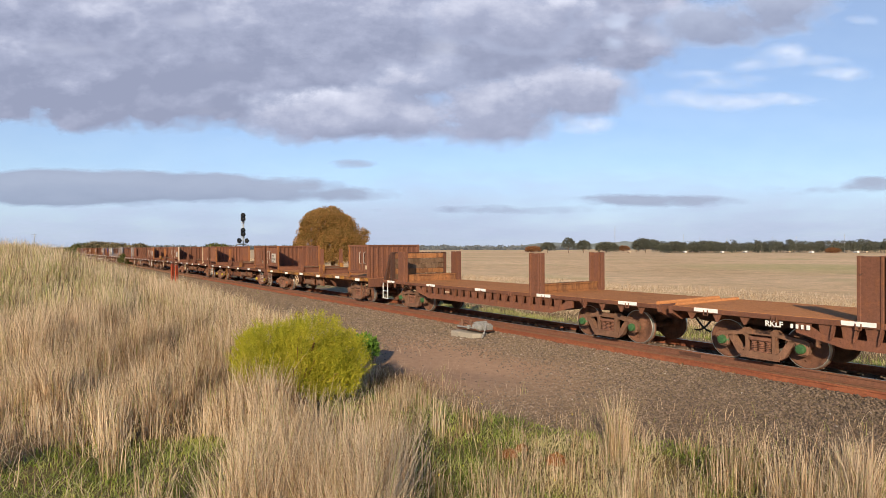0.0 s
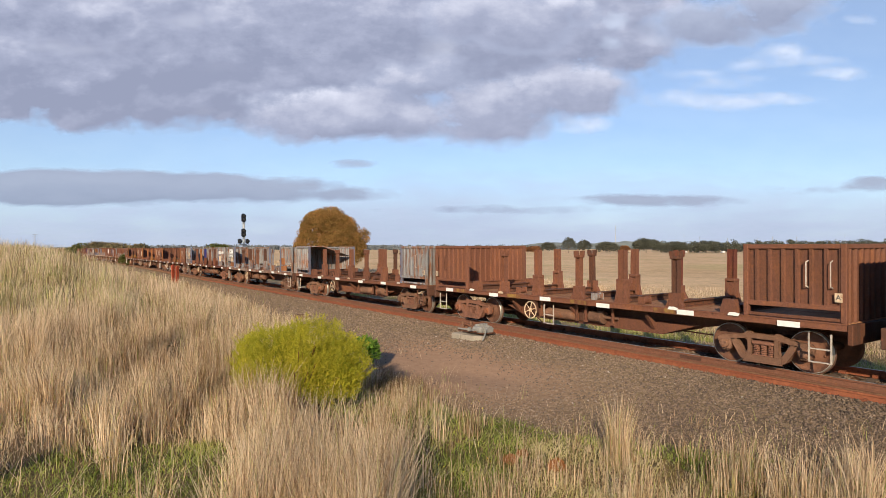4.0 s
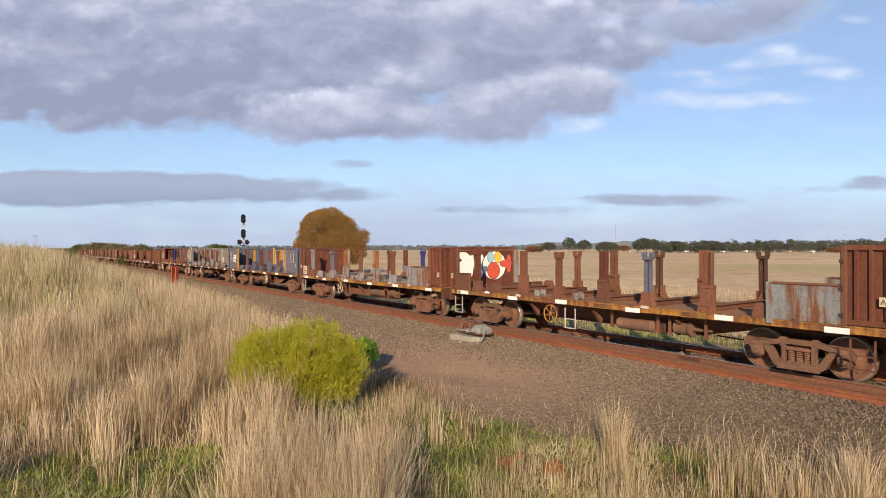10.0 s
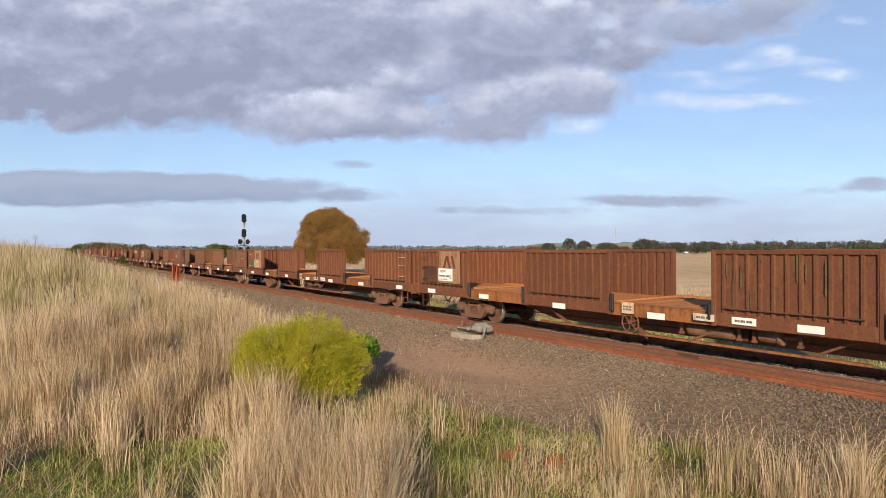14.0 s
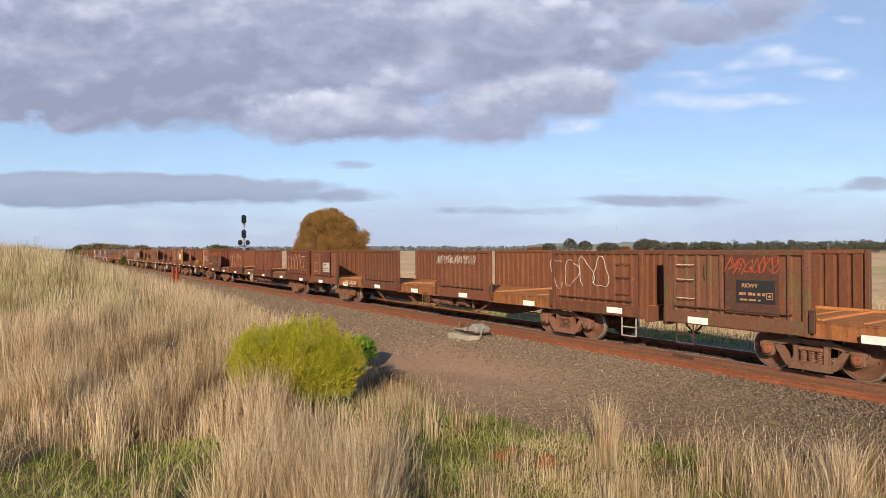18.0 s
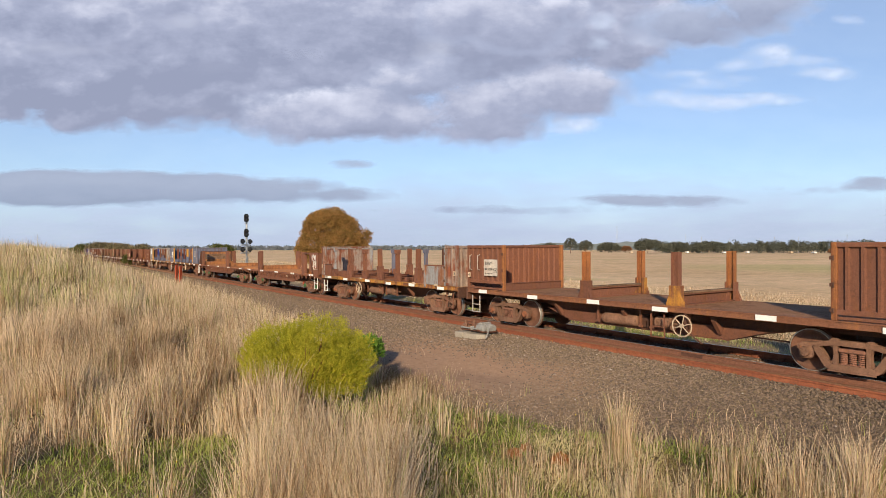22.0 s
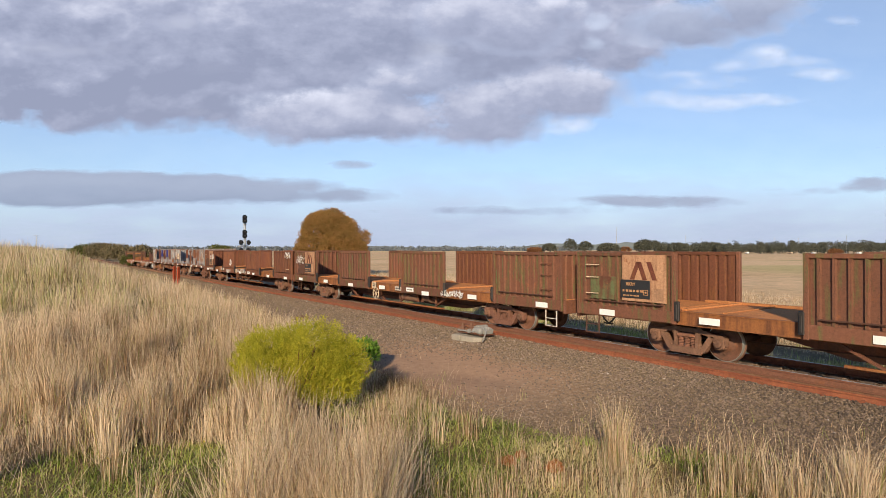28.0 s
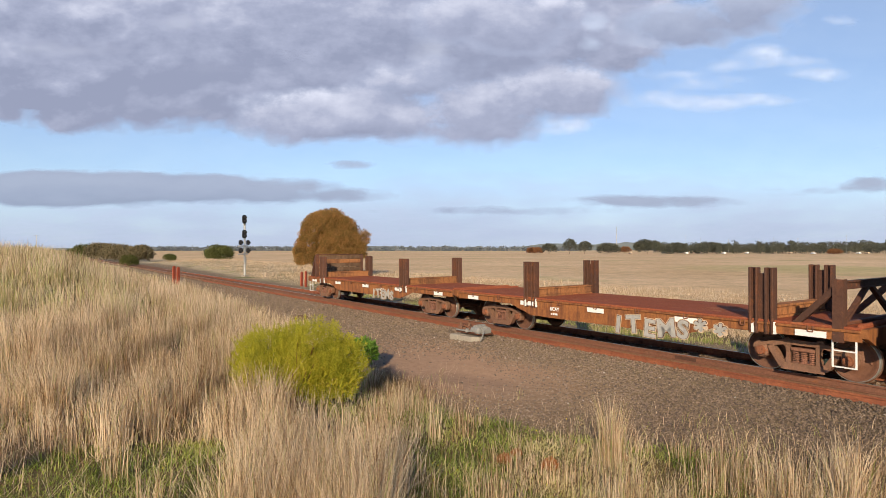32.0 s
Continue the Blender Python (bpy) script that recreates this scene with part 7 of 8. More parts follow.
def build_signal():
    x, y = survey(-0.3345, 73.0)
    z = float(ground_z(x, y))
    root = tagged(new("railway_signal"), "galvanised railway signal mast with dark oval signal heads", "railway signal")
    
    root.matrix_basis = pose(x, y, z, 0, 0, 34)
    # local: +x is towards the train that faces the signal (the camera's side), y across
    part("mast", Shape().tube((0, 0, 0), (0, 0, 6.9), 0.085, 12, 0.07), GALV, root)
    part("base", Shape().box(-0.35, 0.35, -0.35, 0.35, -0.25, 0.12, 0.03), CONCRETE, root)
    lad = Shape()
    for o in (-0.2, 0.2):
        lad.tube((-0.25, o + 0.25, 0.2), (-0.25, o + 0.25, 6.9), 0.022, 6)
    for i in range(21):
        lad.tube((-0.25, 0.05, 0.4 + i * 0.31), (-0.25, 0.45, 0.4 + i * 0.31), 0.014, 5)
    part("ladder", lad, GALV, root)

    def head(name, py, pz, w, h):
        pts = [(w / 2 * math.copysign(abs(math.cos(a)) ** 0.6, math.cos(a)) + py, h / 2 * math.copysign(abs(math.sin(a)) ** 0.7, math.sin(a)) + pz) for a in [2 * math.pi * i / 24 for i in range(24)]]
        hd = part(name, Shape().prism(pts, "x", 0.22, 0.26).box(0.02, 0.22, py - w * 0.28, py + w * 0.28, pz - h * 0.4, pz + h * 0.4, 0.03), BLACK, root, "black oval signal head")
        for dz in ((-h * 0.22, h * 0.22) if h > 0.8 else (0,)):
            part("hood", Shape().lathe([(0.26, 0.13), (0.50, 0.14), (0.50, 0.125), (0.28, 0.12)], 14, "x", (0, py, pz + dz)), BLACK, hd)
        part("bracket", Shape().box(-0.05, 0.2, min(0, py) - 0.03, max(0, py) + 0.03, pz - h * 0.5 - 0.12, pz - h * 0.5 - 0.04), GALV, hd)
    head("signal_head", -0.32, 6.95, 0.72, 1.05)
    head("signal_head", -0.32, 5.15, 0.72, 1.05)
    head("marker_head", -0.98, 4.12, 0.6, 0.6)
    head("marker_head", -0.98, 3.15, 0.6, 0.62)
    head("marker_head", 0.36, 4.12, 0.5, 0.6)
    head("marker_head", 0.36, 3.15, 0.5, 0.62)
    for cz in (2.65, 3.62):
        part("cross_arm", Shape().box(-0.05, 0.05, -1.15, 0.5, cz, cz + 0.08), GALV, root)
    part("name_plate", Shape().box(0.09, 0.11, -0.18, 0.18, 1.5, 2.3), GALV, root)
    part("ladder_top", Shape().tube((-0.25, 0.05, 6.6), (-0.25, 0.7, 6.6), 0.03, 6).tube((-0.25, 0.7, 6.6), (-0.25, 0.7, 7.1), 0.02, 6), GALV, root)
    # relay box and white stub beside the mast
    x2, y2 = survey(-0.300, 72)
    st = tagged(new("marker_stub"), "short pale marker stub by the signal", "marker post")
    st.matrix_basis = pose(x2, y2, float(ground_z(x2, y2)))
    part("stub", Shape().box(-0.12, 0.12, -0.08, 0.08, -0.1, 0.6, 0.03), CREAM, st)


build_signal()


def build_markers():
    for u, depth, h in ((-0.4525, 56, 1.85), (-0.4455, 55, 1.75), (-0.239, 56, 1.35), (-0.232, 55.5, 1.45)):
        x, y = survey(u, depth)
        p = tagged(new("marker_post"), "weathered red-painted trackside marker post", "marker post", "red marker posts")
        p.matrix_basis = pose(x, y, float(ground_z(x, y)), 0, 0, 35)
        part("post", Shape().box(-0.05, 0.05, -0.16, 0.16, -0.3, h - 0.1, 0.01), REDPOST, p)
        part("post_cap", Shape().prism([(-0.16, h - 0.1), (0.16, h - 0.1), (0.06, h), (-0.06, h)], "x", -0.05, 0.05), REDPOST, p)
    # equipment on a pale slab beside the near rail
    ax, ay = -16.62, -1.72
    z = float(ground_z(ax, ay)) + 0.02
    eq = tagged(new("track_lubricator"), "grey trackside lubricator with hose on pale concrete blocks", "track equipment")
    eq.matrix_basis = pose(ax, ay, z, 0, 0, 4)
    part("concrete_block", Shape().box(-0.80, -0.34, -0.56, -0.12, -0.15, 0.08, 0.035), CONCRETE, eq, "pale chipped concrete block")
    part("concrete_block", Shape().prism([(-0.28, -0.55), (0.30, -0.50), (0.52, -0.30), (0.50, 0.0), (-0.28, -0.05)], "z", -0.15, 0.07), CONCRETE, eq, "pale chipped concrete block")
    part("base_plate", Shape().box(-0.75, 0.62, -0.30, 0.25, 0.13, 0.17, 0.01), RUST_DARK, eq)
    part("pump_housing", Shape().prism([(0.0, 0.17), (0.54, 0.17), (0.56, 0.30), (0.44, 0.37), (0.30, 0.35), (0.22, 0.42), (0.06, 0.40), (0.0, 0.32)], "y", -0.16, 0.22).box(0.10, 0.24, -0.20, 0.26, 0.36, 0.44, 0.02).lathe([(0.0, 0.10), (0.05, 0.09), (0.07, 0.04)], 12, "z", (0.42, 0.05, 0.34)), DULLGREY, eq)
    part("cover_plate", Shape().prism([(-0.40, 0.30), (-0.06, 0.40), (0.02, 0.38), (-0.38, 0.27)], "y", -0.02, 0.20), DULLGREY, eq)
    part("crank", Shape().tube((-0.5, -0.2, 0.30), (-0.3, -0.28, 0.40), 0.03, 7).tube((-0.3, -0.28, 0.40), (-0.12, -0.22, 0.34), 0.03, 7).box(-0.36, -0.26, -0.33, -0.23, 0.36, 0.44, 0.015), RUST, eq)
    part("motor_cover", Shape().lathe([(-0.20, 0.05), (-0.18, 0.11), (0.16, 0.12), (0.2, 0.06)], 14, "x", (0.28, -0.24, 0.27)), DULLGREY, eq)
    part("gear_case", Shape().box(-0.26, 0.0, -0.14, 0.12, 0.17, 0.36, 0.025).lathe([(-0.1, 0.03), (-0.08, 0.08), (0.08, 0.08), (0.1, 0.03)], 10, "y", (-0.13, -0.16, 0.28)), BOGIE, eq)
    part("plunger", Shape().tube((-0.80, -0.12, 0.27), (-0.25, -0.1, 0.29), 0.06, 8).tube((-0.76, 0.06, 0.25), (-0.25, 0.05, 0.28), 0.055, 8).box(-0.66, -0.5, -0.26, 0.16, 0.172, 0.36, 0.02).box(-0.44, -0.32, -0.24, -0.06, 0.172, 0.33, 0.02).tube((-0.58, -0.2, 0.36), (-0.58, -0.2, 0.46), 0.04, 8).tube((-0.4, 0.02, 0.25), (-0.36, 0.02, 0.47), 0.045, 8), BOGIE, eq)
    part("drive_rod", Shape().tube((-0.70, -0.31, 0.22), (0.20, -0.36, 0.24), 0.03, 7).box(-0.12, -0.02, -0.40, -0.28, 0.18, 0.31, 0.015), DULLGREY, eq)
    part("pipe", Shape().tube((-0.4, -0.24, 0.2), (0.3, -0.34, 0.2), 0.02, 7).tube((-0.02, -0.2, 0.36), (0.22, -0.3, 0.24), 0.018, 7), RUST, eq)
    hs = Shape()
    for i in range(9):
        a, b = i / 9, (i + 1) / 9
        hs.tube((0.5 + 0.28 * a, -0.1 - 0.40 * a * a, 0.36 - 0.38 * a * a), (0.5 + 0.28 * b, -0.1 - 0.40 * b * b, 0.36 - 0.38 * b * b), 0.025, 6)
    part("hose", hs, DULLGREY, eq)
    cx, cy = -27.9, -3.7
    cover = tagged(new("pit_cover"), "small weathered timber cover on the gravel", "pit cover")
    cover.matrix_basis = pose(cx, cy, float(ground_z(cx, cy)) + 0.09, 2, 4, 25)
    for i in range(3):
        part("plank", Shape().box(-0.36, 0.36, -0.24 + i * 0.165, -0.09 + i * 0.165, -0.04, 0.05, 0.01), WOODGREY, cover)
    part("batten", Shape().box(-0.3, -0.2, -0.22, 0.22, -0.12, -0.04).box(0.2, 0.3, -0.22, 0.22, -0.12, -0.04), WOODGREY, cover)


build_markers()


def build_far_masts():
    for u, d, h, arms in ((-0.683, 700, 20, 3), (0.665, 520, 16, 1), (0.284, 900, 38, 3), (0.424, 520, 14, 1), (0.47, 540, 13, 1), (0.585, 530, 14, 1), (0.545, 560, 15, 1), (0.52, 900, 20, 2), (0.398, 700, 20, 1)):
        x, y = survey(u, d)
        p = tagged(new("power_pole"), "slim grey power pole on the horizon" if arms < 3 else "tall lattice mast on the horizon", "power pole", "distant poles")
        p.matrix_basis = pose(x, y, float(ground_z(x, y)), 0, 0, 35)
        w = 0.22 if arms < 3 else 0.5
        part("pole", Shape().tube((0, 0, -0.5), (0, 0, h), w, 6, w * 0.5), GALV, p)
        for i in range(arms):
            part("cross_arm", Shape().box(-0.15, 0.15, -1.6 - (arms > 2) * 2, 1.6 + (arms > 2) * 2, h - 1 - i * h * 0.13, h - 0.75 - i * h * 0.13), GALV, p)
    for i, (u, d, L) in enumerate(((0.307, 480, 2.2), (0.462, 470, 5), (0.50, 470, 6), (0.572, 470, 7), (0.61, 465, 7), (0.685, 460, 8), (0.70, 460, 6), (0.40, 470, 4))):
        x, y = survey(u, d)
        p = tagged(new("far_car"), "pale car on the road before the wood", "car", "distant cars")
        p.matrix_basis = pose(x, y, float(ground_z(x, y)), 0, 0, 145)
        part("body", Shape().prism([(-2.1, 0.3), (2.1, 0.3), (2.1, 0.9), (1.3, 1.0), (0.8, 1.5), (-1.5, 1.5), (-2.1, 0.95)], "y", -0.85, 0.85), WHITE if i % 3 else CREAM, p)
        for ox in (-1.3, 1.3):
            part("wheel", Shape().lathe([(-0.9, 0.3), (0.9, 0.3)], 10, "y", (ox, 0, 0.3)), BLACK, p)


build_far_masts()


# ---- clouds: far sheets of backdrop that drift ----
CLOUDS = []
LIGHT_SIDE = (-0.012, 0.03)        # towards the light, across the sheet


def cloud_sheet(name, dist, blobs, seed, tone, edge, soft, warp, stretch, drift, opacity=1.0, grain=1.0, label=""):
    """A far sheet in front of the sky. blobs: (centre u, centre w, half width, half height), tangents from the view's axis."""
    m, nt, b = mat_new(name)
    tc = nt.nodes.new("ShaderNodeTexCoord")
    mp = nt.nodes.new("ShaderNodeMapping")
    mp.inputs["Scale"].default_value = (1 / dist,) * 3
    nt.links.new(tc.outputs["Object"], mp.inputs[0])

    def M(op, *args):
        k = nt.nodes.new("ShaderNodeMath")
        k.operation = op
        for i, a in enumerate(args):
            if isinstance(a, (int, float)):
                k.inputs[i].default_value = a
            else:
                nt.links.new(a, k.inputs[i])
        return k.outputs[0]

    def field(shift_u, shift_w):
        """How far inside the cloud a point is, with billows; shifted to find the lit side."""
        off = nt.nodes.new("ShaderNodeMapping")
        off.inputs["Location"].default_value = (shift_u, shift_w, 0)
        nt.links.new(mp.outputs[0], off.inputs[0])
        st = nt.nodes.new("ShaderNodeMapping")
        st.inputs["Scale"].default_value = stretch
        st.inputs["Location"].default_value = (seed * 1.7, seed * 0.9, seed)
        nt.links.new(off.outputs[0], st.inputs[0])
        n1 = noise_tex(nt, st.outputs[0], 4.5, 3, 0.5)
        n2 = noise_tex(nt, st.outputs[0], 12.0, 8, 0.6)
        sep = nt.nodes.new("ShaderNodeSeparateXYZ")
        nt.links.new(off.outputs[0], sep.inputs[0])
        best = None
        for cu, cw, ru, rw in blobs:
            du = M("DIVIDE", M("SUBTRACT", sep.outputs["X"], cu), ru)
            dw = M("DIVIDE", M("SUBTRACT", sep.outputs["Y"], cw), rw)
            d = M("SUBTRACT", 1.0, M("ADD", M("MULTIPLY", du, du), M("MULTIPLY", dw, dw)))
            d = M("MULTIPLY", M("MAXIMUM", d, -3.0), min(rw, ru) * 4.5)
            best = d if best is None else M("SMOOTH_MAX", best, d, 0.06)
        wob = M("ADD", M("MULTIPLY", M("SUBTRACT", n1, 0.5), warp), M("MULTIPLY", M("SUBTRACT", n2, 0.5), warp * 0.8))
        return M("ADD", best, wob), n2
    dens, fine = field(0, 0)
    lee, _ = field(*LIGHT_SIDE)
    alpha = nt.nodes.new("ShaderNodeMapRange")
    alpha.interpolation_type = "SMOOTHSTEP"
    alpha.inputs[1].default_value, alpha.inputs[2].default_value, alpha.inputs[4].default_value = 0.0, soft, opacity
    nt.links.new(dens, alpha.inputs[0])
    tone, edge = [(a * 0.925, g * 0.995, c * 1.075) for a, g, c in tone], (edge[0] * 0.925, edge[1] * 0.995, edge[2] * 1.075)
    lit = M("ADD", M("MULTIPLY", M("SUBTRACT", dens, lee), 1.0 * grain), M("ADD", 0.47, M("MULTIPLY", M("SUBTRACT", fine, 0.5), 0.12)))
    body = ramp(nt, lit, [(0.30, tone[0]), (0.50, tone[1]), (0.86, tone[2])])
    rim = nt.nodes.new("ShaderNodeMapRange")
    rim.inputs[1].default_value, rim.inputs[2].default_value = 0.0, soft * 0.9
    nt.links.new(dens, rim.inputs[0])
    col = mix(nt, rim.outputs[0], edge, body)
    em = nt.nodes.new("ShaderNodeEmission")
    nt.links.new(col, em.inputs[0])
    em.inputs[1].default_value = 0.90
    tr = nt.nodes.new("ShaderNodeBsdfTransparent")
    ms = nt.nodes.new("ShaderNodeMixShader")
    nt.links.new(alpha.outputs[0], ms.inputs[0])
    nt.links.new(tr.outputs[0], ms.inputs[1])
    nt.links.new(em.outputs[0], ms.inputs[2])
    nt.links.new(ms.outputs[0], nt.nodes["Material Output"].inputs[0])
    hw, z0, z1 = 0.95, -0.01, 0.62
    me = bpy.data.meshes.new(name)
    me.from_pydata([(-hw * dist, z0 * dist, 0), (hw * dist, z0 * dist, 0), (hw * dist, z1 * dist, 0), (-hw * dist, z1 * dist, 0)], [], [(0, 1, 2, 3)])
    me.materials.append(m)
    ob = tagged(new(name, me), label, "clouds", kind="structure")
    yaw = math.degrees(math.atan2(AY, AX)) - 90
    CLOUDS.append((ob, dist, yaw, drift))
    cloud_pose(ob, dist, yaw, 0)


def cloud_pose(ob, dist, yaw, u):
    x, y = EYE0[0] + dist * (AX + AY * u), EYE0[1] + dist * (AY - AX * u)
    ob.matrix_basis = pose(x, y, EYE0[2], 90, 0, yaw)


def build_clouds():
    P = lambda px, py, rx, ry: ((px - 784) / 1063, (441 - py) / 1063, rx / 1063, ry / 1063)
    low = ((0.42, 0.47, 0.60), (0.48, 0.52, 0.65), (0.55, 0.58, 0.70))
    # horizon haze is painted as a glowing lavender sheet before the sky
    cloud_sheet("backdrop_haze", 3900, [P(784, 440, 4000, 150), P(1250, 366, 560, 40), P(1180, 350, 200, 24), P(1500, 352, 200, 24), P(300, 395, 700, 34)], 3, low, (0.50, 0.60, 0.80), 0.75, 0.5, (1, 4, 1), -0.002, 0.95, label="lavender haze and low cloud along the horizon")
    cloud_sheet("backdrop_streak_cloud", 3850, [P(200, 336, 470, 32), P(80, 328, 300, 30), P(560, 342, 180, 18), P(620, 290, 50, 8), P(1545, 325, 60, 18), P(1400, 338, 90, 9), P(900, 372, 200, 8), P(1150, 356, 150, 12)], 8, ((0.30, 0.335, 0.43), (0.37, 0.40, 0.50), (0.47, 0.49, 0.58)), (0.48, 0.54, 0.68), 0.07, 0.20, (1, 3.4, 1), -0.007, 0.95, label="flat grey streak of cloud low in the sky")
    big = ((0.33, 0.34, 0.44), (0.425, 0.43, 0.535), (0.78, 0.75, 0.82))
    label = "broad grey-lavender cloud bank with bright edges"
    cloud_sheet("backdrop_cloud_bank", 3800, [P(260, 30, 1000, 200), P(120, 150, 520, 88), P(520, 165, 430, 86), P(820, 60, 190, 110)], 5, big, (0.44, 0.47, 0.60), 0.20, 0.80, (1, 1.6, 1), -0.021, 1.0, label=label)
    cloud_sheet("backdrop_cloud_shoulder", 3790, [P(995, 165, 172, 50), P(860, 196, 190, 66), P(660, 205, 280, 54), P(770, 130, 120, 44), P(1050, 150, 90, 36), P(918, 45, 92, 50), P(850, 30, 120, 62), P(1036, 26, 26, 28), P(990, 8, 36, 22), P(978, 66, 18, 14)], 9, big, (0.52, 0.55, 0.68), 0.20, 0.62, (1, 1.5, 1), -0.021, 1.0, label=label)
    cloud_sheet("backdrop_bright_puffs", 3780, [P(540, 98, 62, 13), P(355, 198, 34, 9), P(130, 85, 100, 16), P(410, 118, 90, 14), P(330, 38, 60, 14), P(770, 90, 50, 30), P(740, 150, 34, 16)], 17, ((0.60, 0.58, 0.66), (0.66, 0.65, 0.72), (0.80, 0.77, 0.81)), (0.56, 0.56, 0.66), 0.30, 0.45, (1, 1.7, 1), -0.021, 0.62, label="sunlit paler patches of the cloud bank")
    cloud_sheet("backdrop_fair_cloud", 3750, [P(1310, 42, 165, 40), P(1400, 12, 95, 36), P(1230, 62, 70, 18)], 11, ((0.31, 0.33, 0.44), (0.38, 0.40, 0.51), (0.52, 0.54, 0.65)), (0.62, 0.68, 0.83), 0.16, 0.50, (1, 1.6, 1), -0.053, 1.0, label="grey cloud with a bright upper edge")
    # faint glowing sheet added to pale the blue, as painted haze
    cloud_sheet("backdrop_veil", 3950, [P(784, 150, 4000, 800)], 23, ((0.62, 0.68, 0.86), (0.68, 0.73, 0.88), (0.76, 0.80, 0.92)), (0.6, 0.68, 0.9), 0.6, 0.6, (1, 2.2, 1), -0.012, 0.30, label="thin pale haze sheet added to whiten the blue sky")
    cloud_sheet("backdrop_wisps", 3700, [P(1215, 130, 74, 14), P(1255, 150, 66, 13), P(1205, 176, 84, 19), P(1285, 184, 84, 17), P(1400, 177, 90, 11), P(1385, 92, 56, 18), P(1440, 106, 76, 14), P(1500, 130, 66, 14), P(1310, 116, 46, 13), P(1095, 40, 30, 24), P(1084, 74, 26, 18), P(1045, 226, 60, 17), P(1325, 140, 30, 6), P(1530, 36, 40, 14), P(1010, 232, 40, 8)], 14, ((0.66, 0.70, 0.82), (0.72, 0.75, 0.86), (0.84, 0.84, 0.90)), (0.70, 0.76, 0.90), 0.16, 0.36, (1, 1.9, 1), -0.040, 0.95, label="thin white wisps of cloud in blue sky")


build_clouds()


# ---- the train, front to rear: distances behind the reference point at 0 s ----
BROWN = "empty rust-brown steel wagon with walled end bays and stanchions"
GREYW = "weathered grey steel wagon with walled end bays and stanchions, empty"
LONGW = "long rust-brown wagon with ribbed wall sections and orange sill"
LONGG = "long rusty wagon with green-streaked ribbed wall sections"
FLATW = "empty rusty flat wagon with timber bulkhead and double stanchions"
GREYPOSTS = [RUST, RUST_RED, RUST_DARK, GREY, RUST]


def tag_letters(w, body, x, z, size):
    """Sprayed letters: silver with a pale outline, each a little askew."""
    adv = size * 0.80
    for i, ch in enumerate(body):
        px, pz = x + (i - (len(body) - 1) / 2) * adv, z + (0.06 if i % 2 else -0.03) * size
        for grow, m, dy in ((0.045, CREAM, 0.0), (0.030, RUST_DARK, -0.003), (0.018, SILVER, -0.006)):
            g = text_part(w, ch, px, -1.505 + dy, pz, size, m, "graffiti", grow, 1.15)
            g.matrix_basis = g.matrix_basis @ Matrix.Rotation(radians((-7, 5, -4, 8, -3)[i % 5]), 4, "Z")


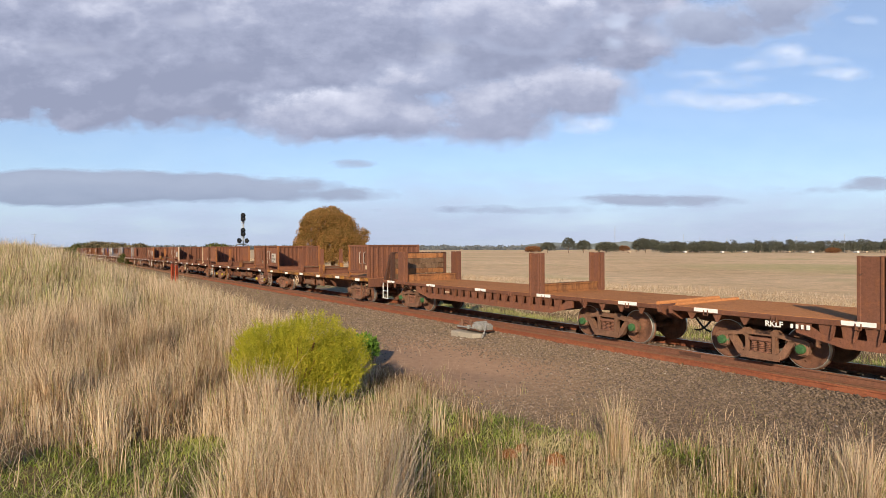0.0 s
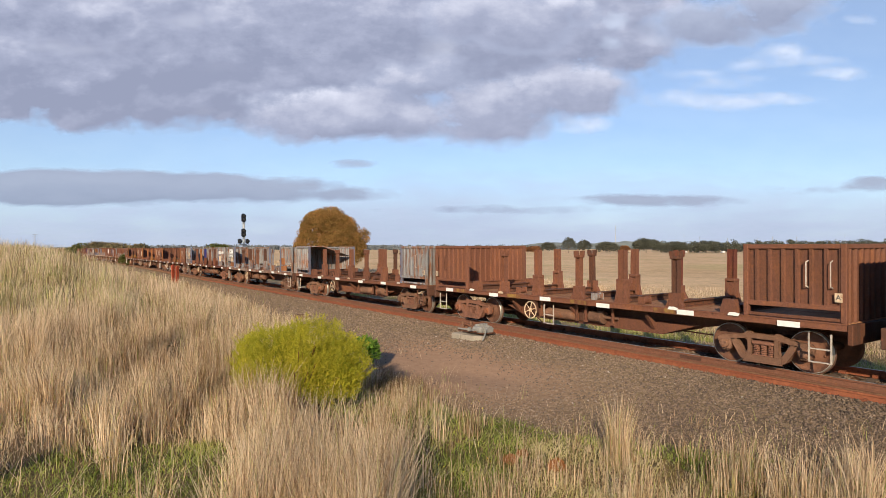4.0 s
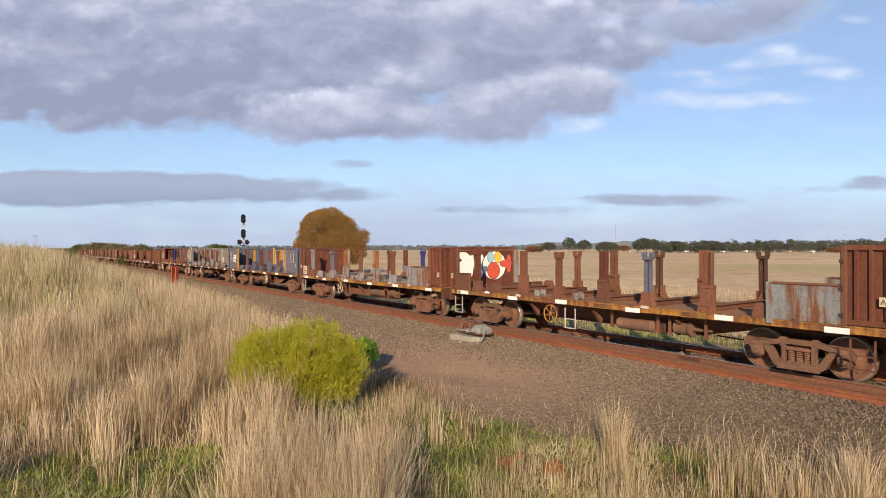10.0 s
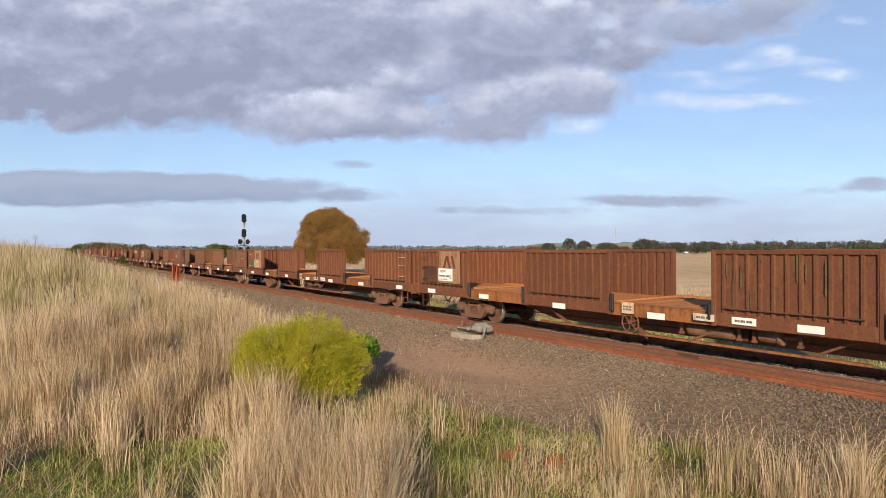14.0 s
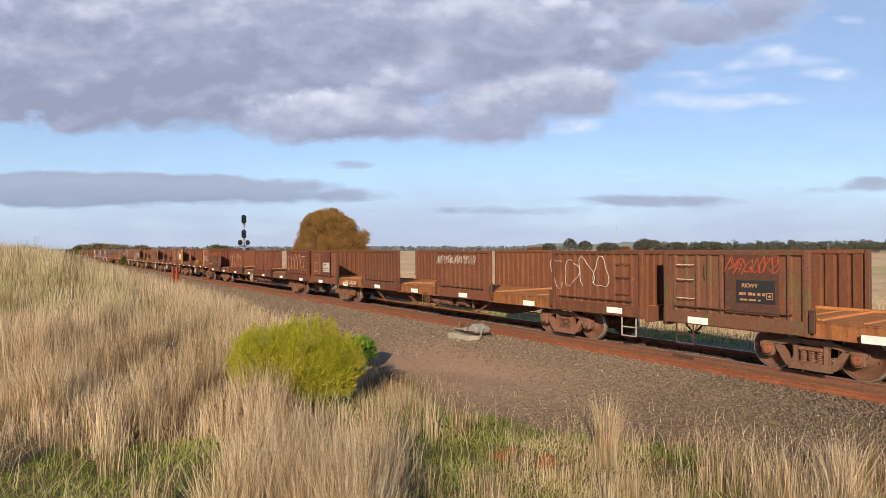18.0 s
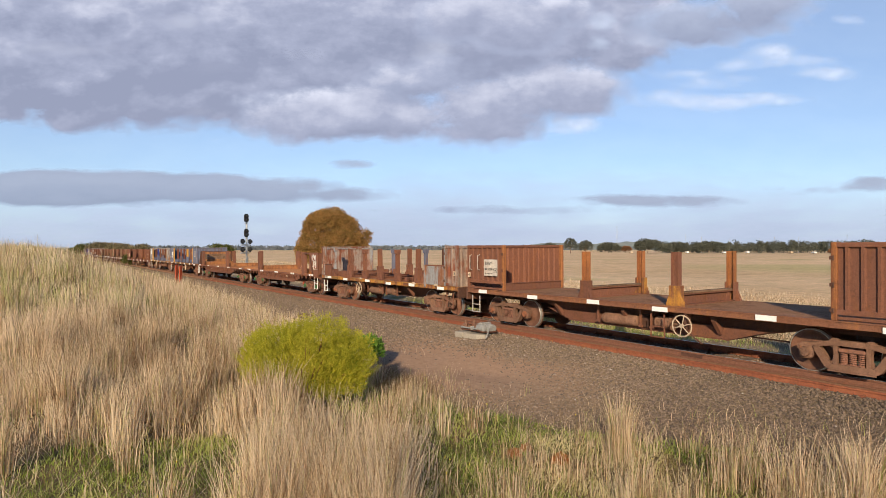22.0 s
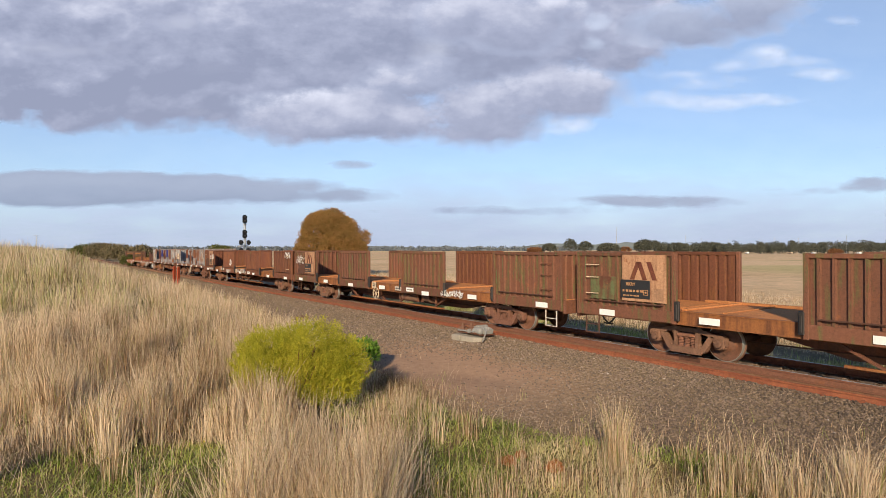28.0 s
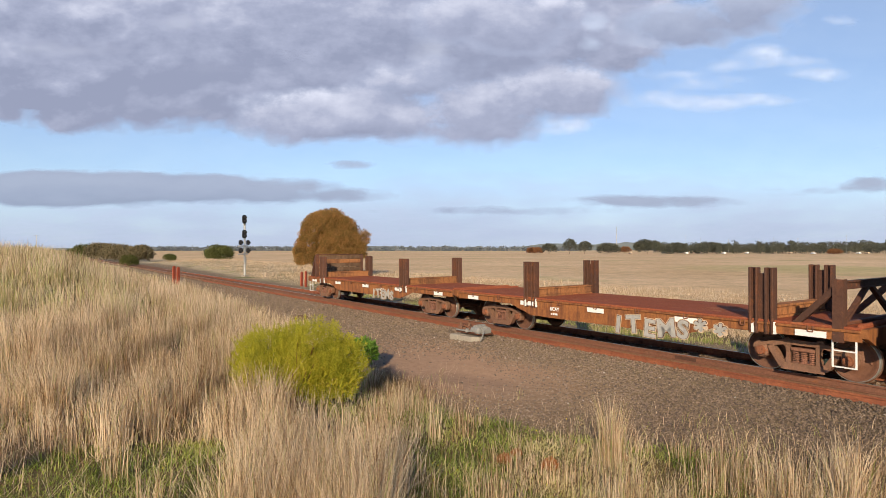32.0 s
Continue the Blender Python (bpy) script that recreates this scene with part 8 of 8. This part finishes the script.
def build_train():
    wagon_flat(-20.6, -5.9, 1, -1, label=FLATW)
    wagon_flat(-5.6, 9.3, 2, 1, label=FLATW, code="RKLF", mid=-2.92)
    wagon_flat(9.3, 24.2, 3, -1, label=FLATW, mid=2.78, inner=-5.42)
    wagon_boxes(25.0, 40.1, 4, frame_mat=RUST_ORANGE, sill=YELLOW, board=DIRTYWHITE, label=BROWN, code="RKGY", deck=DECK)
    wagon_boxes(40.1, 55.4, 5, frame_mat=RUST_ORANGE, sill=RUST, label=BROWN, caps=YELLOWCAP, deck=DECK, side=-1)
    wagon_boxes(55.4, 70.8, 6, frame_mat=CREAM, sill=RUST, board=DIRTYWHITE, label=BROWN, side=-1)
    wagon_boxes(70.8, 86.1, 7, frame_mat=RUST_ORANGE, sill=RUST, board=DIRTYWHITE, label=BROWN, side=1)
    wagon_boxes(86.1, 101.2, 8, sill=RUST, label=BROWN, posts="p")
    wagon_boxes(101.2, 116.2, 9, wall=GREY, frame_mat=BLUEGREY, sill=RUST, label=GREYW, posts="p", post_mats=GREYPOSTS, roof=True)
    wagon_boxes(116.2, 131.3, 10, wall=GREY, frame_mat=BLUEGREY, sill=REDGREY, foot=GREY, board=WHITE, code="REAY", label=GREYW, posts="p", post_mats=[RUST, RUST_DARK, GREY], slots=(0.45, 0.45))
    wagon_boxes(131.3, 146.4, 11, wall=GREY, frame_mat=BLUEGREY, sill=RUST_RED, board=CREAM, label=GREYW, posts="p", post_mats=[RUST, RUST_ORANGE, RUST_DARK, BLUE], slots=(0.45, 0.4), graffiti=(0.75, 0.96, 2.35, 0.22, WHITE))
    wagon_boxes(146.7, 161.8, 12, frame_mat=RUST_ORANGE, sill=RUST, label=BROWN, board=RUST_DARK, code="RKGY", truss=True)
    wagon_boxes(161.8, 176.7, 13, side=1, frame_mat=RUST_ORANGE, sill=SILL_BROWN, board=CREAM, label=BROWN, code="RKGY")
    wagon_boxes(176.7, 191.6, 14, frame_mat=RUST_ORANGE, sill=RUST_RED, board=BLACK, code="RKGY", label=BROWN, slots=(0.0, 0.2))
    wagon_boxes(191.6, 207.1, 15, front_low=True, wall=RUST, frame_mat=GREY, sill=YELLOW, label="rusty stanchion wagon with orange sills and mixed posts", posts="p", post_mats=[RUST, RUST, RUST_RED, RUST, RUST, RUST, RUST_RED, RUST, BLUE, RUST], par=1, foot=GREY, slots=(0.0, 0.3), graffiti=(0.72, 0.86, 1.62, 0.3, FADED), rear_low=True)
    ow = wagon_boxes(207.1, 221.9, 16, front_low=True, wall=RUST_RED, frame_mat=RUST, sill=YELLOW, label="orange-silled stanchion wagon with sprayed end wall", posts="p", post_mats=[RUST, RUST, RUST_RED, BLUEGREY, RUST, RUST, RUST, RUST_DARK, RUST, RUST_DARK], par=1, foot=RUST, slots=(0.0, 0.45), rear_low=True)
    # sprayed shapes on the bulkhead that faces the posts
    wing = [(-1.02, 2.60), (-0.90, 2.52), (-0.80, 2.46), (-0.66, 2.50), (-0.62, 2.20), (-0.70, 1.72), (-0.95, 1.52), (-1.2, 1.50), (-1.30, 1.62), (-1.22, 1.78), (-1.40, 1.92), (-1.36, 2.18), (-1.18, 2.30), (-1.36, 2.44), (-1.30, 2.60)]

    def ring(cy, cz, ry, rz):
        return [(cy + ry * math.cos(i * 0.314), cz + rz * math.sin(i * 0.314)) for i in range(20)]
    spots = [(wing, WHITE), (ring(-0.36, 2.1, 0.24, 0.50), WHITE), (ring(0.37, 2.07, 0.58, 0.55), WHITE), (ring(1.1, 2.13, 0.13, 0.36), TAG_RED), (ring(0.95, 2.13, 0.30, 0.14), TAG_RED), (ring(0.32, 1.87, 0.30, 0.32), TAG_RED), (ring(0.16, 2.40, 0.16, 0.21), TAG_BLUE), (ring(0.54, 2.39, 0.17, 0.22), TAG_YELLOW)]
    for k, (pts, m) in enumerate(spots):
        cy, cz = sum(p[0] for p in pts) / len(pts), sum(p[1] for p in pts) / len(pts)
        edge = [(cy + (p[0] - cy) * 1.07, min(2.622, cz + (p[1] - cz) * 1.06)) for p in pts]
        pts = [(p[0], min(2.615, p[1])) for p in pts]
        x0 = -6.672 + k * 0.004
        part("graffiti", Shape().prism(edge, "x", x0, x0 + 0.002), RUST_DARK, ow, "dark outline of a sprayed shape")
        part("graffiti", Shape().prism(pts, "x", x0 + 0.001, x0 + 0.004), m, ow, "sprayed patch of colour")
    wagon_boxes(221.9, 237.1, 17, front_low=True, wall=RUST_RED, frame_mat=RUST, sill=YELLOW, board=CREAM, code="RKEY", label="red-rust stanchion wagon with orange sills and posts", posts="p", post_mats=[BLUEGREY, RUST_ORANGE, RUST, RUST_ORANGE, RUST, GREY, RUST_RED, RUST_RED, BLUE, RUST], par=0, foot=GREY, slots=(0.0, 0.2), rear_low=True)
    wagon_boxes(237.1, 252.0, 18, side=1, wall=DEEPBLUE, frame_mat=POST_YELLOW, sill=YELLOW, board=WHITE, code="RKDY", label="deep blue bay wagon with yellow corner posts and sill", posts="p", par=0, post_mats=[RUST, POST_YELLOW, RUST_RED, RUST_RED, RUST, POST_YELLOW, RUST, RUST_RED, RUST, RUST], foot=DEEPBLUE, slots=(0.0, 0.0))
    wagon_boxes(252.0, 267.4, 19, wall=GREY, frame_mat=GREY, sill=RUST, board=DIRTYWHITE, label=GREYW, posts="p", post_mats=[RUST, RUST_RED, RUST, RUST_RED, RUST_RED, RUST, RUST, BLUE, RUST_RED, RUST], par=0, foot=GREY, slots=(0.2, 0.4))
    wagon_boxes(267.4, 281.9, 20, wall=RUST, frame_mat=RUST, sill=RUST, board=DIRTYWHITE, label="rust-brown stanchion wagon with roofed end bay", posts="p", post_mats=[RUST_RED, RUST_RED, BLUE, RUST_RED, BLUEGREY, RUST_DARK, RUST, RUST, RUST, RUST_DARK], par=0, foot=RUST, roof=True, slots=(0.1, 0.4))
    Y = [(281.9, RUST_STREAK, WHITE, ()), (305.4, RUST_STREAK, CREAM, ()), (328.5, RUST_GREEN, BLACK, ()), (351.6, RUST_GREEN, BLACK, ((0.42, 0.66, 1.05, 0.2, CREAM), (0.82, 0.86, 1.9, 0.3, CREAM))),
         (374.8, WALL_DARK, DIRTYWHITE, ((-0.62, -0.5, 1.05, 0.22, CREAM), (0.70, 0.9, 2.0, 0.85, DIRTYWHITE), (0.14, 0.36, 2.3, 0.32, DIRTYWHITE))), (397.5, RUST_RED, BLACK, ((-0.41, -0.16, 1.85, 0.95, FADED), (0.72, 0.95, 1.9, 0.9, FADED))), (420.8, None, None, ())]
    for i, (a, b) in enumerate(zip(Y, Y[1:])):
        yw = wagon_walled(a[0], b[0], 30 + i, a[1], RUST_ORANGE if i != 5 else RUST, a[2], "RKWY", LONGW if a[1] is not RUST_GREEN else LONGG, a[3], board_x=1.0 if i == 2 else 1.9 if i == 4 else 2.25, crest=CREST if i in (0, 1) else None)
        if i == 2:
            part("worn_mark", Shape().box(-9.5, -8.9, -1.537, -1.53, 0.98, 1.08), DIRTYWHITE, yw)
            text_part(yw, "TERF SCAR", -10.2, -1.535, 1.06, 0.20, DIRTYWHITE, "graffiti", 0.010, 1.05)
    wagon_boxes(420.8, 435.1, 40, side=1, frame_mat=POST_YELLOW, sill=RUST, board=WHITE, code="RCGY", label=BROWN, slots=(0.0, 0.0), graffiti=(0.76, 0.97, 1.9, 0.55, DIRTYWHITE))
    wagon_boxes(435.1, 449.7, 41, side=1, frame_mat=RUST_ORANGE, sill=SILL_BROWN, label=BROWN, slots=(0.0, 0.2), board=RUST_DARK)
    wagon_boxes(449.7, 464.7, 42, side=1, frame_mat=RUST_ORANGE, sill=SILL_BROWN, board=DIRTYWHITE, label=BROWN, slots=(0.2, 0.1))
    wagon_boxes(464.7, 478.2, 43, front_low=True, wall=REDGREY, frame_mat=GREY, sill=YELLOW, label="orange-silled stanchion wagon with red and grey bays", posts="p", post_mats=[RUST, RUST_DARK, BLUEGREY, RUST], foot=RUST, slots=(0.0, 0.45), rear_low=True)
    wagon_flat(478.2, 492.3, 44, 1, label=FLATW, plate=True, mid=-3.58, inner=4.68)
    wagon_flat(492.3, 507.9, 45, -1, label=FLATW, mid=2.75, inner=-5.5)
    wagon_boxes(507.9, 521.9, 46, side=1, wall=BLUEGREY, frame_mat=POST_YELLOW, sill=YELLOW, board=WHITE, code="RKBY", label="blue-grey bay wagon with yellow corner posts and sill", posts="p", par=0, post_mats=[RUST_RED, RUST_RED, RUST_RED, POST_YELLOW, RUST, RUST, RUST_RED, POST_YELLOW, RUST, RUST], foot=DEEPBLUE, slots=(0.0, 0.0))
    wagon_boxes(521.9, 536.0, 47, wall=GREY, frame_mat=POST_YELLOW, sill=YELLOW, board=WHITE, label="grey bay wagon with yellow corner posts and sill", posts="p", par=0, post_mats=[RUST_RED, BLUE, RUST, RUST, RUST_RED, RUST, RUST_RED, BLUE, RUST, RUST], foot=DEEPBLUE, slots=(0.0, 0.0))
    wagon_walled(536.0, 558.4, 48, WALL_DARK, RUST_ORANGE, CREAM, "RKWY", LONGW)
    wagon_walled(558.4, 580.9, 49, RUST_GREEN, RUST_ORANGE, BLACK, "RKRY", LONGW, crest=CREST)
    wagon_walled(580.9, 603.4, 50, RUST_GREEN, RUST_ORANGE, BLACK, "RKRY", LONGW, crest=CREST, graffiti= ((0.42, 0.55, 1.05, 0.25, WHITE), (-0.97, -0.86, 2.1, 0.5, WHITE)))
    sh = wagon_walled(603.4, 625.9, 51, WALL_DARK, RUST_ORANGE, BLACK, "RKRY", LONGW, crest=CREST, graffiti=((0.9, 0.99, 2.35, 0.4, WHITE), (-0.25, -0.2, 1.7, 0.5, WHITE), (-0.82, -0.70, 2.1, 0.5, WHITE)))
    for body, x, z, size, sq in (("SHAKER WLS", -8.6, 1.06, 0.20, 1.1), ("SHAKER WLS", -4.86, 1.12, 0.22, 0.82), ("HEEIZM..PF", -3.12, 1.03, 0.24, 1.05), ("SHAKER.", -0.52, 1.10, 0.24, 0.80), ("HEEIZM", 0.72, 1.10, 0.36, 0.98)):
        text_part(sh, body, x, -1.535, z, size, DIRTYWHITE, "graffiti", 0.012, sq)
    wagon_boxes(625.9, 639.4, 52, wall=GREY, frame_mat=GREY, sill=RUST, board=CREAM, code="RKAY", label=GREYW, posts="p", post_mats=[RUST, RUST_RED, RUST, RUST, RUST, RUST, RUST, RUST, RUST, RUST], par=0, foot=GREY, slots=(0.45, 0.1), side=0.55)
    wagon_boxes(639.4, 654.2, 53, wall=GREY, frame_mat=GREY, sill=RUST, board=CREAM, label=GREYW, posts="p", post_mats=[RUST_RED, BLUE, RUST_RED, BLUE, RUST, RUST, RUST, RUST_DARK, RUST, RUST], par=0, foot=GREY, slots=(0.1, 0.45))
    f = wagon_flat(654.2, 667.8, 54, 1, True, "RCAY", "red-rusted flat wagon with silver graffiti and double stanchions", mid=-2.72, inner=4.66)
    tag_letters(f, "ITEM", 1.56, 0.69, 0.62)
    tag_letters(f, "S**", 3.25, 0.76, 0.60)
    f = wagon_flat(667.8, 682.4, 55, -1, True, "RCAY", "red-rusted flat wagon with double stanchions, last of the train", mid=3.44, planks=True)
    tag_letters(f, "ITEMS", 1.70, 0.68, 0.52)


build_train()


# ---- motion ----
SPEED = 20.3


def motions():
    for w, q in WAGONS:
        walk(w, [(t, pose(SPEED * t - q, 0, RAIL_Z, CANT_DEG)) for t in (0, 8, 16, 24, 32)])
    for ob, dist, yaw, drift in CLOUDS:
        rows = []
        for t in (0, 16, 32):
            cloud_pose(ob, dist, yaw, drift * t / 16 / 2)
            rows.append((t, ob.matrix_basis.copy()))
        walk(ob, rows)
    # the wheels roll: one turn of a wheel for each circumference of way
    first = {}
    step = 70.0 / 360 * 2 * math.pi * 0.46 / SPEED
    n = int(32 / step) + 1
    for w, o in BOGIES:
        if o not in first:
            rows, used = [], set()
            for k in range(n + 1):
                t = min(32.0, k * step)
                if frame(t) in used:
                    continue
                used.add(frame(t))
                tt = (frame(t) - 1) / FPS
                rows.append((tt, pose(o, 0, 0.46, 0, math.degrees(SPEED * tt / 0.46), 0)))
            walk(w, rows)
            first[o] = w
        else:
            src = first[o].animation_data
            w.rotation_mode = "QUATERNION"
            w.animation_data_create()
            w.animation_data.action = src.action
            w.animation_data.action_slot = src.action_slot


motions()
